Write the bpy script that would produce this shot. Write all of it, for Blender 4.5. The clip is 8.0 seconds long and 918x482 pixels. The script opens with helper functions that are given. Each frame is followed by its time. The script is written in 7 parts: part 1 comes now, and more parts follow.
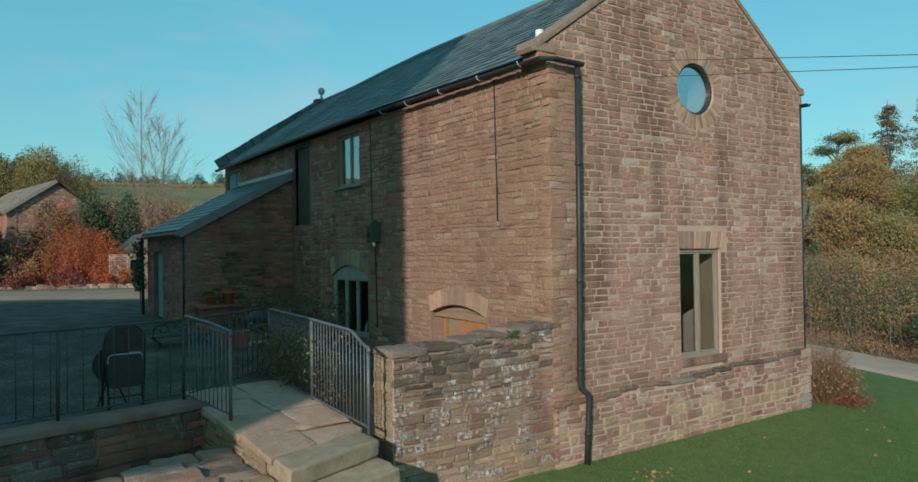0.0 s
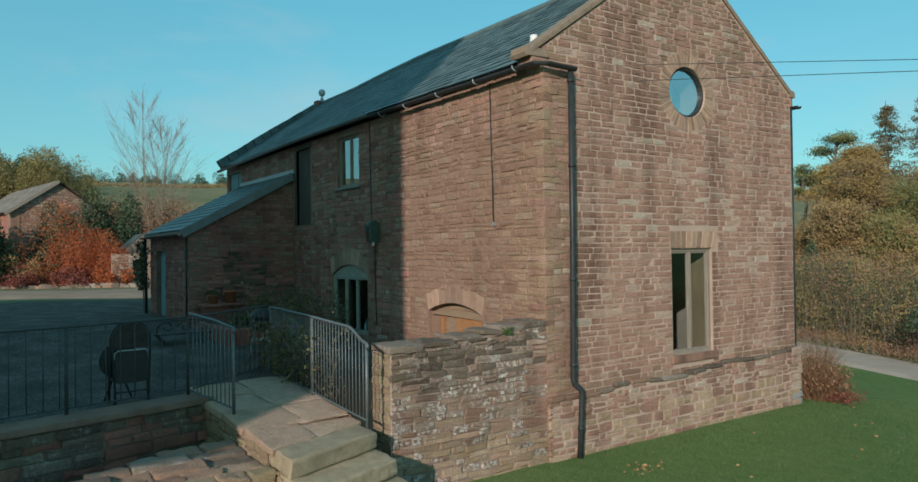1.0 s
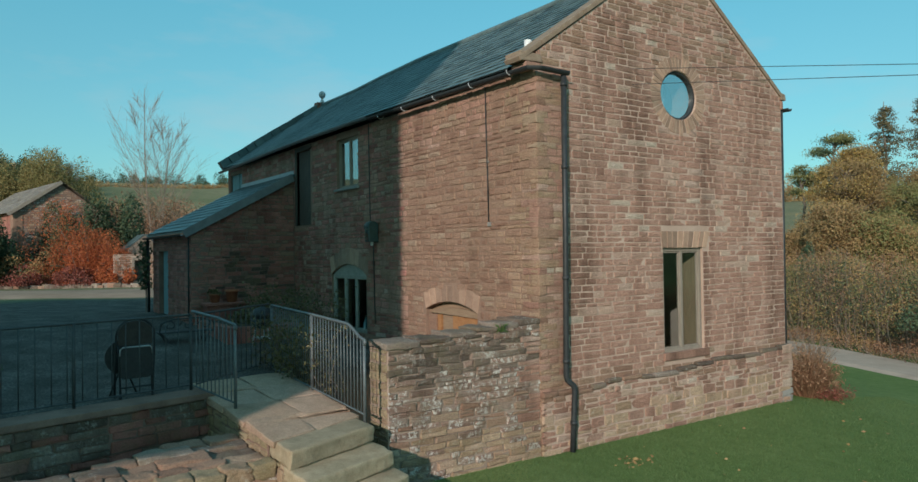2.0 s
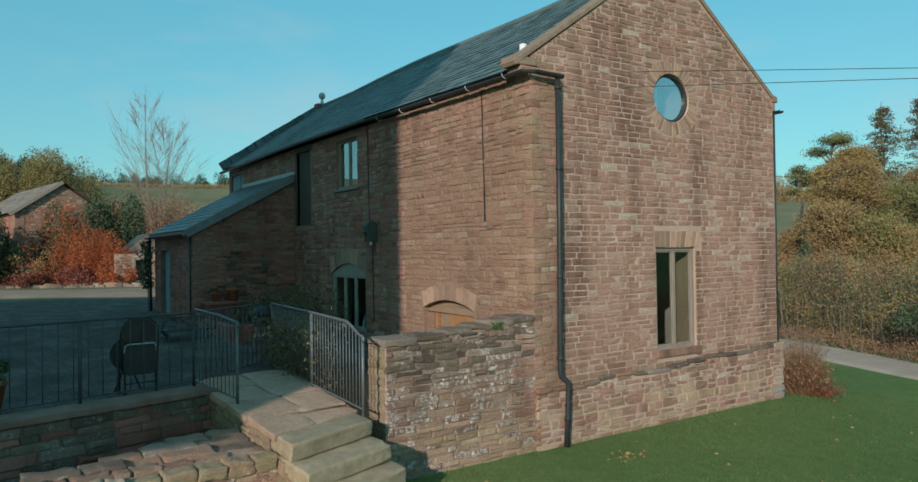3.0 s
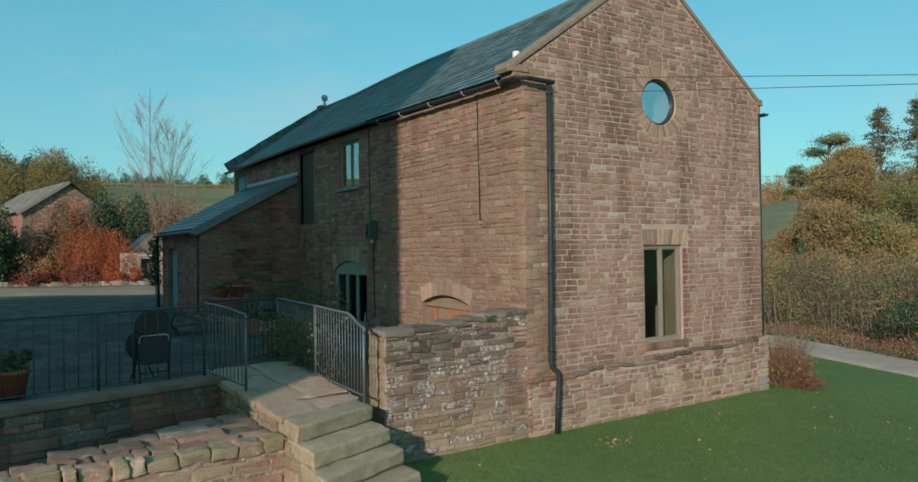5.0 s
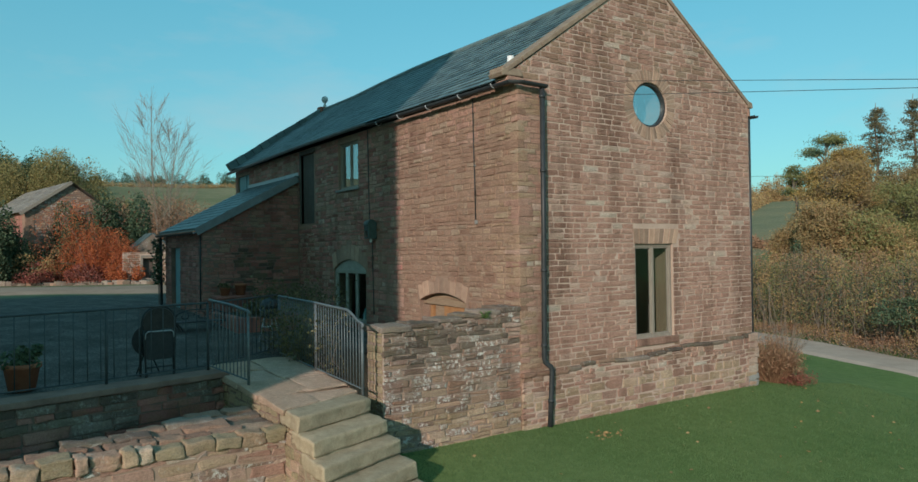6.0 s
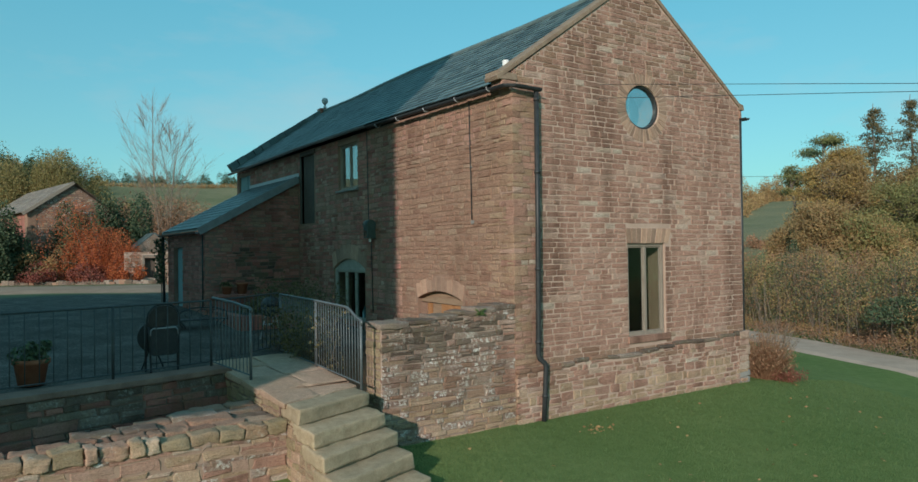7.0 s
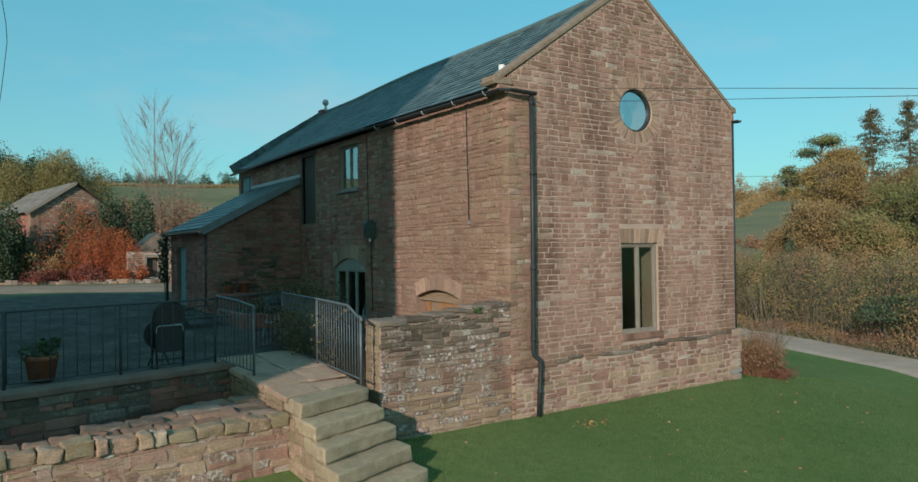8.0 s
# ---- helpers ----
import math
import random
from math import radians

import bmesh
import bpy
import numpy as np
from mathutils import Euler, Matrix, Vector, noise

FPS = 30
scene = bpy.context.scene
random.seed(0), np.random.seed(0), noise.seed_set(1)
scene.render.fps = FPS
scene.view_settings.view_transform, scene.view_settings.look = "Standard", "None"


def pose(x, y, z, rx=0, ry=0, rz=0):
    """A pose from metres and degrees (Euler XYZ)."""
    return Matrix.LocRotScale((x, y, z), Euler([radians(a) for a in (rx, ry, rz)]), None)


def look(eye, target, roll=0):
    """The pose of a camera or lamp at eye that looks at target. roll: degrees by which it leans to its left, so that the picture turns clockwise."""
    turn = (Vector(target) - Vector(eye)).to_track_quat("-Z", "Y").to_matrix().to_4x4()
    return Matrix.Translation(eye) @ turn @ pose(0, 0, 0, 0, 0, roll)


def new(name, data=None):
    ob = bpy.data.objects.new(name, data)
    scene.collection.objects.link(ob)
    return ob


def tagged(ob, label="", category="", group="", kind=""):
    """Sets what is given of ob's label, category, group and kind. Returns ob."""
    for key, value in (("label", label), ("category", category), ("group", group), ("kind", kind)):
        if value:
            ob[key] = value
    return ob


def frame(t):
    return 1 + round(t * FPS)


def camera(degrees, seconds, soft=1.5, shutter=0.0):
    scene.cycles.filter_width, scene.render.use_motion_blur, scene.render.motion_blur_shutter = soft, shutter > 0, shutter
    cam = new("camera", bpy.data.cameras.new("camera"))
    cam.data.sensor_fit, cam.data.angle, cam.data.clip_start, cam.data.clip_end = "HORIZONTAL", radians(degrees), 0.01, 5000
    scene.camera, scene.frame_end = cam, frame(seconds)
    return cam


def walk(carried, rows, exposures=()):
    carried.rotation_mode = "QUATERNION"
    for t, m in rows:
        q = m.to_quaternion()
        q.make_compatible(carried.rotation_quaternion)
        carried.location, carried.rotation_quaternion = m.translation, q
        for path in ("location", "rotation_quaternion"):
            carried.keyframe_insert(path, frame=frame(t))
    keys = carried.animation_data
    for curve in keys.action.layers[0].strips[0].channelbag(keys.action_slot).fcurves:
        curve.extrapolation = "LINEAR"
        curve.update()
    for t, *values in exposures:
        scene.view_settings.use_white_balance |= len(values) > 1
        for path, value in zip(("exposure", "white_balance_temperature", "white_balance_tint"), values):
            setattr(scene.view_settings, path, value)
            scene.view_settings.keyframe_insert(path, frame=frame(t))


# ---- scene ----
cam = camera(65.5, 8.0)
PATH = [
    (0, (7.192, -6.482, 2.823), (5.547, -5.344, 2.852), -0.8),
    (0.5, (7.311, -6.535, 2.816), (5.665, -5.398, 2.845), -0.8),
    (1, (7.449, -6.585, 2.813), (5.803, -5.449, 2.842), -0.8),
    (1.5, (7.589, -6.632, 2.801), (5.942, -5.498, 2.832), -0.8),
    (3, (7.937, -6.773, 2.79), (6.29, -5.639, 2.82), -0.8),
    (3.5, (8.055, -6.82, 2.774), (6.407, -5.687, 2.805), -0.8),
    (4, (8.168, -6.874, 2.753), (6.52, -5.741, 2.785), -0.8),
    (4.5, (8.305, -6.946, 2.752), (6.656, -5.815, 2.782), -0.8),
    (6, (8.787, -7.161, 2.724), (7.136, -6.032, 2.753), -0.8),
    (6.5, (8.939, -7.216, 2.716), (7.288, -6.087, 2.745), -0.8),
    (7, (9.079, -7.283, 2.709), (7.428, -6.155, 2.738), -0.8),
    (7.5, (9.233, -7.35, 2.707), (7.581, -6.222, 2.736), -0.8),
    (8, (9.38, -7.421, 2.709), (7.728, -6.294, 2.737), -0.8),
]
walk(cam, [(t, look(eye, target, roll)) for t, eye, target, roll in PATH])

# ---- light ----
SUN_FROM = Vector((0.574, -0.748, 0.333)).normalized()
world = bpy.data.worlds.new("sky")
scene.world = world
world.use_nodes = True
wn, wl = world.node_tree.nodes, world.node_tree.links
wn.clear()
w_out, w_bg, w_sky, w_tint = wn.new("ShaderNodeOutputWorld"), wn.new("ShaderNodeBackground"), wn.new("ShaderNodeTexSky"), wn.new("ShaderNodeMix")
w_sky.sky_type, w_sky.sun_disc = "NISHITA", False
w_sky.sun_elevation = math.asin(SUN_FROM.z)
w_sky.sun_rotation = math.atan2(SUN_FROM.x, SUN_FROM.y)
w_sky.air_density, w_sky.dust_density, w_sky.ozone_density = 1.0, 1.2, 1.0
w_tint.data_type, w_tint.blend_type = "RGBA", "MULTIPLY"
w_tint.inputs["Factor"].default_value = 1.0
w_tint.inputs["B"].default_value = (0.53, 1.06, 1.02, 1)
w_bg.inputs["Strength"].default_value = 0.115
wl.new(w_sky.outputs["Color"], w_tint.inputs["A"])
w_tc, w_map, w_noise, w_ramp, w_cloud = wn.new("ShaderNodeTexCoord"), wn.new("ShaderNodeMapping"), wn.new("ShaderNodeTexNoise"), wn.new("ShaderNodeValToRGB"), wn.new("ShaderNodeMix")
w_map.inputs["Scale"].default_value = (1.0, 1.0, 3.2)
w_noise.inputs["Scale"].default_value, w_noise.inputs["Detail"].default_value, w_noise.inputs["Roughness"].default_value = 2.1, 6.0, 0.6
w_ramp.color_ramp.elements[0].position, w_ramp.color_ramp.elements[1].position = 0.47, 0.76
w_ramp.color_ramp.elements[1].color = (0.45, 0.45, 0.45, 1)
w_cloud.data_type = "RGBA"
w_cloud.inputs["B"].default_value = (3.6, 3.9, 4.0, 1)
wl.new(w_tc.outputs["Generated"], w_map.inputs["Vector"])
wl.new(w_map.outputs["Vector"], w_noise.inputs["Vector"])
wl.new(w_noise.outputs["Fac"], w_ramp.inputs["Fac"])
wl.new(w_ramp.outputs["Color"], w_cloud.inputs["Factor"])
w_even = wn.new("ShaderNodeMix")
w_even.data_type = "RGBA"
w_even.inputs["Factor"].default_value = 0.5
w_up, w_rise = wn.new("ShaderNodeSeparateXYZ"), wn.new("ShaderNodeValToRGB")
w_rise.color_ramp.elements[0].position, w_rise.color_ramp.elements[1].position = 0.0, 0.32
w_rise.color_ramp.elements[0].color, w_rise.color_ramp.elements[1].color = (0.385, 0.74, 0.84, 1), (0.20, 0.785, 0.985, 1)
w_gain = wn.new("ShaderNodeVectorMath")
w_gain.operation = "SCALE"
w_gain.inputs["Scale"].default_value = 4.3
wl.new(w_tc.outputs["Generated"], w_up.inputs["Vector"])
wl.new(w_up.outputs["Z"], w_rise.inputs["Fac"])
wl.new(w_rise.outputs["Color"], w_gain.inputs["Vector"])
wl.new(w_gain.outputs["Vector"], w_even.inputs["B"])
wl.new(w_tint.outputs["Result"], w_even.inputs["A"])
wl.new(w_even.outputs["Result"], w_cloud.inputs["A"])
wl.new(w_cloud.outputs["Result"], w_bg.inputs["Color"])
wl.new(w_bg.outputs["Background"], w_out.inputs["Surface"])
sun = new("sun", bpy.data.lights.new("sun", "SUN"))
sun.data.energy, sun.data.angle, sun.data.color = 2.95, radians(0.6), (1.0, 0.85, 0.765)
sun.matrix_world = look(SUN_FROM * 50, (0, 0, 0))
scene.view_settings.exposure = 0.36


# ---- materials ----
def material(name, rough=0.85, metal=0.0):
    m = bpy.data.materials.new(name)
    m.use_nodes = True
    n, l = m.node_tree.nodes, m.node_tree.links
    b = n["Principled BSDF"]
    b.inputs["Roughness"].default_value, b.inputs["Metallic"].default_value = rough, metal
    b.inputs["Specular IOR Level"].default_value = 0.3
    return m, n, l, b


def noise_of(n, l, scale, detail=4.0, rough=0.6, vector=None, dims="3D"):
    x = n.new("ShaderNodeTexNoise")
    x.inputs["Scale"].default_value, x.inputs["Detail"].default_value, x.inputs["Roughness"].default_value = scale, detail, rough
    if vector is not None:
        l.new(vector, x.inputs["Vector"])
    return x.outputs["Fac"]


def ramp(n, l, fac, stops):
    r = n.new("ShaderNodeValToRGB")
    e = r.color_ramp.elements
    while len(e) < len(stops):
        e.new(0.5)
    for k, (p, c) in zip(e, stops):
        k.position, k.color = p, (*c, 1)
    l.new(fac, r.inputs["Fac"])
    return r.outputs["Color"]


def mixed(n, l, fac, a, b, blend="MIX"):
    x = n.new("ShaderNodeMix")
    x.data_type, x.blend_type = "RGBA", blend
    for sock, v in (("Factor", fac), ("A", a), ("B", b)):
        if isinstance(v, (int, float)):
            x.inputs[sock].default_value = v
        elif isinstance(v, tuple):
            x.inputs[sock].default_value = (*v, 1)
        else:
            l.new(v, x.inputs[sock])
    return x.outputs["Result"]


def maths(n, l, op, a, b=0.0, c=None):
    x = n.new("ShaderNodeMath")
    x.operation = op
    for i, v in enumerate((a, b) if c is None else (a, b, c)):
        if isinstance(v, (int, float)):
            x.inputs[i].default_value = v
        else:
            l.new(v, x.inputs[i])
    return x.outputs[0]


def bumped(n, l, b, height, strength=0.5, distance=0.02):
    x = n.new("ShaderNodeBump")
    x.inputs["Strength"].default_value, x.inputs["Distance"].default_value = strength, distance
    l.new(height, x.inputs["Height"])
    l.new(x.outputs["Normal"], b.inputs["Normal"])


def place(n, l, stretch=(1, 1, 1)):
    """World position, stretched."""
    g, m = n.new("ShaderNodeNewGeometry"), n.new("ShaderNodeMapping")
    m.inputs["Scale"].default_value = stretch
    l.new(g.outputs["Position"], m.inputs["Vector"])
    return m.outputs["Vector"]


def mat_stone(name, stops, single, lichen=0.35, lichen_colour=(0.42, 0.41, 0.36), grime=0.35, moss=0.0, blotch=0.0):
    """Weathered sandstone: a colour of its own for each stone, grain, lichen and dark streaks."""
    m, n, l, b = material(name, 0.92)
    if single:
        rnd = n.new("ShaderNodeObjectInfo").outputs["Random"]
    else:
        rnd = n.new("ShaderNodeNewGeometry").outputs["Random Per Island"]
    p = place(n, l)
    col = ramp(n, l, rnd, stops)
    cloud = noise_of(n, l, 3.2, 5, 0.65, p)
    grain = noise_of(n, l, 42, 6, 0.7, p)
    fine = noise_of(n, l, 110, 3, 0.65, p)
    bed = noise_of(n, l, 14, 4, 0.6, place(n, l, (0.5, 0.5, 5.0)))
    col = mixed(n, l, 0.62, col, ramp(n, l, grain, [(0.30, (0.52, 0.50, 0.48)), (0.5, (0.98, 0.98, 0.98)), (0.70, (1.36, 1.33, 1.30))]), "MULTIPLY")
    col = mixed(n, l, 0.5, col, ramp(n, l, fine, [(0.32, (0.66, 0.65, 0.64)), (0.5, (1.0, 1.0, 1.0)), (0.68, (1.32, 1.30, 1.28))]), "MULTIPLY")
    col = mixed(n, l, 0.38, col, ramp(n, l, bed, [(0.3, (0.66, 0.64, 0.63)), (0.6, (1.12, 1.1, 1.08))]), "MULTIPLY")
    spots = maths(n, l, "MULTIPLY", ramp(n, l, noise_of(n, l, 17, 5, 0.75, p), [(0.56 - 0.5 * blotch, (0, 0, 0)), (0.66 - 0.5 * blotch, (1, 1, 1))]), ramp(n, l, cloud, [(0.5 - blotch * 0.4, (0, 0, 0)), (0.7 - blotch, (1, 1, 1))]))
    col = mixed(n, l, maths(n, l, "MULTIPLY", spots, lichen), col, lichen_colour)
    streak = ramp(n, l, noise_of(n, l, 1.7, 4, 0.6, place(n, l, (1.0, 1.0, 0.16))), [(0.46, (1, 1, 1)), (0.68, (0.42, 0.40, 0.38))])
    col = mixed(n, l, grime, col, streak, "MULTIPLY")
    if moss:
        green = ramp(n, l, noise_of(n, l, 2.3, 5, 0.7, p), [(0.48, (0, 0, 0)), (0.62, (1, 1, 1))])
        col = mixed(n, l, maths(n, l, "MULTIPLY", green, moss), col, (0.16, 0.15, 0.06))
    l.new(col, b.inputs["Base Color"])
    h = maths(n, l, "ADD", maths(n, l, "MULTIPLY", grain, 0.6), maths(n, l, "ADD", maths(n, l, "MULTIPLY", bed, 0.7), maths(n, l, "MULTIPLY", fine, 0.2)))
    bumped(n, l, b, h, 0.85, 0.035)
    return m


def mat_two(name, low, high, scale=8.0, rough=0.85, metal=0.0, bump=0.3, depth=0.008, fine=70.0, stretch=(1, 1, 1), shift=0.0):
    """Two tones of one stuff in clouds and grain; shift: how much each piece differs."""
    m, n, l, b = material(name, rough, metal)
    p = place(n, l, stretch)
    big, small = noise_of(n, l, scale, 5, 0.65, p), noise_of(n, l, fine, 4, 0.65, p)
    f = maths(n, l, "ADD", maths(n, l, "MULTIPLY", big, 0.6), maths(n, l, "MULTIPLY", small, 0.4))
    col = ramp(n, l, f, [(0.34, low), (0.64, high)])
    if shift:
        rnd = n.new("ShaderNodeObjectInfo").outputs["Random"]
        isl = n.new("ShaderNodeNewGeometry").outputs["Random Per Island"]
        r = maths(n, l, "FRACT", maths(n, l, "ADD", rnd, isl))
        col = mixed(n, l, shift, col, ramp(n, l, r, [(0.0, (0.45, 0.45, 0.47)), (0.5, (1, 1, 1)), (1.0, (1.55, 1.5, 1.45))]), "MULTIPLY")
    l.new(col, b.inputs["Base Color"])
    bumped(n, l, b, f, bump, depth)
    return m


RED = [(0.0, (0.342, 0.197, 0.151)), (0.25, (0.383, 0.226, 0.173)), (0.6, (0.414, 0.249, 0.192)), (0.85, (0.398, 0.245, 0.191)), (0.94, (0.441, 0.292, 0.23)), (1.0, (0.455, 0.331, 0.272))]
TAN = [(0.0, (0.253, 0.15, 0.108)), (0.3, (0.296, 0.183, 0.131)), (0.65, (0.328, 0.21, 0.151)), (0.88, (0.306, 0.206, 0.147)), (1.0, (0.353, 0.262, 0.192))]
GREY = [(0.0, (0.208, 0.135, 0.108)), (0.3, (0.289, 0.189, 0.151)), (0.6, (0.353, 0.236, 0.189)), (0.85, (0.317, 0.236, 0.194)), (1.0, (0.413, 0.333, 0.284))]
# DARK is strongly red so stones standing in shade still look reddish
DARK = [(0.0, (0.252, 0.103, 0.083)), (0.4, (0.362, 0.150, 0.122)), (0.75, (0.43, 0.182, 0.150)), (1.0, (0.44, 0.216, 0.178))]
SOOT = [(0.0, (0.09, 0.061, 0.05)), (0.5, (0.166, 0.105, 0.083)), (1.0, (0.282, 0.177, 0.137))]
BUFF = [(0.0, (0.337, 0.232, 0.157)), (0.35, (0.421, 0.3, 0.206)), (0.7, (0.472, 0.345, 0.244)), (0.9, (0.441, 0.272, 0.201)), (1.0, (0.524, 0.407, 0.307))]
QUOIN = [(0.0, (0.309, 0.198, 0.136)), (0.4, (0.356, 0.231, 0.162)), (0.75, (0.38, 0.255, 0.179)), (1.0, (0.375, 0.28, 0.204))]
PALE = [(0.0, (0.381, 0.237, 0.187)), (0.4, (0.46, 0.312, 0.247)), (0.75, (0.494, 0.37, 0.298)), (1.0, (0.505, 0.427, 0.356))]
stone_red, stone_red_all = mat_stone("red_sandstone", RED, True, 0.25, (0.46, 0.42, 0.36), 0.85), mat_stone("red_sandstone_courses", RED, False, 0.25, (0.46, 0.42, 0.36), 0.85)
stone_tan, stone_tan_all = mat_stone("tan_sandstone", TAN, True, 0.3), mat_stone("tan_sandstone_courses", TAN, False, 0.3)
stone_grey, stone_grey_all = mat_stone("lichened_sandstone", GREY, True, 0.9, (0.68, 0.65, 0.60), 0.6, 0.2, 0.165), mat_stone("lichened_sandstone_courses", GREY, False, 0.9, (0.68, 0.65, 0.60), 0.6, 0.2, 0.165)
stone_pale, stone_pale_all = mat_stone("plinth_rubble", PALE, True, 0.4, (0.5, 0.47, 0.42), 0.45, 0.15), mat_stone("plinth_rubble_courses", PALE, False, 0.4, (0.5, 0.47, 0.42), 0.45, 0.15)
stone_quoin, stone_quoin_all = mat_stone("lichened_quoins", QUOIN, True, 0.5, (0.40, 0.34, 0.23), 0.5, 0.22, 0.08), mat_stone("lichened_quoin_courses", QUOIN, False, 0.5, (0.40, 0.34, 0.23), 0.5, 0.22, 0.08)
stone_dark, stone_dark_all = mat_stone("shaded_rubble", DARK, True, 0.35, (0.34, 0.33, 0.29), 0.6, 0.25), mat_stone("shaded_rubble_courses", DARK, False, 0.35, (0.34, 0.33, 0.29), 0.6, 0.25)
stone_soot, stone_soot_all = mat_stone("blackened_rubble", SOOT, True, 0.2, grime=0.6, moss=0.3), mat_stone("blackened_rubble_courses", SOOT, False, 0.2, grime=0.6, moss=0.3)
stone_buff, stone_buff_all = mat_stone("buff_rubble", BUFF, True, 0.7, (0.56, 0.53, 0.45), 0.45, 0.2, 0.06), mat_stone("buff_rubble_courses", BUFF, False, 0.7, (0.56, 0.53, 0.45), 0.45, 0.2, 0.06)
stone_step = mat_two("worn_step_stone", (0.26, 0.205, 0.132), (0.44, 0.355, 0.245), 7.0, 0.92, bump=0.9, depth=0.02, fine=55.0, shift=0.2)
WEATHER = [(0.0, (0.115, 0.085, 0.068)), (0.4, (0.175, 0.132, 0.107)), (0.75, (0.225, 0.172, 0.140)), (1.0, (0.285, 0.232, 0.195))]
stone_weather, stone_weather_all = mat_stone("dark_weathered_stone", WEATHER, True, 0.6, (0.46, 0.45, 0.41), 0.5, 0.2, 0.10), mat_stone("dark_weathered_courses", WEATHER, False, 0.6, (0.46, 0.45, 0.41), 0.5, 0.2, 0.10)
stone_arch = mat_two("dressed_arch_stone", (0.25, 0.16, 0.115), (0.36, 0.25, 0.185), 6.0, 0.92, bump=0.5, depth=0.012, fine=50.0, shift=0.5)
stone_flag = mat_stone("flagstone", [(0.0, (0.419, 0.293, 0.213)), (0.5, (0.493, 0.352, 0.263)), (1.0, (0.461, 0.333, 0.269))], True, 0.2, (0.40, 0.38, 0.33), 0.25, 0.1)
stone_moss = mat_stone("mossy_stone", [(0.0, (0.280, 0.224, 0.140)), (0.5, (0.370, 0.291, 0.190)), (1.0, (0.336, 0.241, 0.168))], True, 0.5, (0.48, 0.46, 0.40), 0.4, 0.25)
mortar = mat_two("lime_mortar", (0.35, 0.25, 0.20), (0.48, 0.36, 0.295), 2.0, 0.95, bump=0.5, depth=0.012)
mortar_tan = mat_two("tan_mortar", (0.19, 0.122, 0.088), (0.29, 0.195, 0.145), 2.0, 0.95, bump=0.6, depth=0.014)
mortar_buff = mat_two("buff_mortar", (0.27, 0.185, 0.138), (0.38, 0.275, 0.21), 3.0, 0.95, bump=0.7, depth=0.02)
mortar_worn = mat_two("worn_grey_mortar", (0.20, 0.145, 0.112), (0.34, 0.26, 0.21), 3.0, 0.95, bump=0.7, depth=0.02)
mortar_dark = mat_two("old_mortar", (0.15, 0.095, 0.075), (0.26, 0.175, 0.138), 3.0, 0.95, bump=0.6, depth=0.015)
slate = mat_two("blue_grey_slate", (0.050, 0.086, 0.093), (0.112, 0.152, 0.152), 1.6, 0.45, bump=0.5, depth=0.006, shift=0.7, fine=45)
coping_stone = mat_two("coping_stone", (0.173, 0.122, 0.086), (0.288, 0.223, 0.166), 5.0, 0.9, bump=0.5, depth=0.01)
slate.node_tree.nodes["Principled BSDF"].inputs["Specular IOR Level"].default_value = 0.3
verge_grey = mat_two("grey_verge_paint", (0.13, 0.145, 0.15), (0.20, 0.22, 0.225), 6.0, 0.7, bump=0.2)
# copy of the railing steel, darkened for the railings that stand in shade
rail_dark = mat_two("shaded_galvanised_steel", (0.04, 0.05, 0.054), (0.075, 0.088, 0.094), 20.0, 0.6, 0.2, bump=0.15, depth=0.002)
lead = mat_two("lead", (0.26, 0.29, 0.31), (0.42, 0.45, 0.47), 6.0, 0.5, bump=0.2)
black_metal = mat_two("black_painted_iron", (0.018, 0.022, 0.024), (0.04, 0.045, 0.048), 12.0, 0.45, bump=0.15)
grey_plastic = mat_two("grey_painted_iron", (0.10, 0.12, 0.13), (0.16, 0.18, 0.19), 12.0, 0.4, bump=0.1)
rail_metal = mat_two("galvanised_steel", (0.085, 0.105, 0.112), (0.15, 0.175, 0.185), 20.0, 0.5, 0.3, bump=0.15, depth=0.002)
dark_wood = mat_two("dark_weathered_wood", (0.05, 0.042, 0.036), (0.115, 0.096, 0.08), 10.0, 0.85, stretch=(4, 4, 0.4), bump=0.5)
pale_wood = mat_two("weathered_oak", (0.18, 0.15, 0.122), (0.30, 0.26, 0.215), 10.0, 0.8, stretch=(4, 4, 0.4), bump=0.35)
orange_wood = mat_two("orange_brown_wood", (0.25, 0.115, 0.045), (0.38, 0.20, 0.095), 9.0, 0.75, stretch=(0.6, 0.6, 5), bump=0.35)
teal_paint = mat_two("blue_green_paint", (0.12, 0.22, 0.24), (0.18, 0.30, 0.32), 7.0, 0.6, bump=0.2)
green_paint = mat_two("dark_green_paint", (0.035, 0.06, 0.055), (0.07, 0.10, 0.095), 9.0, 0.4, bump=0.1)
green_frame = mat_two("grey_green_paint", (0.20, 0.21, 0.185), (0.31, 0.315, 0.28), 9.0, 0.55, bump=0.2)
concrete = mat_two("weathered_concrete", (0.17, 0.165, 0.155), (0.29, 0.28, 0.26), 4.0, 0.9, bump=0.4)
terracotta = mat_two("terracotta", (0.272, 0.088, 0.048), (0.368, 0.144, 0.080), 8.0, 0.8, bump=0.2)
white_plastic = mat_two("white_plastic", (0.62, 0.62, 0.60), (0.76, 0.76, 0.74), 9.0, 0.4, bump=0.05)
plaster_dark = mat_two("dim_plaster", (0.20, 0.175, 0.15), (0.29, 0.26, 0.225), 3.0, 0.95)
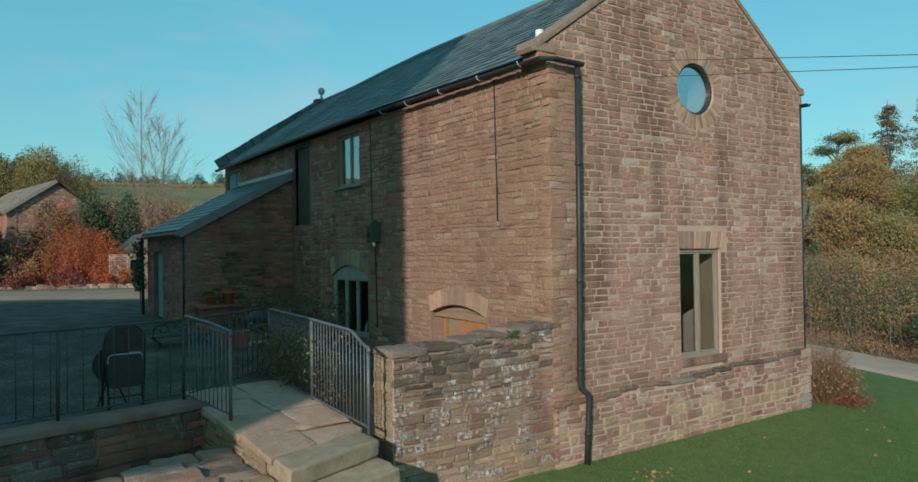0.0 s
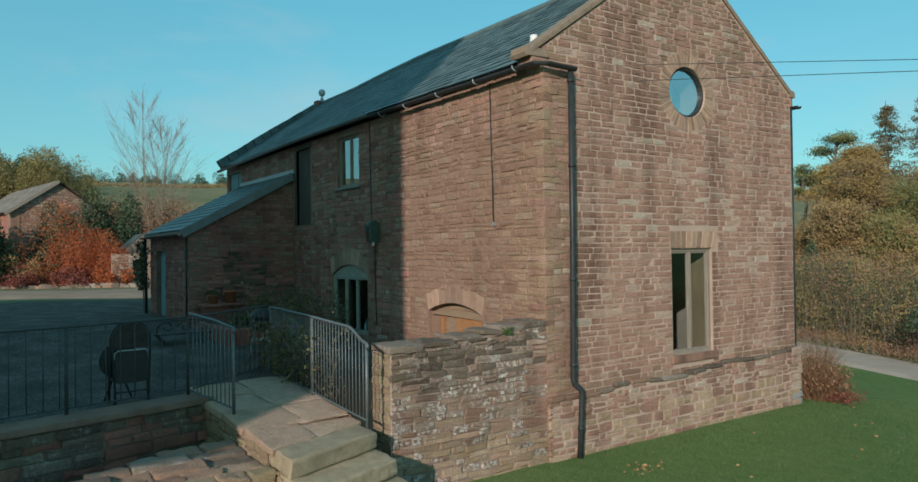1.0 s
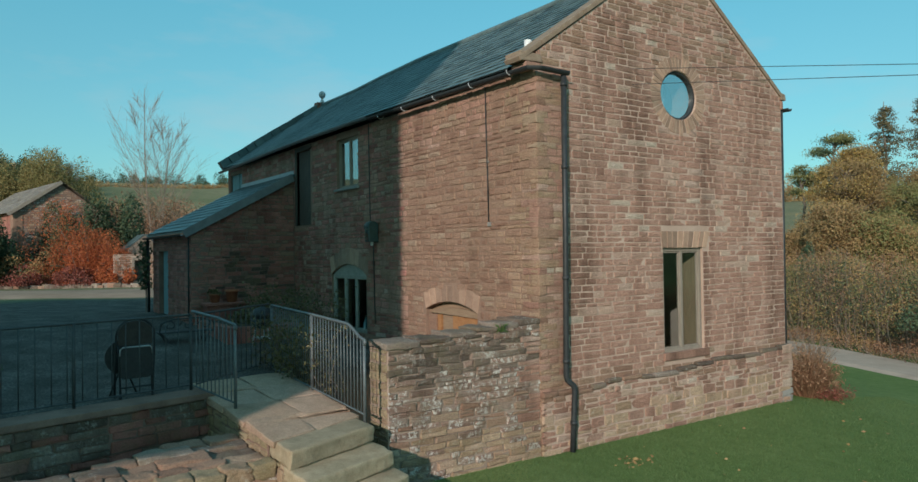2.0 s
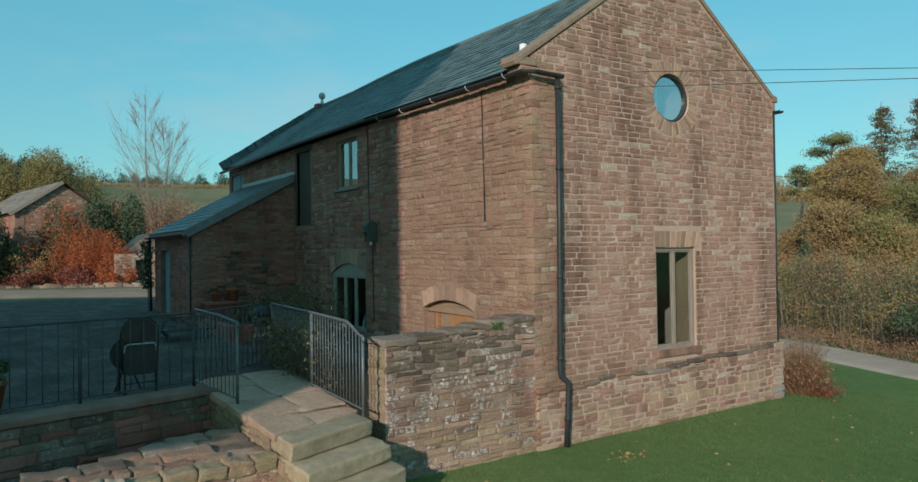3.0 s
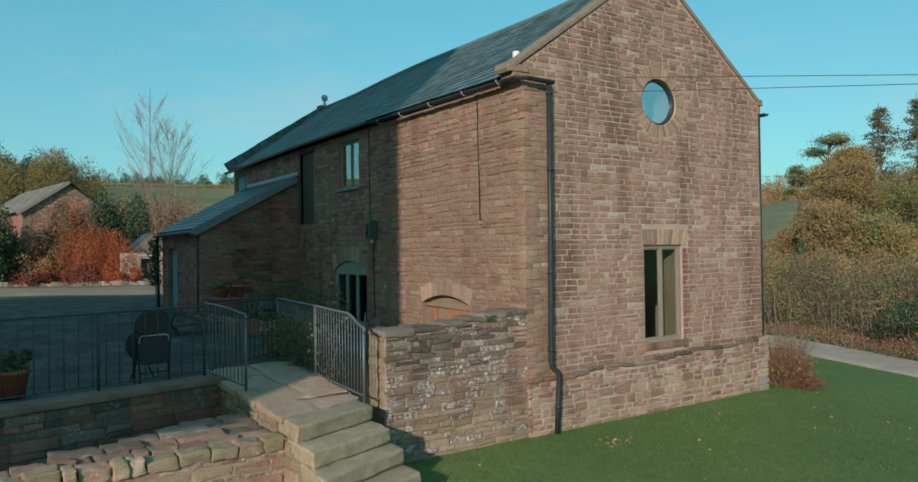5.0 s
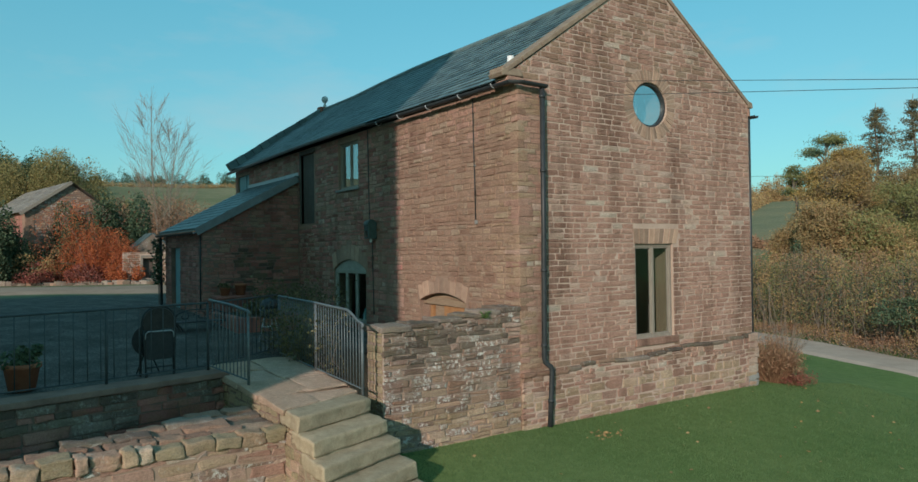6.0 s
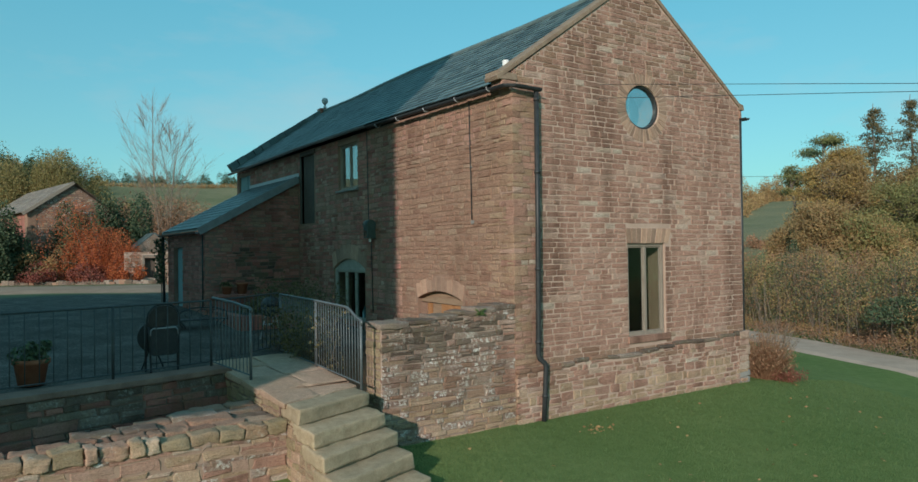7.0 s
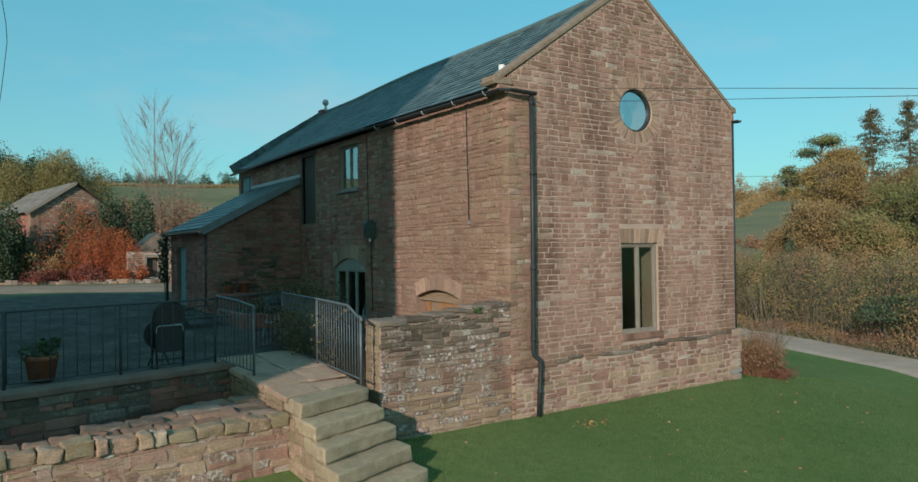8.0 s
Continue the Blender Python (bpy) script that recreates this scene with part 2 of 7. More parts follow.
cloth = mat_two("pale_curtain", (0.55, 0.55, 0.52), (0.70, 0.70, 0.67), 6.0, 0.9, bump=0.2)
asphalt = mat_two("pale_asphalt", (0.34, 0.265, 0.215), (0.48, 0.375, 0.305), 1.5, 0.9, bump=0.4, depth=0.006, fine=120)
asphalt.node_tree.nodes["Principled BSDF"].inputs["Specular IOR Level"].default_value = 0.05
bark = mat_two("bark", (0.10, 0.08, 0.065), (0.22, 0.19, 0.16), 9.0, 0.95, stretch=(3, 3, 0.6), bump=0.6)


def mat_glass(name, shine_share):
    """A window pane: it mirrors the sky and lets one see dimly through."""
    m, n, l, b = material(name, 0.03)
    mix, see, shine = n.new("ShaderNodeMixShader"), n.new("ShaderNodeBsdfTransparent"), n.new("ShaderNodeBsdfGlossy")
    see.inputs["Color"].default_value = (0.80, 0.86, 0.86, 1)
    shine.inputs["Color"].default_value = (0.9, 0.95, 0.95, 1)
    shine.inputs["Roughness"].default_value = 0.02
    mix.inputs["Fac"].default_value = shine_share
    l.new(see.outputs["BSDF"], mix.inputs[1])
    l.new(shine.outputs["BSDF"], mix.inputs[2])
    l.new(mix.outputs["Shader"], n["Material Output"].inputs["Surface"])
    return m


glass, clear_glass = mat_glass("window_glass", 0.30), mat_glass("clear_window_glass", 0.07)

dim_glass, sky_glass = mat_glass("dim_window_glass", 0.36), mat_glass("sky_window_glass", 0.55)


def mat_leaves(name, stops, rough=0.6, see=0.2):
    m, n, l, b = material(name, rough)
    rnd = n.new("ShaderNodeNewGeometry").outputs["Random Per Island"]
    cloud = noise_of(n, l, 0.9, 3, 0.6, place(n, l))
    f = maths(n, l, "ADD", maths(n, l, "MULTIPLY", rnd, 0.6), maths(n, l, "MULTIPLY", cloud, 0.45))
    col = ramp(n, l, f, stops)
    l.new(col, b.inputs["Base Color"])
    thin, both = n.new("ShaderNodeBsdfTranslucent"), n.new("ShaderNodeMixShader")
    l.new(col, thin.inputs["Color"])
    both.inputs["Fac"].default_value = see
    l.new(b.outputs["BSDF"], both.inputs[1])
    l.new(thin.outputs["BSDF"], both.inputs[2])
    l.new(both.outputs["Shader"], n["Material Output"].inputs["Surface"])
    return m


leaf_orange = mat_leaves("orange_leaves", [(0.1, (0.22, 0.05, 0.025)), (0.4, (0.38, 0.095, 0.04)), (0.7, (0.48, 0.14, 0.05)), (0.95, (0.52, 0.20, 0.07))])
leaf_crimson = mat_leaves("crimson_leaves", [(0.1, (0.13, 0.04, 0.035)), (0.5, (0.24, 0.07, 0.055)), (0.9, (0.30, 0.12, 0.08))])
leaf_green = mat_leaves("dark_green_leaves", [(0.1, (0.03, 0.052, 0.03)), (0.5, (0.065, 0.10, 0.055)), (0.9, (0.13, 0.165, 0.085))])
leaf_olive = mat_leaves("olive_autumn_leaves", [(0.1, (0.14, 0.127, 0.051)), (0.45, (0.216, 0.187, 0.073)), (0.7, (0.276, 0.224, 0.088)), (0.95, (0.335, 0.245, 0.101))])
leaf_larch = mat_leaves("golden_larch_needles", [(0.1, (0.168, 0.123, 0.064)), (0.45, (0.252, 0.179, 0.086)), (0.75, (0.319, 0.218, 0.099)), (0.95, (0.381, 0.246, 0.105))])
leaf_needle = mat_leaves("thin_larch_needles", [(0.1, (0.06, 0.065, 0.04)), (0.45, (0.12, 0.11, 0.06)), (0.75, (0.20, 0.155, 0.08)), (0.95, (0.27, 0.18, 0.09))])
leaf_gold = mat_leaves("gold_larch_needles", [(0.1, (0.21, 0.147, 0.06)), (0.45, (0.326, 0.226, 0.082)), (0.75, (0.42, 0.284, 0.095)), (0.95, (0.483, 0.326, 0.11))])
leaf_moss = mat_leaves("moss_green_leaves", [(0.1, (0.115, 0.124, 0.05)), (0.45, (0.178, 0.184, 0.072)), (0.75, (0.241, 0.236, 0.094)), (0.95, (0.31, 0.276, 0.11))])
leaf_brown = mat_leaves("brown_hedge_leaves", [(0.1, (0.24, 0.152, 0.079)), (0.4, (0.328, 0.21, 0.104)), (0.65, (0.384, 0.261, 0.115)), (0.95, (0.457, 0.297, 0.135))])
leaf_rust = mat_leaves("rusty_stems", [(0.1, (0.162, 0.086, 0.05)), (0.5, (0.284, 0.159, 0.094)), (0.9, (0.405, 0.247, 0.15))])
buff_wood = mat_two("buff_oak", (0.20, 0.135, 0.088), (0.30, 0.215, 0.145), 9.0, 0.8, stretch=(0.6, 0.6, 5), bump=0.4)
worn_track = mat_two("worn_track", (0.21, 0.16, 0.122), (0.32, 0.25, 0.195), 0.9, 0.95, bump=0.4, depth=0.01, fine=40)
worn_track.node_tree.nodes["Principled BSDF"].inputs["Specular IOR Level"].default_value = 0.0
leaf_yellow = mat_leaves("yellowing_rose_leaves", [(0.1, (0.05, 0.05, 0.02)), (0.45, (0.10, 0.095, 0.04)), (0.8, (0.21, 0.175, 0.09)), (0.95, (0.33, 0.28, 0.17))])
twig = mat_two("bare_twigs", (0.15, 0.115, 0.09), (0.26, 0.21, 0.165), 6.0, 0.9)
grass_blades = mat_leaves("grass_blades", [(0.1, (0.062, 0.108, 0.036)), (0.5, (0.098, 0.156, 0.054)), (0.9, (0.152, 0.218, 0.085))])


# ---- helpers of this scene ----
def mesh_from(bm, name):
    me = bpy.data.meshes.new(name)
    bm.to_mesh(me)
    bm.free()
    return me


def part(name, bm, mat, parent, label=""):
    """Links a bmesh (or a mesh) as one mesh object under a thing or a part."""
    me = bm if isinstance(bm, bpy.types.Mesh) else mesh_from(bm, name)
    if not me.materials:
        me.materials.append(mat)
    ob = new(name, me)
    ob.parent = parent
    if label:
        ob["label"] = label
    return ob


def thing(name, label, category, m=None, group="", kind=""):
    ob = new(name)
    ob.empty_display_size = 0.2
    if m is not None:
        ob.matrix_basis = m
    return tagged(ob, label, category, group, kind)


def single(name, bm, mat, label, category, m=None, group="", kind=""):
    ob = part(name, bm, mat, None)
    if m is not None:
        ob.matrix_basis = m
    return tagged(ob, label, category, group, kind)


def box(bm, x0, x1, y0, y1, z0, z1, bevel=0.0, m=None, jitter=0.0):
    vs = [bm.verts.new((x, y, z)) for z in (z0, z1) for y in (y0, y1) for x in (x0, x1)]
    fs = [bm.faces.new([vs[i] for i in f]) for f in ((0, 2, 3, 1), (4, 5, 7, 6), (0, 1, 5, 4), (2, 6, 7, 3), (0, 4, 6, 2), (1, 3, 7, 5))]
    if jitter:
        for v in vs:
            v.co += Vector([random.uniform(-jitter, jitter) for _ in range(3)])
    if bevel:
        es = list({e for f in fs for e in f.edges})
        r = bmesh.ops.bevel(bm, geom=es, offset=bevel, segments=2, profile=0.6, affect="EDGES")
        vs = list({v for v in vs if v.is_valid} | {v for v in r["verts"]})
    if m is not None:
        bmesh.ops.transform(bm, matrix=m, verts=[v for v in vs if v.is_valid])
    return bm


def rough_block(x0, x1, y0, y1, z0, z1, bevel=0.025, amount=0.014, m=None, jitter=0.012, seed=0.0, cuts=2):
    """A worn stone: a bevelled block, cut finer and pushed about by noise."""
    bm = box(bmesh.new(), x0, x1, y0, y1, z0, z1, bevel, None, jitter)
    long = [e for e in bm.edges if e.calc_length() > 0.09]
    bmesh.ops.subdivide_edges(bm, edges=long, cuts=cuts, use_grid_fill=True)
    off = Vector((seed * 3.1, seed * 1.7, seed * 2.3))
    for v in bm.verts:
        c = v.co * 6.5 + off
        d = Vector((noise.noise(c), noise.noise(c + Vector((7, 0, 0))), noise.noise(c + Vector((0, 7, 0)))))
        e = v.co * 19 + off
        v.co += d * amount + Vector((noise.noise(e), noise.noise(e + Vector((5, 0, 0))), noise.noise(e + Vector((0, 5, 0))))) * amount * 0.4
    for f in bm.faces:
        f.smooth = True
    if m is not None:
        bmesh.ops.transform(bm, matrix=m, verts=bm.verts[:])
    return bm


def tube(bm, points, radius, sides=8, caps=True):
    """A round bar along points; radius: a number, or one for each point."""
    pts = [Vector(p) for p in points]
    rs = radius if isinstance(radius, (list, tuple)) else [radius] * len(pts)
    rings, side = [], None
    for i, p in enumerate(pts):
        d = (pts[min(i + 1, len(pts) - 1)] - pts[max(i - 1, 0)]).normalized()
        if side is None:
            side = d.orthogonal().normalized()
        side = (side - d * side.dot(d)).normalized()
        up = d.cross(side)
        rings.append([bm.verts.new(p + (side * math.cos(a) + up * math.sin(a)) * rs[i]) for a in [2 * math.pi * k / sides for k in range(sides)]])
    for a, b in zip(rings, rings[1:]):
        for k in range(sides):
            f = bm.faces.new((a[k], a[(k + 1) % sides], b[(k + 1) % sides], b[k]))
            f.smooth = sides > 5
    if caps:
        bm.faces.new(rings[0][::-1])
        bm.faces.new(rings[-1])
    return bm


def slab(outer, holes, y0, y1):
    """A wall in the x-z plane with openings right through it, from depth y0 to y1."""
    bm = bmesh.new()
    for loop in (outer, *holes):
        vs = [bm.verts.new((x, y1, z)) for x, z in loop]
        for a, b in zip(vs, vs[1:] + vs[:1]):
            bm.edges.new((a, b))
    bmesh.ops.triangle_fill(bm, edges=bm.edges[:], use_beauty=True, use_dissolve=False, normal=(0, 1, 0))
    r = bmesh.ops.extrude_face_region(bm, geom=bm.faces[:])
    bmesh.ops.translate(bm, vec=(0, y0 - y1, 0), verts=[g for g in r["geom"] if isinstance(g, bmesh.types.BMVert)])
    bmesh.ops.recalc_face_normals(bm, faces=bm.faces[:])
    return bm


def stone_piece(bm, x0, x1, z0, z1, back, front, rng, rough=0.010, worn=0.012, lean=0.0):
    """One rubble stone: an uneven eight-cornered face with worn, sloping edges."""
    w, h = x1 - x0, z1 - z0
    c = min(w, h) * rng.uniform(0.06, 0.18)
    j = lambda: rng.uniform(-rough, rough)
    ring = [(x0 + c, z0), (x1 - c * rng.uniform(0.5, 1.2), z0), (x1, z0 + c * rng.uniform(0.6, 1.2)), (x1, z1 - c), (x1 - c, z1), (x0 + c * rng.uniform(0.5, 1.2), z1), (x0, z1 - c * rng.uniform(0.6, 1.2)), (x0, z0 + c)]
    ring = [(x + j(), z + j()) for x, z in ring]
    mx, mz = (x0 + x1) / 2, (z0 + z1) / 2
    inset = min(worn, 0.16 * min(w, h))
    tilt, twist = rng.uniform(-0.05, 0.05) + lean, rng.uniform(-0.04, 0.04)
    def toward(x, z, d):
        k = math.hypot(x - mx, z - mz)
        return (x + (mx - x) * d / k, z + (mz - z) * d / k)
    outer = [bm.verts.new((x, back, z)) for x, z in ring]
    edge = [bm.verts.new((*toward(x, z, inset * 0.25)[:1], front - inset * 0.8 + rng.uniform(-0.002, 0.002), toward(x, z, inset * 0.25)[1])) for x, z in ring]
    face = []
    for x, z in ring:
        a, b = toward(x, z, inset * 1.1)
        face.append(bm.verts.new((a, front + (b - mz) * tilt + (a - mx) * twist + rng.uniform(-0.003, 0.003), b)))
    for a, b in ((outer, edge), (edge, face)):
        for i in range(8):
            bm.faces.new((a[i], b[i], b[(i + 1) % 8], a[(i + 1) % 8]))
    mid = bm.verts.new((mx + j() * 2, front + rng.uniform(0.0, 0.008), mz + j()))
    for i in range(8):
        bm.faces.new((face[i], mid, face[(i + 1) % 8]))


def masonry(wall, mats, u0, u1, z0, top, holes=(), seed=1, courses=(0.09, 0.17), lengths=(0.18, 0.5), joint=0.016, proud=(-0.002, 0.009), back=-0.03, near=None, rough=0.010, keep=300, name="stone", offset=None, wander=0.0, worn=0.012, zones=(), split_chance=0.16):
    """Rubble courses on the face y = 0 of a wall. top: a height, or a function of x. holes: functions of (z0, z1) that give a blocked stretch of x or None.
    near: a test of (x, z) for the stones that are objects of their own; the others are joined. zones: (test of (x, z, chance), materials) for stones of another kind."""
    rng = random.Random(seed)
    top_at = top if callable(top) else (lambda u: top)
    high = max(top_at(u0 + (u1 - u0) * k / 40) for k in range(41))
    singles, rests, z = [], {}, z0
    while z < high - 0.04:
        h = rng.uniform(*courses)
        za, zb = z, min(z + h, high)
        z = zb
        blocked = sorted(b for b in (f(za, zb) for f in holes) if b)
        runs, u = [], u0
        for a, b in blocked:
            if a > u:
                runs.append((u, min(a, u1)))
            u = max(u, b)
        if u < u1:
            runs.append((u, u1))
        for a, b in runs:
            u = a
            while u < b - 0.03:
                w = rng.uniform(*lengths) * (0.75 + h * 2.2)
                if b - u - w < lengths[0] * 0.6:
                    w = b - u
                ue = min(u + w, b)
                while ue - u > 0.09 and min(top_at(u), top_at(ue)) < zb - 0.02 and abs(top_at(u) - top_at(ue)) > 0.03:
                    ue = u + (ue - u) * 0.6
                t = min(top_at(u), top_at(ue), top_at((u + ue) / 2))
                zt = min(zb, t)
                dz = wander * (noise.noise((u * 0.7, z * 0.9, seed)) if wander else 0)
                split = h > 0.13 - 0.04 * (split_chance > 0.2) and rng.random() < split_chance
                levels = ((za, (za + zt) / 2), ((za + zt) / 2, zt)) if split else ((za, zt),)
                for la, lb in levels:
                    if lb - la > 0.035:
                        o = offset((u + ue) / 2, la) if offset else 0.0
                        args = (u + joint * rng.uniform(0.3, 0.8), ue - joint * rng.uniform(0.3, 0.8), la + joint * rng.uniform(0.3, 0.7) + dz, lb - joint * rng.uniform(0.3, 0.7) + dz, back, o + rng.uniform(*proud), rng, rough, worn)
                        kind, chance = mats, rng.random()
                        for test, other in zones:
                            if test((u + ue) / 2, la, chance):
                                kind = other
                                break
                        if near and len(singles) < keep and near((u + ue) / 2, la):
                            bm = bmesh.new()
                            stone_piece(bm, *args)
                            singles.append((bm, kind[0]))
                        else:
                            if kind[1].name not in rests:
                                rests[kind[1].name] = (bmesh.new(), kind[1])
                            stone_piece(rests[kind[1].name][0], *args)
                u = ue
    for bm, mat in singles:
        part(name, bm, mat, wall)
    for bm, mat in rests.values():
        tagged(part(name + "work", bm, mat, wall), kind="stuff")


def rect_hole(a, b, c, d):
    return lambda z0, z1: (a, b) if z1 > c and z0 < d else None


def oval_hole(x, z, rx, rz):
    def f(z0, z1):
        dz = abs((z0 + z1) / 2 - z)
        w = rx * math.sqrt(1 - (dz / rz) ** 2) if dz < rz else 0.0
        return (x - w, x + w) if w else None
    return f


def wedge(bm, inner, outer, back, front):
    """A voussoir between two inner and two outer points (x, z)."""
    a, b, c, d = inner[0], inner[1], outer[1], outer[0]
    mx, mz = (a[0] + b[0] + c[0] + d[0]) / 4, (a[1] + b[1] + c[1] + d[1]) / 4
    rear = [bm.verts.new((x, back, z)) for x, z in (a, b, c, d)]
    rim = [bm.verts.new((x, front - 0.008, z)) for x, z in (a, b, c, d)]
    face = [bm.verts.new((x + (mx - x) * 0.08, front + random.uniform(-0.003, 0.003), z + (mz - z) * 0.05)) for x, z in (a, b, c, d)]
    for p, q in ((rear, rim), (rim, face)):
        for i in range(4):
            bm.faces.new((p[i], q[i], q[(i + 1) % 4], p[(i + 1) % 4]))
    bm.faces.new(face)
    bmesh.ops.recalc_face_normals(bm, faces=bm.faces[:])
    return bm


# ---- ground ----
EF = pose(0, 0, 0, 0, 0, 180)      # long wall: x along it from the corner, y outwards
GF = pose(0, 0, 0, 0, 0, -90)      # gable: x is minus world y, y outwards
SW = Vector((-1, 0, 0))
NW = Vector((0, -1, 0))


def smooth(a, b, x):
    t = min(1.0, max(0.0, (x - a) / (b - a)))
    return t * t * (3 - 2 * t)


def edge(x, y):
    """How far behind the line of the terrace edge a place lies; the edge itself is at 3.1."""
    return -x - 0.2325 * y


def lane(x, y):
    """Distance beyond the middle of the lane."""
    return (y - 14.3 + 0.43 * x) / 1.088


def land(x, y):
    """Height of the ground: lawn, sunken strip, terrace and yard, lane, and the hills all round."""
    s, o, e, d = -x, -y, edge(x, y), lane(x, y)
    yard = 0.91 + 0.36 * smooth(3.2, 11, s) - 0.05 * smooth(11, 37, s)
    lawn = -0.10 - 0.075 * min(max(x, 0.0), 14.0) - 0.58 * smooth(-8.0, -1.9, d)
    z = lawn
    if e > 3.35:
        z = yard
    elif x < -0.3 and y < -4.0:
        z = -0.45
    elif x < -0.25 and y < -0.1:
        z = 0.3
    if o < -0.3:
        z = yard * smooth(-9, 0, o) if s > 14.8 else lawn
    # the bank of the lane, and the slope behind it
    if x > -18 or y > 25:
        z += 1.0 * smooth(1.75, 3.3, d) + 2.0 * smooth(5, 30, d)
    r, th = math.hypot(x, y), math.degrees(math.atan2(y, x))
    th = th % 360
    hill = 15.8 * smooth(138, 164, th) * (1 - smooth(206, 267, th)) + 8.2 * smooth(57, 98, th) * (1 - smooth(122, 138, th)) + 8
    z += hill * smooth(42, 212, r) + 6 * noise.noise((x * 0.0065, y * 0.0065, 3.0)) * smooth(62, 200, r) + 14 * smooth(250, 1400, r)
    if r > 7:
        z += 0.05 * noise.noise((x * 0.3, y * 0.3, 0.0)) * smooth(7, 16, r)
    return z


def axis(lo, hi, fine, a, b):
    v = list(np.arange(a, b, fine))
    step, x = fine, b
    while x < hi:
        v.append(x)
        step *= 1.12
        x += step
    v.append(hi)
    step, x = fine, a - fine
    while x > lo:
        v.insert(0, x)
        step *= 1.12
        x -= step
    v.insert(0, lo)
    return v


def mat_ground():
    """Grass on the lawn, mown fields on the hills, gravel and frosty grass in the yard."""
    m, n, l, b = material("ground", 0.95)
    p = place(n, l)
    big, mid, fine = noise_of(n, l, 0.35, 4, 0.6, p), noise_of(n, l, 5, 5, 0.7, p), noise_of(n, l, 60, 4, 0.7, p)
    f = maths(n, l, "ADD", maths(n, l, "MULTIPLY", mid, 0.5), maths(n, l, "MULTIPLY", fine, 0.5))
    grass = ramp(n, l, f, [(0.3, (0.082, 0.126, 0.045)), (0.5, (0.126, 0.184, 0.067)), (0.72, (0.186, 0.248, 0.101))])
    grass = mixed(n, l, 0.5, grass, ramp(n, l, big, [(0.35, (0.75, 0.85, 0.7)), (0.65, (1.25, 1.12, 1.1))]), "MULTIPLY")
    grit = maths(n, l, "ADD", maths(n, l, "MULTIPLY", noise_of(n, l, 26, 6, 0.85, p), 0.75), maths(n, l, "MULTIPLY", noise_of(n, l, 1.6, 3, 0.6, p), 0.25))
    patch = noise_of(n, l, 0.045, 4, 0.65, p)
    grass = mixed(n, l, 0.7, grass, ramp(n, l, patch, [(0.40, (0.80, 0.86, 0.78)), (0.52, (1.0, 1.0, 1.0)), (0.64, (1.30, 1.16, 1.05))]), "MULTIPLY")
    gravel = ramp(n, l, grit, [(0.36, (0.030, 0.028, 0.025)), (0.5, (0.080, 0.075, 0.067)), (0.62, (0.20, 0.188, 0.172)), (0.72, (0.34, 0.32, 0.29))])
    turf = ramp(n, l, f, [(0.38, (0.12, 0.115, 0.07)), (0.62, (0.26, 0.23, 0.14))])
    turf = mixed(n, l, 0.8, turf, ramp(n, l, patch, [(0.40, (0.62, 0.74, 0.66)), (0.52, (1.0, 1.0, 1.0)), (0.64, (1.35, 1.10, 0.95))]), "MULTIPLY")
    g = n.new("ShaderNodeVertexColor")
    g.layer_name = "cover"
    s = n.new("ShaderNodeSeparateColor")
    l.new(g.outputs["Color"], s.inputs["Color"])
    col = mixed(n, l, s.outputs["Red"], grass, gravel)
    col = mixed(n, l, s.outputs["Green"], col, turf)
    earth = ramp(n, l, f, [(0.3, (0.18, 0.108, 0.07)), (0.7, (0.40, 0.25, 0.165))])
    col = mixed(n, l, s.outputs["Blue"], col, earth)
    l.new(col, b.inputs["Base Color"])
    b.inputs["Specular IOR Level"].default_value = 0.1
    bumped(n, l, b, f, 0.8, 0.03)
    return m


def build_ground():
    xs, ys = axis(-1500, 1500, 0.2, -4.5, 3), axis(-1500, 1500, 0.2, -9, 7)
    verts = [(x, y, land(x, y)) for y in ys for x in xs]
    nx = len(xs)
    faces = [(j * nx + i, j * nx + i + 1, (j + 1) * nx + i + 1, (j + 1) * nx + i) for j in range(len(ys) - 1) for i in range(nx - 1)]
    me = bpy.data.meshes.new("ground")
    me.from_pydata(verts, [], faces)
    cover = me.color_attributes.new("cover", "FLOAT_COLOR", "POINT")
    for k, (x, y, z) in enumerate(verts):
        s, o, e = -x, -y, edge(x, y)
        far = 21.0 + 0.27 * o
        yard = smooth(2.9, 3.3, e) * smooth(-1.0, 0.2, o) * (1 - smooth(far - 1, far + 2, s + noise.noise((x * 0.4, y * 0.4, 1))))
        sunk = 1.0 if e < 3.3 and ((x < -0.2 and y < -4.0) or (x < -0.25 and -4.0 <= y < -0.1)) else 0.0
        turf = max(smooth(far - 1, far + 2, s + noise.noise((x * 0.4, y * 0.4, 1))) * smooth(-9, -4, o), (0.9 if x < -25 else 0.35) * smooth(30, 50, math.hypot(x, y)))
        d = lane(x, y)
        bank = smooth(1.6, 2.0, d) * (1 - smooth(4.0, 5.6, d)) * (1.0 if x > -18 else 0.0)
        cover.data[k].color = (yard, turf, max(bank, sunk), 1)
    me.materials.append(mat_ground())
    for f in me.polygons:
        f.use_smooth = True
    return tagged(new("ground", me), "mown green lawn, gravel yard and rolling fields", "ground", kind="structure")


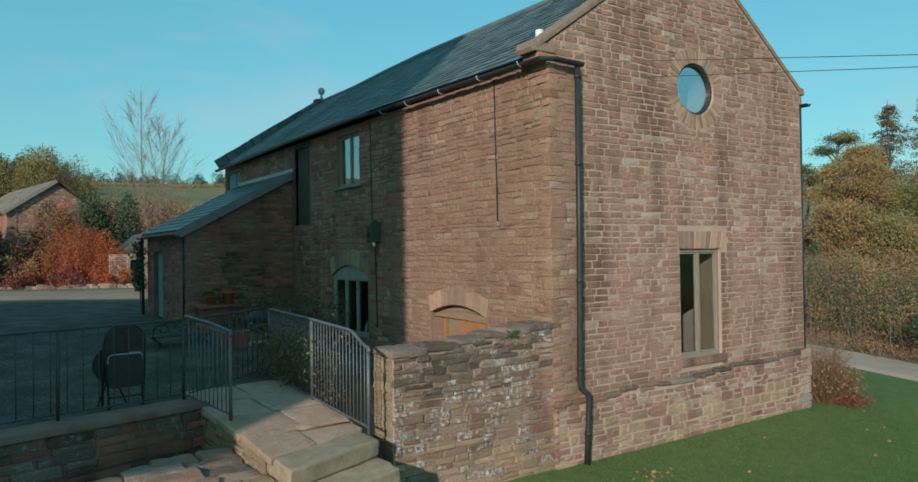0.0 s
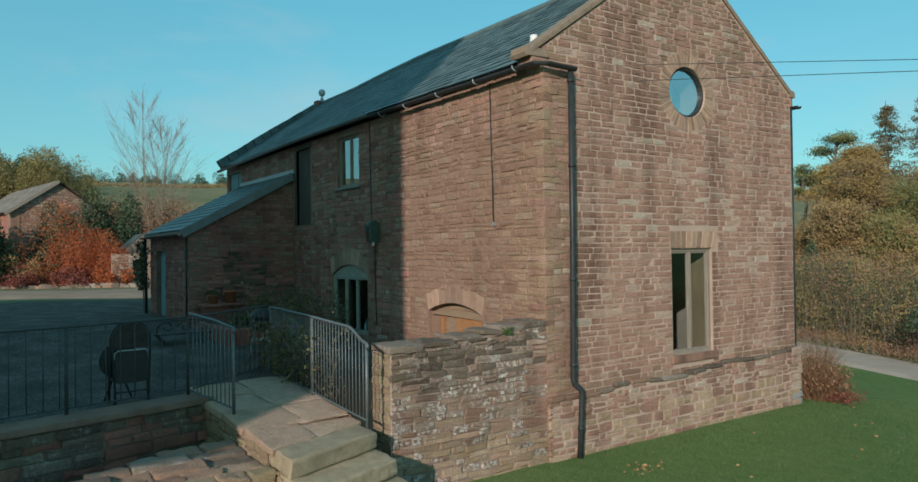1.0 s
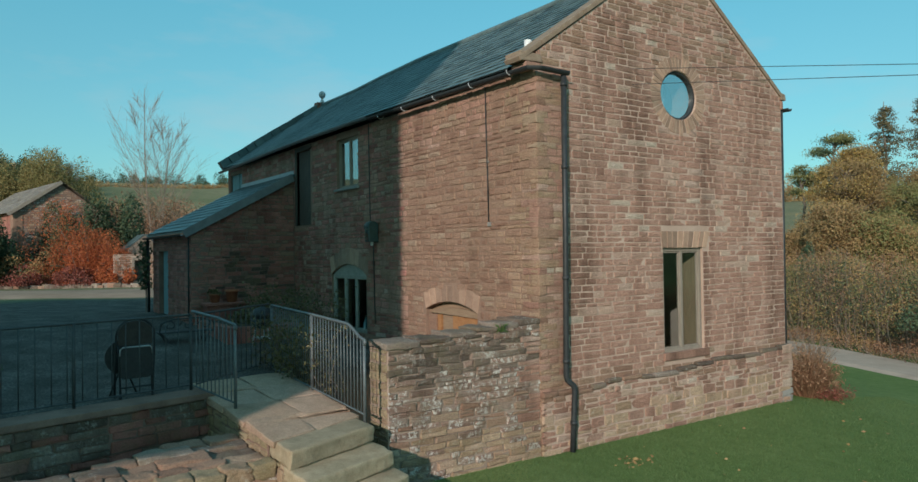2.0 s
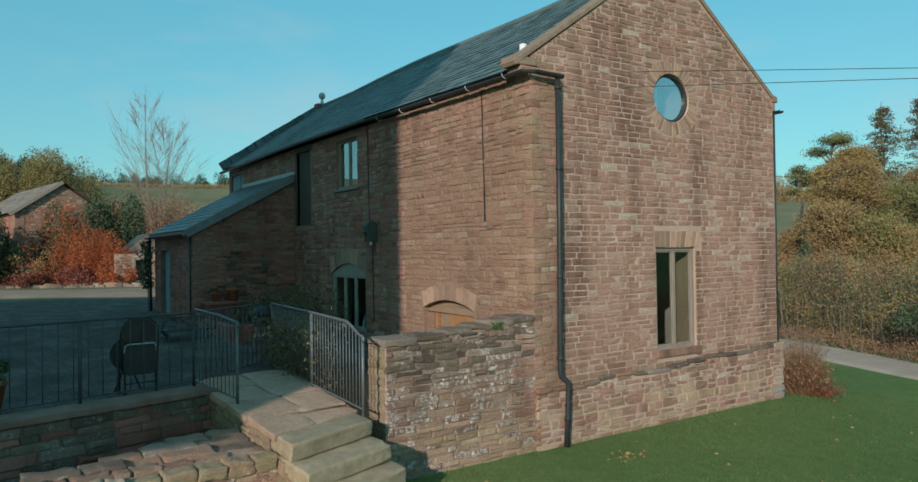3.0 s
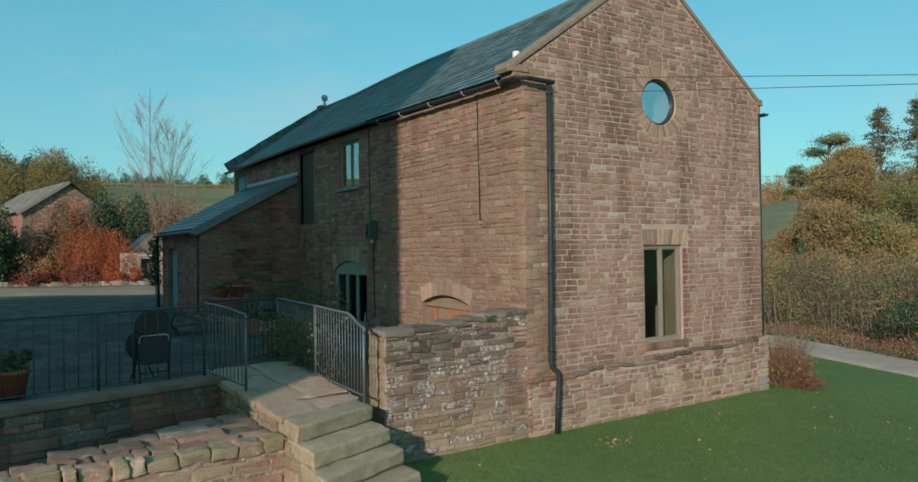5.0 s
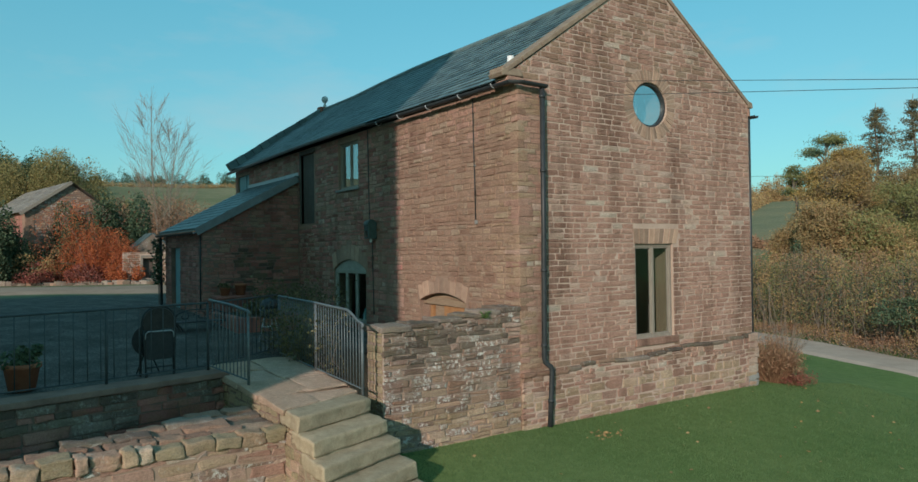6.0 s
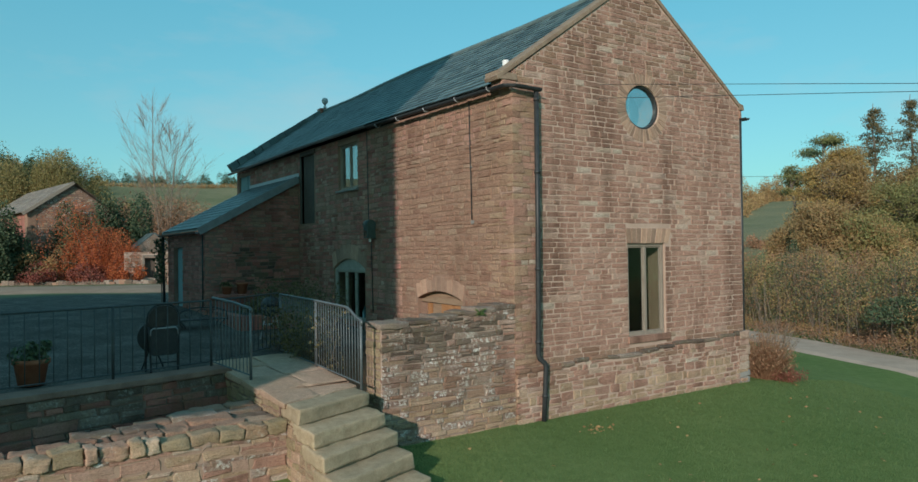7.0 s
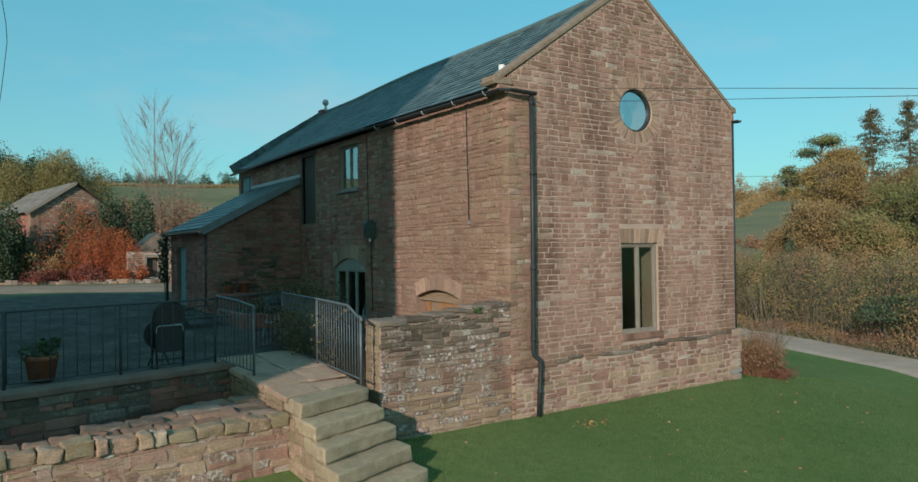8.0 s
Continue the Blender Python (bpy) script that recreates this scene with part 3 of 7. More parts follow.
def strip(points, width, z_up, steps=40):
    """A ribbon that lies on the land along points."""
    bm, prev = bmesh.new(), None
    pts = [Vector(p) for p in points]
    for k in range(steps + 1):
        t = k / steps * (len(pts) - 1)
        i = min(int(t), len(pts) - 2)
        p = pts[i].lerp(pts[i + 1], t - i)
        d = (pts[i + 1] - pts[i]).normalized()
        side = Vector((-d.y, d.x))
        row = []
        for e in (-1, -0.5, 0, 0.5, 1):
            q = p + side * (width / 2 * e + 0.06 * noise.noise((k * 0.7, e, 2.0)))
            row.append(bm.verts.new((q.x, q.y, land(q.x, q.y) + z_up + 0.03 * (1 - e * e) - (0.16 if abs(e) == 1 else 0.0))))
        if prev:
            for a in range(4):
                bm.faces.new((prev[a], prev[a + 1], row[a + 1], row[a]))
        prev = row
    bmesh.ops.recalc_face_normals(bm, faces=bm.faces[:])
    return bm


build_ground()
tagged(part("road", strip([(-48, 34.9), (-18, 22.04), (-4.9, 16.41), (4, 12.58), (40, -2.9)], 3.5, 0.03), asphalt, None), "narrow pale grey country lane beside the lawn", "road", kind="structure")
tagged(part("track", strip([(-17.82, 8.47), (-24.06, 0.39), (-26.29, -2.66), (-28.74, -6.24), (-34.26, -13.87), (-43.63, -27.13)], 8.0, 0.07), worn_track, None), "pale worn track across the yard", "track", kind="structure")


# ---- the barn house ----
house = thing("house", "converted red sandstone barn with slate roof and round gable window", "house")
GW, APEX, APEX_Z, EAVE, KNEE = 6.15, 3.075, 7.79, 5.44, 5.66
LONG, LEAN0, LEAN1, LEAN_OUT = 14.6, 9.15, 13.15, 2.50


def gable_top(u):
    y = -u
    return KNEE + (y * (APEX_Z - KNEE) / APEX if y < APEX else (GW - y) * (APEX_Z - KNEE) / (GW - APEX))


def arc(x, z, rx, rz, a0, a1, n):
    return [(x + rx * math.cos(a0 + (a1 - a0) * k / n), z + rz * math.sin(a0 + (a1 - a0) * k / n)) for k in range(n + 1)]


OC = (-3.145, 5.366, 0.458, 0.412)
WIN = (-3.70, -2.67, 1.10, 2.81)
eye_loop = arc(OC[0], OC[1], OC[2], OC[3], 0, 2 * math.pi, 32)[:-1]
gable = part("gable_wall", slab([(-0.03, -0.6), (-0.03, KNEE), (-APEX, APEX_Z), (-GW, KNEE), (-GW, -0.6)], [[(WIN[0], WIN[2]), (WIN[1], WIN[2]), (WIN[1], WIN[3]), (WIN[0], WIN[3])], eye_loop], -0.5, -0.003), mortar, house, "red sandstone gable with pale lime joints")
gable.matrix_basis = GF

# round window: ring of thin voussoirs, iron frame, glass
ring = 44
for k in range(ring):
    a, b = 2 * math.pi * (k + 0.09) / ring, 2 * math.pi * (k + 0.91) / ring
    pt = lambda ang, e: (OC[0] + (OC[2] + e) * math.cos(ang), OC[1] + (OC[3] + e) * math.sin(ang))
    w = 0.24 + random.uniform(-0.02, 0.02)
    part("voussoir", wedge(bmesh.new(), (pt(a, 0.0), pt(b, 0.0)), (pt(a, w), pt(b, w)), -0.2, random.uniform(0.0, 0.008)), stone_arch, gable)


def ring_frame(loop_r, depth0, depth1, thick):
    bm = bmesh.new()
    rows = []
    for e, d in ((0, depth0), (0, depth1), (-thick, depth1), (-thick, depth0)):
        rows.append([bm.verts.new((OC[0] + (OC[2] + e) * math.cos(2 * math.pi * k / 40), d, OC[1] + (OC[3] + e) * math.sin(2 * math.pi * k / 40))) for k in range(40)])
    for i in range(4):
        a, b = rows[i], rows[(i + 1) % 4]
        for k in range(40):
            bm.faces.new((a[k], a[(k + 1) % 40], b[(k + 1) % 40], b[k])).smooth = i % 2 == 1
    bmesh.ops.recalc_face_normals(bm, faces=bm.faces[:])
    return bm


round_window = part("round_window", ring_frame(0, -0.12, -0.035, 0.04), black_metal, house, "round black-framed window set deep in the gable")
round_window.matrix_basis = GF


def disc_pane():
    bm = bmesh.new()
    for d in (-0.084, -0.078):
        vs = [bm.verts.new((OC[0] + (OC[2] - 0.02) * math.cos(2 * math.pi * k / 40), d, OC[1] + (OC[3] - 0.02) * math.sin(2 * math.pi * k / 40))) for k in range(40)]
        bm.faces.new(vs)
    bmesh.ops.bridge_loops(bm, edges=bm.edges[:])
    bmesh.ops.recalc_face_normals(bm, faces=bm.faces[:])
    return bm


pane = part("pane", disc_pane(), sky_glass, round_window)
pane.visible_shadow = False


def window(name, m, x0, x1, z0, z1, depth, mat, label, lights=2, frame_w=0.07, arch=0.0, pane_mat=None):
    """A framed window in an opening: outer frame, mullions and panes."""
    bm = bmesh.new()
    zt = z1 - arch
    box(bm, x0, x0 + frame_w, depth - 0.05, depth + 0.03, z0, zt, 0.006)
    box(bm, x1 - frame_w, x1, depth - 0.05, depth + 0.03, z0, zt, 0.006)
    box(bm, x0 + frame_w, x1 - frame_w, depth - 0.05, depth + 0.028, z0, z0 + frame_w * 0.9, 0.006)
    box(bm, x0 + frame_w, x1 - frame_w, depth - 0.05, depth + 0.028, zt - frame_w * 0.9, zt, 0.006)
    ob = part(name, bm, mat, house, label)
    ob.matrix_basis = m
    w = (x1 - x0 - 2 * frame_w) / lights
    for k in range(lights):
        a = x0 + frame_w + k * w
        if k:
            part("mullion", box(bmesh.new(), a - frame_w * 0.42, a + frame_w * 0.42, depth - 0.045, depth + 0.022, z0 + frame_w * 0.9, zt - frame_w * 0.9, 0.005), mat, ob)
        sash = bmesh.new()
        lo, hi, e = a + (frame_w * 0.42 if k else 0) + 0.002, a + w - (frame_w * 0.42 if k < lights - 1 else 0) - 0.002, 0.022
        zl, zh = z0 + frame_w * 0.9 + 0.002, zt - frame_w * 0.9 - 0.002
        box(sash, lo, lo + e, depth - 0.03, depth + 0.01, zl, zh)
        box(sash, hi - e, hi, depth - 0.03, depth + 0.01, zl, zh)
        box(sash, lo + e, hi - e, depth - 0.03, depth + 0.01, zl, zl + e)
        box(sash, lo + e, hi - e, depth - 0.03, depth + 0.01, zh - e, zh)
        part("sash", sash, mat, ob)
        p = part("pane", box(bmesh.new(), lo + e * 0.6, hi - e * 0.6, depth - 0.014, depth - 0.008, zl + e * 0.6, zh - e * 0.6), pane_mat or glass, ob)
        p.visible_shadow = False
    return ob


window("gable_window", GF, WIN[0], WIN[1], WIN[2], WIN[3], -0.075, pale_wood, "tall two-light window with a weathered oak frame", 2, 0.06, pane_mat=clear_glass)
sill = part("window_sill", box(bmesh.new(), WIN[0] - 0.10, WIN[1] + 0.03, -0.3, 0.035, WIN[2] - 0.13, WIN[2] - 0.002, 0.012), stone_red, house, "plain sandstone sill")
sill.matrix_basis = GF
# flat arch over the gable window
for k in range(9):
    lean = lambda t: (WIN[0] - 0.10 + (WIN[1] - WIN[0] + 0.13) * t, WIN[3] + 0.005)
    leant = lambda t: (WIN[0] - 0.20 + (WIN[1] - WIN[0] + 0.25) * t, WIN[3] + 0.28)
    a, b = (k + 0.07) / 9, (k + 0.93) / 9
    part("voussoir", wedge(bmesh.new(), (lean(a), lean(b)), (leant(a), leant(b)), -0.2, 0.004 + random.uniform(0, 0.010)), stone_arch, gable)
gable_holes = [rect_hole(WIN[0] - 0.17, WIN[1] + 0.04, WIN[3], WIN[3] + 0.28), rect_hole(WIN[0], WIN[1], WIN[2] - 0.13, WIN[3]), oval_hole(OC[0], OC[1], OC[2] + 0.235, OC[3] + 0.235)]
def plinth_line(u):
    return 0.76 + 0.10 * noise.noise((u * 0.9, 3.0, 1.0)) + 0.17 * smooth(-0.6, -6.0, u)


gable_zones = [(lambda u, z, c: u > -0.40 and c < 0.35, (stone_quoin, stone_quoin_all)), (lambda u, z, c: plinth_line(u) - 0.10 <= z < plinth_line(u) + 0.12 and c < 0.85, (stone_tan, stone_tan_all)),
               (lambda u, z, c: z > 5.7 and c < 0.35, (stone_tan, stone_tan_all)), (lambda u, z, c: 3.0 < z < 3.6 and c > 0.72, (stone_pale, stone_pale_all)), (lambda u, z, c: c > 0.955, (stone_pale, stone_pale_all))]
plinth_zones = [(lambda u, z, c: z < 0.35 + 0.2 * noise.noise((u * 1.3, 0.0, 7.0)) and c < 0.6, (stone_buff, stone_buff_all)), (lambda u, z, c: c < 0.18, (stone_pale, stone_pale_all)), (lambda u, z, c: c < 0.45, (stone_tan, stone_tan_all))]
masonry(gable, (stone_red, stone_red_all), -GW, 0.0, 0.62, gable_top, gable_holes, seed=11, courses=(0.066, 0.118), lengths=(0.16, 0.48), joint=0.014, proud=(0.001, 0.008), worn=0.008,
        near=lambda u, z: -4.4 < u < -1.6 and 0.8 < z < 4.4, wander=0.012, rough=0.006, split_chance=0.05, zones=gable_zones)
plinth = part("plinth", slab([(-0.06, -0.6), (-GW - 0.03, -0.6)] + [(-GW - 0.03 + (GW - 0.03) * k / 24, plinth_line(-GW - 0.03 + (GW - 0.03) * k / 24) - 0.05) for k in range(25)], [], 0.002, 0.058), mortar, house, "battered rubble plinth with a weathered top edge")
plinth.matrix_basis = GF
masonry(plinth, (stone_red, stone_red_all), -GW - 0.02, 0.03, -0.45, lambda u: plinth_line(u) - 0.045, seed=13, courses=(0.06, 0.16), lengths=(0.13, 0.42), joint=0.016, proud=(0.060, 0.076), back=0.03, worn=0.014, rough=0.014,
        near=lambda u, z: -6.2 < u < -0.3, wander=0.05, split_chance=0.25, zones=plinth_zones)
rng, u = random.Random(14), 0.02
while u > -GW:
    w = rng.uniform(0.25, 0.6)
    t = plinth_line(u - w / 2)
    part("ledge_stone", rough_block(u - w + 0.004, u - 0.004, -0.05, 0.078 + rng.uniform(-0.008, 0.008), t - 0.055, t + rng.uniform(0.0, 0.03), 0.02, 0.016, seed=u * 5, cuts=3), stone_weather if rng.random() < 0.55 else stone_tan, plinth)
    u -= w
# the plinth turns the far corner
rng = random.Random(12)
z = -0.3
while z < 0.86:
    h = rng.uniform(0.12, 0.22)
    part("plinth_stone", rough_block(-0.45, 0.075 + rng.uniform(-0.01, 0.01), GW - 0.25, GW + 0.10 + rng.uniform(-0.02, 0.02), z + 0.004, z + h - 0.004, 0.014, 0.014, seed=z * 7, cuts=2), stone_pale if z > 0.1 else concrete, house)
    z += h


# long wall
def arch_loop(x0, x1, z0, spring, crown, n=10):
    """An opening with a segmental head."""
    return [(x0, z0), (x1, z0)] + [(x1 - (x1 - x0) * k / n, spring + (crown - spring) * math.sin(math.pi * k / n) ** 0.8) for k in range(n + 1)]


NICHE, ARCHW, UWIN, UDOOR, HATCH = (1.50, 3.05, 0.7, 1.80, 1.96), (5.33, 7.0, 1.15, 2.34, 2.57), (5.65, 6.68, 4.20, 5.27), (8.15, 8.97, 3.49, 5.29), (13.25, 14.35, 4.55, 5.22)
rect = lambda q: [(q[0], q[2]), (q[1], q[2]), (q[1], q[3]), (q[0], q[3])]
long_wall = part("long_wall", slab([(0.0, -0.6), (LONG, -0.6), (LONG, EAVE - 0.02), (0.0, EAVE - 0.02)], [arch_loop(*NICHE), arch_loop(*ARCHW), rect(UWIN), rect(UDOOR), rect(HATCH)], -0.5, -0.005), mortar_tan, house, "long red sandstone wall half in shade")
long_wall.matrix_basis = EF
for q, ring_h, mat in ((NICHE, 0.28, stone_arch), (ARCHW, 0.34, stone_arch)):
    n = 9
    for k in range(n):
        def at(t, e):
            x = q[0] + (q[1] - q[0]) * t
            z = q[3] + (q[4] - q[3]) * math.sin(math.pi * min(1, max(0, t))) ** 0.8
            return (x + (t - 0.5) * e * 0.55, z + e)
        a, b = (k + 0.03) / n, (k + 0.97) / n
        part("voussoir", wedge(bmesh.new(), (at(a, 0.0), at(b, 0.0)), (at(a, ring_h), at(b, ring_h)), -0.25, random.uniform(0.0, 0.012)), mat, long_wall)


def arch_hole(q, ring_h):
    def f(z0, z1):
        if z1 <= q[2] or z0 >= q[4] + ring_h:
            return None
        if z1 < q[3]:
            return (q[0], q[1])
        mid, half, flat = (q[0] + q[1]) / 2, (q[1] - q[0]) / 2 + 0.07, q[3] + ring_h
        k = 1.0 if z1 < flat else math.sqrt(max(0.02, 1 - ((z0 + z1) / 2 - flat + 0.02) / (q[4] - q[3] + 0.02)))
        return (mid - half * k, mid + half * k)
    return f


# redder stones past 3.75 put the hue of the wall's shade into colour
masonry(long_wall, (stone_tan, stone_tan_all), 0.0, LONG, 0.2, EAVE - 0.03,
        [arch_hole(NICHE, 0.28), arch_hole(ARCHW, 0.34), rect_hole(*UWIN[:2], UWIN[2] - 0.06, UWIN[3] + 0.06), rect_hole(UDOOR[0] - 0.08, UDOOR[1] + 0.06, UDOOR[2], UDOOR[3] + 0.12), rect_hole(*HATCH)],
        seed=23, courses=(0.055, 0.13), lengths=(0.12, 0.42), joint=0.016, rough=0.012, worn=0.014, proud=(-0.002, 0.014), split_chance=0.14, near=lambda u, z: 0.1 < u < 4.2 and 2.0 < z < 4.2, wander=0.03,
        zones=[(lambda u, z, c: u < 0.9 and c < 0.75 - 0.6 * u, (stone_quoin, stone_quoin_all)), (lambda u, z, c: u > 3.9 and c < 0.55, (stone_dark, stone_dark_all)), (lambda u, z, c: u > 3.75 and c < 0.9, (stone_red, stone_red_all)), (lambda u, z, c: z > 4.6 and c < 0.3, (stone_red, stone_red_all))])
# corner stones where the two walls meet
rng = random.Random(29)
z, odd = -0.2, 0
while z < EAVE - 0.1:
    h = min(rng.uniform(0.07, 0.17), EAVE - 0.03 - z)
    a, b = (rng.uniform(0.24, 0.40), rng.uniform(0.12, 0.2)) if odd else (rng.uniform(0.12, 0.2), rng.uniform(0.24, 0.40))
    bm = rough_block(-0.011 + rng.uniform(-0.006, 0.006), a, -0.011 + rng.uniform(-0.006, 0.006), b, z + 0.003, z + h - 0.003, 0.008, 0.008, seed=z * 9, cuts=2)
    for v in bm.verts:
        p = SW * v.co.y + Vector((0, v.co.x, v.co.z))
        v.co = p
    bmesh.ops.recalc_face_normals(bm, faces=bm.faces[:])
    part("corner_stone", bm, stone_quoin if rng.random() < 0.45 else stone_red if rng.random() < 0.5 else stone_tan, house)
    z, odd = z + h, 1 - odd
# far end and back walls close the house
back_o = -GW
part("back_wall", slab([(0.505, -0.6), (LONG, -0.6), (LONG, EAVE - 0.02), (0.505, EAVE - 0.02)], [], -0.5, 0.0), mortar, house).matrix_basis = EF @ pose(0, back_o + 0.5, 0)
part("end_wall", box(bmesh.new(), LONG - 0.5, LONG - 0.001, back_o + 0.502, -0.502, -0.6, EAVE - 0.02), mortar, house).matrix_basis = EF
part("inner_lining", box(bmesh.new(), 0.56, LONG - 0.56, back_o + 0.505, back_o + 0.53, 0.6, EAVE - 0.1), plaster_dark, house).matrix_basis = EF
part("room_floor", box(bmesh.new(), 0.55, LONG - 0.55, back_o + 0.55, -0.55, 0.6, 0.7), plaster_dark, house).matrix_basis = EF
part("upper_floor", box(bmesh.new(), 0.9, LONG - 0.55, back_o + 0.55, -0.55, 3.2, 3.4), plaster_dark, house).matrix_basis = EF

window("upper_window", EF, UWIN[0], UWIN[1], UWIN[2], UWIN[3], -0.09, pale_wood, "two-light upper window with a pale timber frame", 2, 0.045, pane_mat=dim_glass)
us = part("upper_sill", box(bmesh.new(), UWIN[0] - 0.06, UWIN[1] + 0.06, -0.2, 0.06, UWIN[2] - 0.055, UWIN[2] - 0.002, 0.01), concrete, house, "thin stone sill")
us.matrix_basis = EF
window("arched_window", EF, ARCHW[0], ARCHW[1], ARCHW[2], ARCHW[3], -0.07, green_frame, "grey-green framed window under a stone arch", 3, 0.07, pane_mat=clear_glass)
ah = part("arch_panel", slab([(ARCHW[0], ARCHW[3] + 0.001)] + [(ARCHW[1] - (ARCHW[1] - ARCHW[0]) * k / 10, ARCHW[3] + 0.001 + (ARCHW[4] - ARCHW[3]) * math.sin(math.pi * k / 10) ** 0.8) for k in range(10)], [], -0.12, -0.045), green_frame, house, "painted timber head of the arched window")
ah.matrix_basis = EF
door = part("upper_door", box(bmesh.new(), UDOOR[0], UDOOR[1], -0.14, -0.08, UDOOR[2], UDOOR[3]), dark_wood, house, "dark boarded loft door")
door.matrix_basis = EF
for k in range(5):
    w = (UDOOR[1] - UDOOR[0]) / 5
    part("board", box(bmesh.new(), UDOOR[0] + k * w + 0.004, UDOOR[0] + (k + 1) * w - 0.004, -0.08, -0.06 + random.uniform(0, 0.008), UDOOR[2] + 0.01, UDOOR[3] - 0.01, 0.003), dark_wood, door)
part("door_frame", box(box(bmesh.new(), UDOOR[1], UDOOR[1] + 0.10, -0.2, 0.02, UDOOR[2], UDOOR[3], 0.008), UDOOR[0] - 0.07, UDOOR[1] + 0.10, -0.2, 0.02, UDOOR[3] + 0.001, UDOOR[3] + 0.10, 0.008), dark_wood, door, "dark timber frame")
hatch = part("hatch", box(bmesh.new(), HATCH[0], HATCH[1], -0.12, -0.06, HATCH[2], HATCH[3], 0.004), teal_paint, house, "small blue-green hatch under the eaves")
hatch.matrix_basis = EF
part("hatch_board", box(bmesh.new(), HATCH[0] + 0.35, HATCH[0] + 0.40, -0.058, -0.03, HATCH[2], HATCH[3]), teal_paint, hatch)
# blocked opening: cracked timber lintel and boards
nb = part("niche_board", slab(arch_loop(NICHE[0], NICHE[1], NICHE[2], NICHE[3] - 0.005, NICHE[4] - 0.005), [], -0.22, -0.14), buff_wood, house, "orange-brown boards closing an old opening")
nb.matrix_basis = EF
part("lintel", slab([(NICHE[0] + 0.01, NICHE[3] - 0.09), (NICHE[1] - 0.01, NICHE[3] - 0.06)] + [(NICHE[1] - 0.01 - (NICHE[1] - NICHE[0] - 0.02) * k / 10, NICHE[3] - 0.02 + 0.5 * (NICHE[4] - NICHE[3] - 0.02) * math.sin(math.pi * k / 10) ** 0.8) for k in range(11)], [], -0.139, -0.08), buff_wood, nb, "cracked buff timber lintel")
part("jamb_fill", box(bmesh.new(), NICHE[1] - 0.26, NICHE[1] - 0.01, -0.139, -0.05, NICHE[2], NICHE[3] - 0.085, 0.01), stone_tan, nb, "stone blocking beside the boards")
part("post", box(bmesh.new(), NICHE[1] - 0.345, NICHE[1] - 0.262, -0.139, -0.075, NICHE[2], NICHE[3] - 0.085, 0.008), orange_wood, nb)
for k in range(5):
    part("board", box(bmesh.new(), NICHE[0] + 0.02 + k * 0.172, NICHE[0] + 0.186 + k * 0.172, -0.139, -0.118 + random.uniform(0, 0.006), NICHE[2], NICHE[3] - 0.086, 0.004), orange_wood, nb)


# ---- roof ----
def ridge(s):
    """Offset and height of the sagging ridge at s along the long wall."""
    return -3.03, float(np.interp(s, (0, 1.5, 3.2, 6, 8, 10, 12, 14.4), (7.79, 7.74, 7.72, 7.76, 7.79, 7.76, 7.70, 7.71)))


RIDGE_END = 14.3


def roof_at(s, t):
    """A point on the front slope: t from 0 at the eave to 1 at the ridge."""
    o, z = ridge(min(s, RIDGE_END))
    sag = -0.05 * math.sin(math.pi * t) * math.sin(math.pi * min(1, max(0, s / LONG)))
    foot = EAVE + 0.01 + 0.05 * math.sin(math.pi * min(1, max(0, s / 13))) - 0.06 * smooth(9, LONG, s)
    rise = 0.07 * smooth(12.0, 14.4, s) * (1 - t)
    return Vector((s, 0.16 + (o - 0.16) * t, foot + (z - foot) * t + sag + rise))


def roof_sheet():
    bm = bmesh.new()
    grid = []
    for i in range(41):
        t = i / 40
        end = LONG + 0.15 + (RIDGE_END - LONG - 0.15) * t ** 1.6
        grid.append([bm.verts.new(roof_at(0.02 + (end - 0.02) * j / 40, t)) for j in range(41)])
    back = []
    for i in range(3):
        t = i / 2
        row = []
        for j in range(41):
            s = 0.02 + (RIDGE_END + (LONG + 0.15 - RIDGE_END) * t - 0.02) * j / 40
            o, z = ridge(min(s, RIDGE_END))
            row.append(bm.verts.new((s, o + (back_o - 0.15 - o) * t, z + (EAVE - z) * t)))
        back.append(row)
    for g in (grid, back):
        for a, b in zip(g, g[1:]):
            for j in range(40):
                bm.faces.new((a[j], a[j + 1], b[j + 1], b[j]))
    # hip at the far end
    bm.faces.new((grid[0][40], back[2][40], grid[40][40]))
    bmesh.ops.remove_doubles(bm, verts=bm.verts[:], dist=0.002)
    r = bmesh.ops.recalc_face_normals(bm, faces=bm.faces[:])
    return bm


roof = part("roof", roof_sheet(), slate, house, "sagging blue-grey slate roof with a hipped end")
roof.matrix_basis = EF


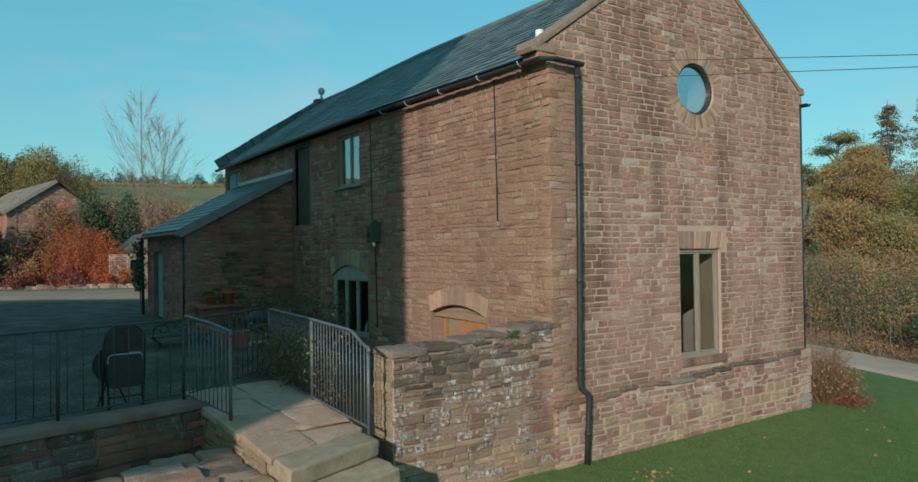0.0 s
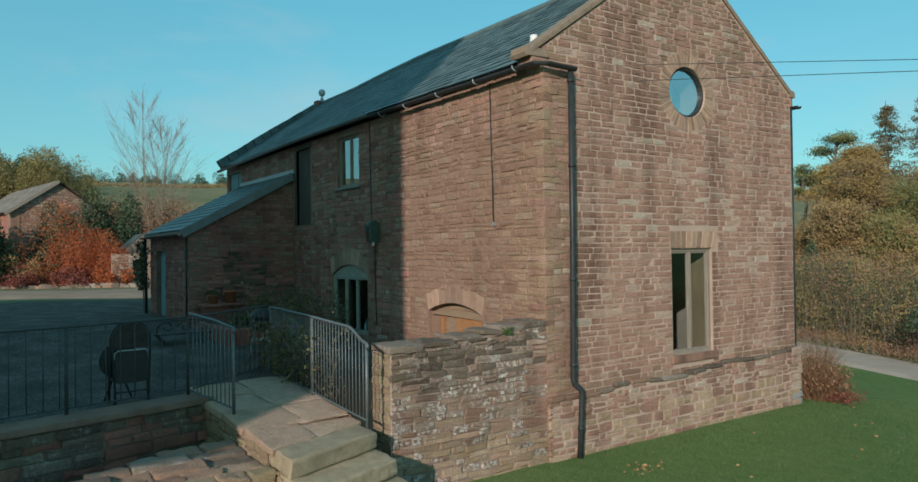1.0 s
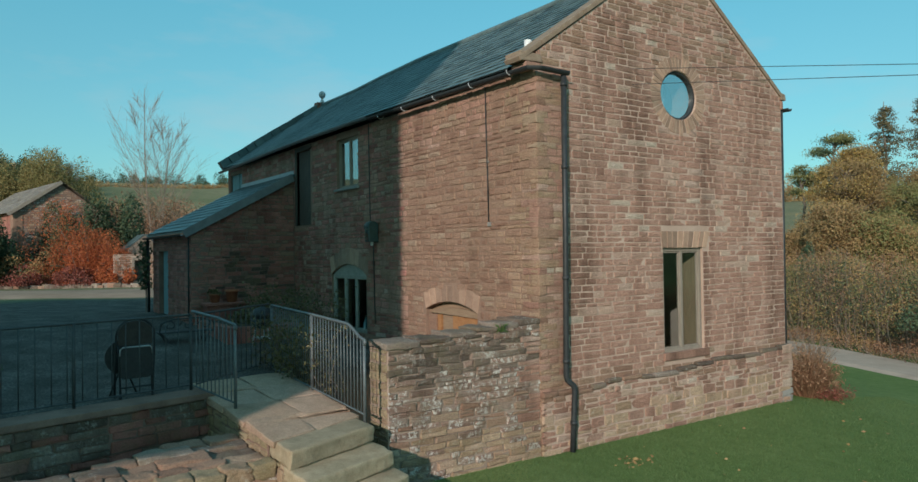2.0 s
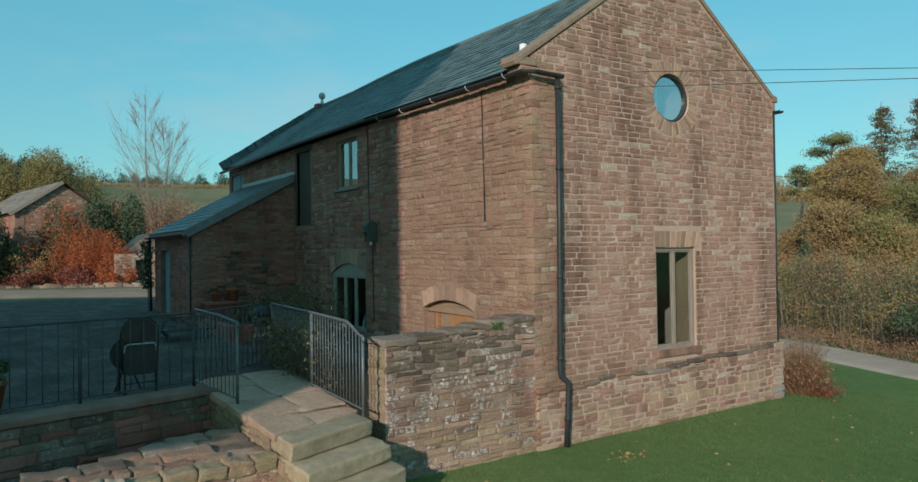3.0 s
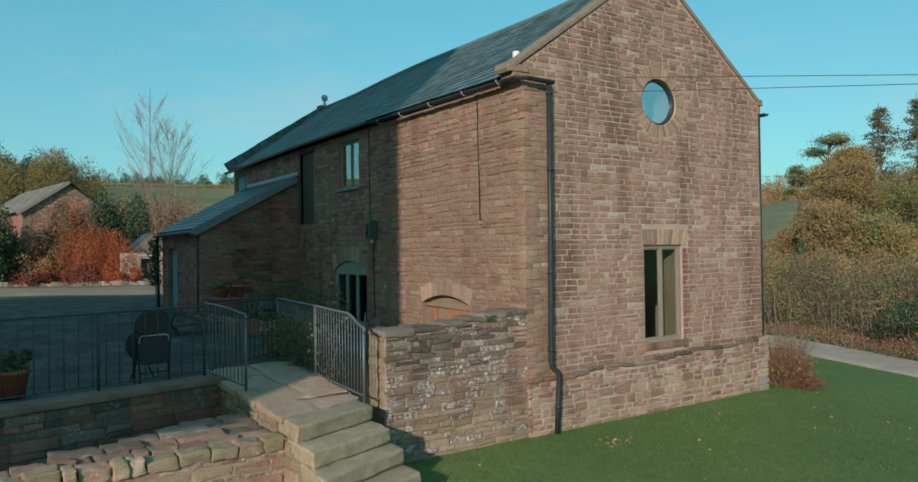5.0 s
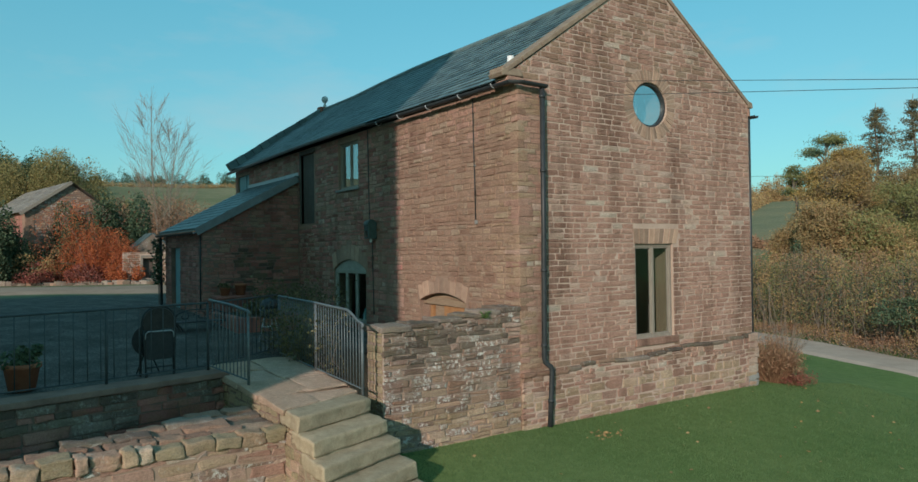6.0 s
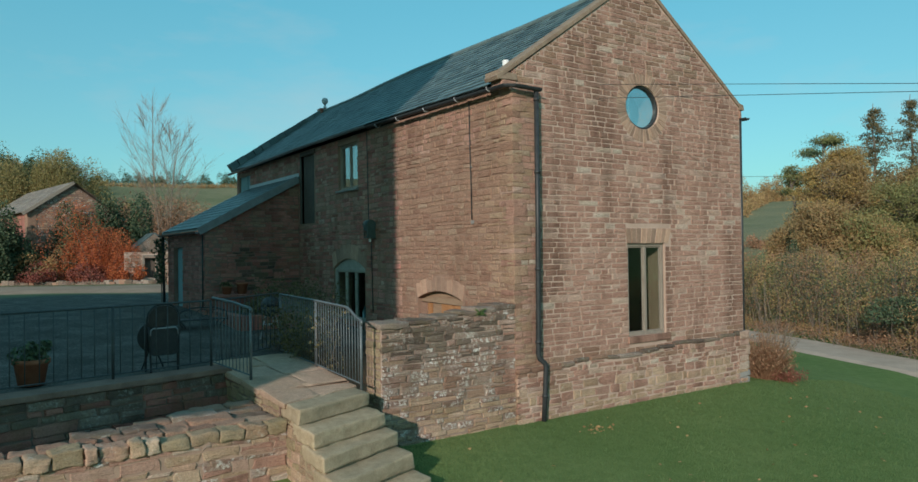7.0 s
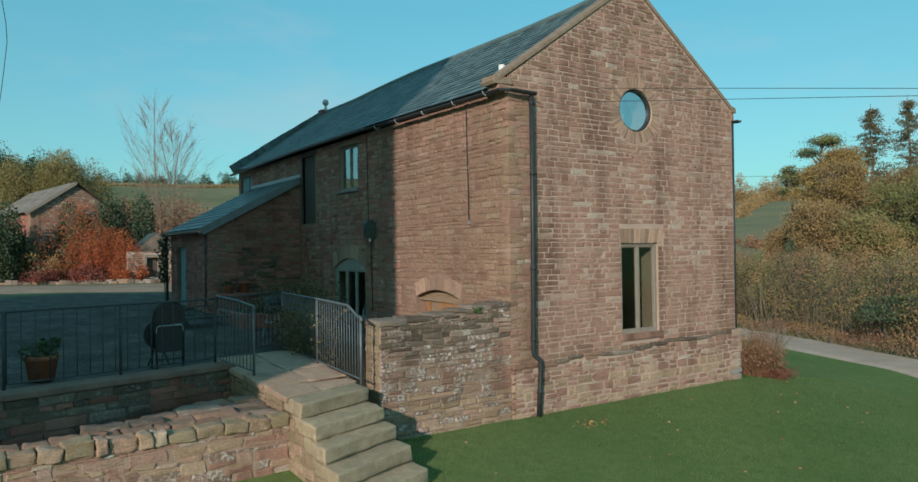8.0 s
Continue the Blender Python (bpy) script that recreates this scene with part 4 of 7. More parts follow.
def slates(owner, at, s0, s_end, rows, width, keep_s, seed, thick=0.009, gap=0.008, lift=0.020):
    """Courses of slates on a slope given by at(s, t); s_end: the far end at t. Those before keep_s are pieces of their own."""
    rng = random.Random(seed)
    rest, kept, n = bmesh.new(), 0, 0
    for r in range(rows):
        t0, t1 = r / rows, min(1.0, (r + 1.25) / rows)
        s = s0 - (width / 2 if r % 2 else 0)
        while s < s_end(t0):
            a, b = max(s, s0) + gap / 2, min(s + width * rng.uniform(0.94, 1.04), s_end(t0)) - gap / 2
            s = b + gap / 2
            if b - a < 0.05:
                continue
            own = a < keep_s and kept < 300
            bm = bmesh.new() if own else rest
            d, e = rng.uniform(-0.004, 0.004), rng.uniform(-0.01, 0.01) / rows
            lo, hi = [], []
            for q, tt in ((a, t0 + e), (b, t0 + e + rng.uniform(-0.01, 0.01) / rows), (b, t1), (a, t1)):
                p = at(q, tt)
                nrm = Vector((0, (at(q, min(1, tt + 0.05)) - at(q, max(0, tt - 0.05))).z, -(at(q, min(1, tt + 0.05)) - at(q, max(0, tt - 0.05))).y)).normalized()
                top = lift + d if tt < (t0 + t1) / 2 else 0.002
                hi.append(bm.verts.new(p + nrm * (top + thick)))
                lo.append(bm.verts.new(p + nrm * (top - 0.001)))
            bm.faces.new(hi)
            bm.faces.new(lo[::-1])
            for i in range(4):
                bm.faces.new((lo[i], lo[(i + 1) % 4], hi[(i + 1) % 4], hi[i]))
            if own:
                bmesh.ops.recalc_face_normals(bm, faces=bm.faces[:])
                part("slate", bm, slate, owner)
                kept += 1
            else:
                n += 1
    bmesh.ops.recalc_face_normals(rest, faces=rest.faces[:])
    tagged(part("slating", rest, slate, owner), kind="stuff")


slates(roof, roof_at, 0.05, lambda t: LONG + 0.15 + (RIDGE_END - LONG - 0.15) * t ** 1.6, 19, 0.27, 5.5, 5)

# coping of the near gable, kneelers, ridge and finial
def beam(a, b, w, h, bevel=0.012):
    """A squared stone from a to b, w wide and h high."""
    a, b = Vector(a), Vector(b)
    x = (b - a).normalized()
    y = Vector((0, 0, 1)).cross(x).normalized()
    z = x.cross(y)
    bm = box(bmesh.new(), 0, (b - a).length, -w / 2, w / 2, 0, h, bevel)
    bmesh.ops.transform(bm, matrix=Matrix.Translation(a) @ Matrix((x, y, z)).transposed().to_4x4(), verts=bm.verts[:])
    return bm


coping = part("coping", beam((-0.14, APEX - 0.05, APEX_Z + 0.01), (-0.14, APEX + 0.05, APEX_Z + 0.01), 0.3, 0.09), coping_stone, house, "flat coping stones along the gable")
for side in (0, 1):
    lo = Vector((-0.14, -0.30, 5.46)) if side == 0 else Vector((-0.14, GW + 0.0, KNEE - 0.005))
    hi = Vector((-0.14, APEX, APEX_Z + 0.005))
    n = 8
    for k in range(n):
        part("coping_stone", beam(lo.lerp(hi, (k + 0.01) / n), lo.lerp(hi, (k + 0.99) / n), 0.34, 0.075), coping_stone, coping)
kn = part("kneeler", box(bmesh.new(), -0.32, 0.03, -0.30, 0.10, EAVE + 0.04, EAVE + 0.17, 0.02, jitter=0.012), coping_stone, house, "projecting kneeler stone")
part("corbel", box(bmesh.new(), -0.30, 0.02, -0.20, 0.10, EAVE - 0.06, EAVE + 0.039, 0.02, jitter=0.01), stone_red, kn)
kn2 = part("kneeler", box(bmesh.new(), -0.32, 0.03, GW - 0.02, GW + 0.13, EAVE + 0.16, EAVE + 0.30, 0.02, jitter=0.012), coping_stone, house)
part("corbel", box(bmesh.new(), -0.30, 0.02, GW - 0.02, GW + 0.07, EAVE + 0.0, EAVE + 0.159, 0.02, jitter=0.01), stone_red, kn2)
ridge_tiles = part("ridge_tiles", tube(bmesh.new(), [Vector((s, *ridge(s))) + Vector((0, 0, 0.01)) for s in np.linspace(0.3, RIDGE_END, 24)], 0.075, 8), slate, house, "dark ridge tiles")
ridge_tiles.matrix_basis = EF
# raised verge of the far gable, coped with stones laid up the slope
far_coping = part("far_coping", beam((14.42, -3.20, 7.62), (14.42, -2.86, 7.62), 0.30, 0.20), stone_dark, house, "raised dark coping along the far verge")
far_coping.matrix_basis = EF
foot_far, top_far = Vector((14.62, 0.14, 5.42)), Vector((14.44, -3.03, 7.52))
rng = random.Random(58)
for k in range(12):
    lift = Vector((0, 0, rng.uniform(-0.012, 0.012)))
    part("coping_stone", beam(foot_far.lerp(top_far, (k + 0.02) / 12) + lift, foot_far.lerp(top_far, (k + 0.98) / 12) + lift, rng.uniform(0.28, 0.34), 0.29, 0.02), slate, far_coping)


def ball_finial():
    bm = bmesh.new()
    prof = [(0.06, 0), (0.06, 0.06), (0.035, 0.10), (0.035, 0.14), (0.075, 0.17), (0.105, 0.22), (0.115, 0.27), (0.10, 0.33), (0.06, 0.37), (0.01, 0.385)]
    rows = [[bm.verts.new((r * math.cos(2 * math.pi * k / 14), r * math.sin(2 * math.pi * k / 14), z)) for k in range(14)] for r, z in prof]
    for a, b in zip(rows, rows[1:]):
        for k in range(14):
            bm.faces.new((a[k], a[(k + 1) % 14], b[(k + 1) % 14], b[k])).smooth = True
    bm.faces.new(rows[-1])
    return bm


fin = part("ball_finial", ball_finial(), lead, house, "ball finial at the end of the ridge")
fin.matrix_basis = EF @ Matrix.Translation(roof_at(RIDGE_END, 1) + Vector((-0.02, 0, 0.10)))
vent = part("vent_pipe", tube(bmesh.new(), [(0.42, -0.22, EAVE + 0.12), (0.42, -0.22, EAVE + 0.50)], 0.058, 12), white_plastic, house, "short white vent pipe through the slates")
vent.matrix_basis = EF


# gutters and downpipes
def gutter(points, r=0.062):
    """A half-round channel along points, open upwards."""
    bm, rows = bmesh.new(), []
    pts = [Vector(p) for p in points]
    for i, p in enumerate(pts):
        d = (pts[min(i + 1, len(pts) - 1)] - pts[max(i - 1, 0)])
        d.z = 0
        d.normalize()
        side = Vector((-d.y, d.x, 0))
        row = []
        for rr in (r, r - 0.006):
            angs = [math.pi + math.pi * k / 8 for k in range(9)]
            if rr < r:
                angs = angs[::-1]
            row += [bm.verts.new(p + side * rr * math.cos(a) + Vector((0, 0, rr * math.sin(a)))) for a in angs]
        rows.append(row)
    m = len(rows[0])
    for a, b in zip(rows, rows[1:]):
        for k in range(m):
            bm.faces.new((a[k], a[(k + 1) % m], b[(k + 1) % m], b[k]))
    bm.faces.new(rows[0])
    bm.faces.new(rows[-1][::-1])
    bmesh.ops.recalc_face_normals(bm, faces=bm.faces[:])
    return bm


eave_pt = lambda s, o, z: EF @ Vector((s, o, z))
g1 = part("gutter", gutter([eave_pt(4.78, 0.20, EAVE + 0.01), eave_pt(2.4, 0.20, EAVE - 0.015), eave_pt(-0.06, 0.17, EAVE - 0.04), Vector((0.13, -0.04, EAVE - 0.045)), Vector((0.13, 0.50, EAVE - 0.055))], 0.056), black_metal, house, "black half-round gutter turning the corner")
for s in (0.35, 1.3, 2.35, 3.4, 4.3):
    q = eave_pt(s, 0.19, EAVE - 0.02)
    loop = [q + NW * 0.068 * math.cos(a) + Vector((0, 0, 0.068 * math.sin(a))) for a in [math.pi + math.pi * k / 10 for k in range(11)]]
    part("bracket", tube(bmesh.new(), loop, 0.009, 6), lead, g1, "pale gutter bracket")
part("gutter", gutter([eave_pt(4.80, 0.21, EAVE + 0.04), eave_pt(9, 0.21, EAVE + 0.04), eave_pt(LONG + 0.15, 0.21, EAVE - 0.06)], 0.058), grey_plastic, house, "grey half-round gutter")
dp = part("downpipe", tube(bmesh.new(), [(0.10, 0.44, EAVE - 0.06), (0.10, 0.43, 3.0), (0.10, 0.40, 1.0), (0.105, 0.415, 0.93), (0.13, 0.51, 0.85), (0.135, 0.53, 0.78), (0.135, 0.505, 0.4), (0.13, 0.475, -0.1)], 0.041, 12), black_metal, house, "black cast-iron downpipe with a kink above the plinth")
for y, z in ((0.438, 5.2), (0.434, 4.0), (0.421, 2.4), (0.404, 1.2)):
    part("pipe_clip", tube(bmesh.new(), [(0.10, y, z - 0.025), (0.10, y, z + 0.025)], 0.050, 12), black_metal, dp)
part("pipe_clip", tube(bmesh.new(), [(0.135, 0.499, 0.28), (0.135, 0.502, 0.34)], 0.050, 12), black_metal, dp)
part("rear_gutter", gutter([(-0.6, GW + 0.16, EAVE + 0.02), (0.10, GW + 0.16, EAVE + 0.02)]), black_metal, house, "end of the rear gutter")
part("rear_downpipe", tube(bmesh.new(), [(-0.05, GW + 0.09, EAVE), (-0.05, GW + 0.07, 0.1)], 0.036, 10), black_metal, house)
c1 = part("cable", tube(bmesh.new(), [eave_pt(1.17, 0.03, EAVE - 0.08), eave_pt(1.16, 0.03, 4.5), eave_pt(1.14, 0.03, 3.9), eave_pt(1.13, 0.03, 3.26)], 0.008, 6), black_metal, house, "thin black cable down the wall")
part("cable_box", box(bmesh.new(), 1.095, 1.165, 0.0, 0.03, 3.19, 3.25, 0.006), concrete, c1).matrix_basis = EF
part("cable_box", box(bmesh.new(), 1.125, 1.17, 0.0, 0.03, 4.18, 4.205, 0.004), concrete, c1).matrix_basis = EF
part("cable", tube(bmesh.new(), [eave_pt(5.11, 0.03, EAVE - 0.04), eave_pt(5.09, 0.03, 4.3), eave_pt(5.07, 0.03, 3.5), eave_pt(4.95, 0.03, 2.9), eave_pt(4.91, 0.03, 1.4)], 0.010, 6), black_metal, house)


# ---- lean-to ----
lean_to = thing("lean_to", "stone lean-to shed with a slate roof against the barn", "shed")
LF = Matrix.Translation(SW * LEAN0) @ pose(0, 0, 0, 0, 0, -90)
LZ0, LZ1 = 4.62, 3.31
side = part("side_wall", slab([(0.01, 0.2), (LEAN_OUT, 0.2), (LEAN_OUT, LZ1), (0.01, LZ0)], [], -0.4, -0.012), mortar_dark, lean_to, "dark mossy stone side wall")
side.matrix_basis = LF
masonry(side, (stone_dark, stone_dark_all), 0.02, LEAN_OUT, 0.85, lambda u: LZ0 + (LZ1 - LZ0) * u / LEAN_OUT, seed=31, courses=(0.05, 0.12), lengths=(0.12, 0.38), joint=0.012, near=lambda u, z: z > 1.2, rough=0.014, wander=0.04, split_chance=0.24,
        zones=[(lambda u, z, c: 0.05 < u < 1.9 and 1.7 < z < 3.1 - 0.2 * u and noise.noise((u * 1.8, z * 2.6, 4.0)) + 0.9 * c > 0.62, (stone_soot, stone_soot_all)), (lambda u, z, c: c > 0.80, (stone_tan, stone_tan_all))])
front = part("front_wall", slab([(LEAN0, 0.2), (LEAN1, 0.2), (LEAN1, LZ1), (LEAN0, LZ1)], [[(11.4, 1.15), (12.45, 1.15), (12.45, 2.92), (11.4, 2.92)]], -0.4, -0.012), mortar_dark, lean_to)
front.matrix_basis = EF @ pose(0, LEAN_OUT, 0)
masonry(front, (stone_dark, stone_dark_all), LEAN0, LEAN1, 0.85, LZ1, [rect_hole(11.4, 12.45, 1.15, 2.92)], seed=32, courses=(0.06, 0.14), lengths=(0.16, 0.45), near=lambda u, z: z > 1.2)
part("far_wall", box(bmesh.new(), LEAN1 - 0.4, LEAN1, 0.01, LEAN_OUT - 0.42, 0.2, LZ1), mortar_dark, lean_to).matrix_basis = EF
ldoor = part("door", box(bmesh.new(), 11.4, 12.45, -0.20, -0.14, 1.15, 2.92), teal_paint, lean_to, "blue-green painted plank door")
ldoor.matrix_basis = EF @ pose(0, LEAN_OUT, 0)
for k in range(6):
    part("plank", box(bmesh.new(), 11.41 + 0.172 * k, 11.41 + 0.172 * (k + 1) - 0.006, -0.14, -0.12, 1.16, 2.91, 0.003), teal_paint, ldoor)
lean_at = lambda s, t: Vector((s, LEAN_OUT + 0.14 - (LEAN_OUT + 0.14 - 0.01) * t, LZ1 + 0.0 + (LZ0 + 0.10 - LZ1) * t))


def lean_roof():
    bm = bmesh.new()
    a, b, c, d = lean_at(LEAN0 - 0.06, 0), lean_at(LEAN1 + 0.12, 0), lean_at(LEAN1 + 0.12, 1), lean_at(LEAN0 - 0.06, 1)
    top, bot = [bm.verts.new(p + Vector((0, 0, 0.05))) for p in (a, b, c, d)], [bm.verts.new(p) for p in (a, b, c, d)]
    bm.faces.new(top)
    bm.faces.new(bot[::-1])
    for i in range(4):
        bm.faces.new((bot[i], bot[(i + 1) % 4], top[(i + 1) % 4], top[i]))
    bmesh.ops.recalc_face_normals(bm, faces=bm.faces[:])
    return bm


lroof = part("roof", lean_roof(), slate, lean_to, "slate lean-to roof with a grey verge board")
lroof.matrix_basis = EF
slates(lroof, lambda s, t: lean_at(s, t) + Vector((0, 0, 0.052)), LEAN0 - 0.06, lambda t: LEAN1 + 0.12, 13, 0.28, 99, 6)
verge = part("verge_board", beam(LF @ Vector((LEAN_OUT + 0.12, 0.082, LZ1 - 0.11)), LF @ Vector((0.02, 0.082, LZ0 - 0.01)), 0.035, 0.19, 0.006), verge_grey, lean_to, "grey verge board")
part("lead_flashing", beam(eave_pt(LEAN0, 0.012, LZ0 + 0.10), eave_pt(LEAN1 + 0.1, 0.012, LZ0 + 0.10), 0.02, 0.15, 0.004), lead, lean_to, "pale lead flashing")
part("downpipe", tube(bmesh.new(), [eave_pt(LEAN1 + 0.05, LEAN_OUT + 0.12, LZ1 - 0.05), eave_pt(LEAN1 + 0.05, LEAN_OUT + 0.1, 1.2)], 0.04, 8), black_metal, lean_to)
part("gutter", gutter([eave_pt(LEAN0 - 0.05, LEAN_OUT + 0.20, LZ1 - 0.02), eave_pt(LEAN1 + 0.15, LEAN_OUT + 0.20, LZ1 - 0.02)], 0.05), black_metal, lean_to)
part("cable", tube(bmesh.new(), [eave_pt(LEAN0 + 0.06, LEAN_OUT + 0.03, LZ1 - 0.1), eave_pt(LEAN0 + 0.08, LEAN_OUT + 0.03, 1.4)], 0.02, 6), black_metal, lean_to)


# ---- low wall beside the steps ----
LW_END, LW_T = 2.46, 0.45
lw_top = lambda u: 1.85 - 0.20 * u / LW_END + 0.02 * noise.noise((u * 3, 0.5, 4.0))
low_wall = single("garden_wall", slab([(0.0, -0.5), (LW_END, -0.5), (LW_END, lw_top(LW_END) - 0.05), (0.0, lw_top(0) - 0.05)], [], -LW_T, -0.008), mortar_worn, "lichened sandstone garden wall joined to the barn", "wall", GF)
masonry(low_wall, (stone_grey, stone_grey_all), 0.0, LW_END, -0.4, lambda u: lw_top(u) - 0.06, worn=0.018, seed=41, courses=(0.05, 0.125), lengths=(0.14, 0.46), joint=0.013, proud=(-0.004, 0.026), rough=0.015, near=lambda u, z: True, wander=0.06, split_chance=0.24,
        zones=[(lambda u, z, c: z < 0.30 + 0.35 * c and c < 0.8, (stone_buff, stone_buff_all)), (lambda u, z, c: u < 0.3 and c < 0.5, (stone_red, stone_red_all)), (lambda u, z, c: z > 1.05 + 0.25 * noise.noise((u * 2.0, z, 2.0)) and c < 0.6, (stone_weather, stone_weather_all)), (lambda u, z, c: c < 0.22, (stone_tan, stone_tan_all))])
rng = random.Random(7)
u = 0.0
while u < LW_END:
    w = rng.uniform(0.32, 0.62)
    ue = min(u + w, LW_END + 0.02)
    if LW_END - ue < 0.15:
        ue = LW_END + 0.02
    t = lw_top((u + ue) / 2)
    part("cap_stone", rough_block(u + 0.004, ue - 0.004, -LW_T - 0.02, 0.018 + rng.uniform(-0.01, 0.01), t - 0.065, t + rng.uniform(0.0, 0.02), 0.014, 0.020, seed=u * 5, cuts=4), stone_weather, low_wall)
    u = ue
# its end
lw_end = part("wall_end", slab([(0, -0.5), (LW_T, -0.5), (LW_T, 1.60), (0, 1.60)], [], -0.02, -0.002), mortar, low_wall)
lw_end.matrix_basis = pose(LW_END, 0, 0, 0, 0, -90)
masonry(lw_end, (stone_moss, stone_moss), 0.0, LW_T, -0.2, 1.60, worn=0.022, seed=43, courses=(0.07, 0.15), lengths=(0.12, 0.3), joint=0.02, proud=(0.005, 0.03), rough=0.015, near=lambda u, z: True)


# ---- steps and landing ----
steps = thing("stone_steps", "worn mossy stone steps up to the terrace", "steps")
STEP = [(0.80, 0.80), (1.22, 0.605), (1.53, 0.41), (1.90, 0.205), (2.27, 0.0), (2.62, -0.20)]
SKEW = 0.42
for k, (x, z) in enumerate(STEP):
    y0, y1 = -4.0 - 0.01 * k, -2.80 + 0.02 * k
    blocks = [(x - 0.66, x, y0, y1, z - 0.185, z + random.uniform(-0.006, 0.006), 0.024, 0.020, 6)]
    if k < 5:
        blocks.append((x - 0.60, x - 0.035, y0 + 0.03, y1 - 0.03, z - 0.45, z - 0.18, 0.012, 0.012, 2))
    for x0, x1, a, b, low, high, soft, worn, cuts in blocks:
        bm = rough_block(x0, x1, a, b, low, high, soft, worn, seed=k * 2.0 + low, cuts=cuts)
        for v in bm.verts:
            v.co.x -= (v.co.y + 4.0) * SKEW
        part("step", bm, stone_step, steps)
bm = box(bmesh.new(), 0.1, 1.8, -3.95, -2.88, -0.6, 0.03)
box(bm, 0.1, 1.15, -3.95, -2.88, 0.032, 0.42)
for v in bm.verts:
    v.co.x -= (v.co.y + 4.0) * SKEW
part("step_core", bm, mortar_dark, steps)

def step_top(u):
    x = -u
    return next((z for front, z in STEP if x < front - 0.06), -0.3) - 0.19


step_side = part("side_wall", slab([(-2.2, -0.6), (-0.2, -0.6), (-0.2, 0.40), (-1.1, 0.40), (-1.1, 0.0), (-1.8, 0.0), (-1.8, -0.25), (-2.2, -0.25)], [], -0.05, 0.0), mortar_buff, steps)
step_side.matrix_basis = Matrix.Translation((0, -3.985, 0)) @ pose(0, 0, 0, 0, 0, 180)
masonry(step_side, (stone_moss, stone_moss), -2.3, -0.2, -0.6, step_top, worn=0.018, seed=52, courses=(0.08, 0.16), lengths=(0.14, 0.34), joint=0.016, proud=(0.004, 0.022), rough=0.014, near=lambda u, z: True, zones=[(lambda u, z, c: c < 0.4, (stone_buff, stone_buff_all))])

landing = single("landing", box(bmesh.new(), -2.35, -0.36, -4.00, -2.72, -0.5, 0.765), mortar_dark, "flagstone landing leading to the terrace", "landing")
for k, (x0, x1, y0, y1) in enumerate(((-0.62, 0.32, -4.02, -3.42), (-0.62, 0.32, -3.41, -2.76), (-1.45, -0.63, -4.02, -3.30), (-1.45, -0.63, -3.29, -2.70), (-2.30, -1.46, -4.04, -3.36), (-2.30, -1.46, -3.35, -2.62), (-3.20, -2.31, -4.0, -3.30), (-3.20, -2.31, -3.29, -2.52))):
    bm = rough_block(x0, x1, y0, y1, 0.745, 0.83, 0.010, 0.010, jitter=0.014, seed=k + 40.0, cuts=4)
    for v in bm.verts:
        v.co.z += 0.035 * (-0.10 - v.co.x)
        if x1 > 0 and v.co.x > -0.3:
            v.co.x -= (v.co.y + 4.0) * SKEW
    part("flagstone", bm, stone_flag, landing)
land_side = part("side_wall", slab([(0.0, -0.5), (2.4, -0.5), (2.4, 0.80), (0.0, 0.765)], [], -0.02, -0.004), mortar_dark, landing)
land_side.matrix_basis = Matrix.Translation((0.1, -4.002, 0)) @ pose(0, 0, 0, 0, 0, 180)
masonry(land_side, (stone_moss, stone_moss), 0.0, 2.4, -0.5, 0.78, worn=0.02, seed=51, courses=(0.07, 0.15), lengths=(0.12, 0.32), joint=0.02, proud=(0.0, 0.03), rough=0.015, near=lambda u, z: True)


# ---- foreground wall, sunken strip and terrace edge ----
FW0, FW1 = 3.98, 10.5
FWF = Matrix.Translation((0.16, 0, 0)) @ pose(0, 0, 0, 0, 0, -87.3)
fw_top = lambda u: 0.56 + 0.04 * noise.noise((u * 1.3, 2.0, 1.0)) + 0.02 * smooth(5, 7, u)
fw_deep = lambda u: max(0.55, 1.36 - 0.33 * max(0.0, u - 4.0))
bm = slab([(FW0, -0.9), (FW1, -0.9), (FW1, 0.52), (FW0, 0.52)], [], -0.50, 0.0)
retaining = single("retaining_wall", bm, mortar_buff, "rough sandstone retaining wall with a ragged stone coping", "wall", FWF)
masonry(retaining, (stone_buff, stone_buff_all), FW0, FW1, -0.9, lambda u: fw_top(u) - 0.02, worn=0.02, seed=61, courses=(0.055, 0.16), lengths=(0.12, 0.50), joint=0.016, proud=(0.002, 0.018), rough=0.024, near=lambda u, z: u < 7.6, wander=0.11, split_chance=0.3,
        zones=[(lambda u, z, c: c < 0.10, (stone_pale, stone_pale_all)), (lambda u, z, c: c > 0.74, (stone_grey, stone_grey_all)), (lambda u, z, c: c < 0.45, (stone_red, stone_red_all))])
rng = random.Random(17)
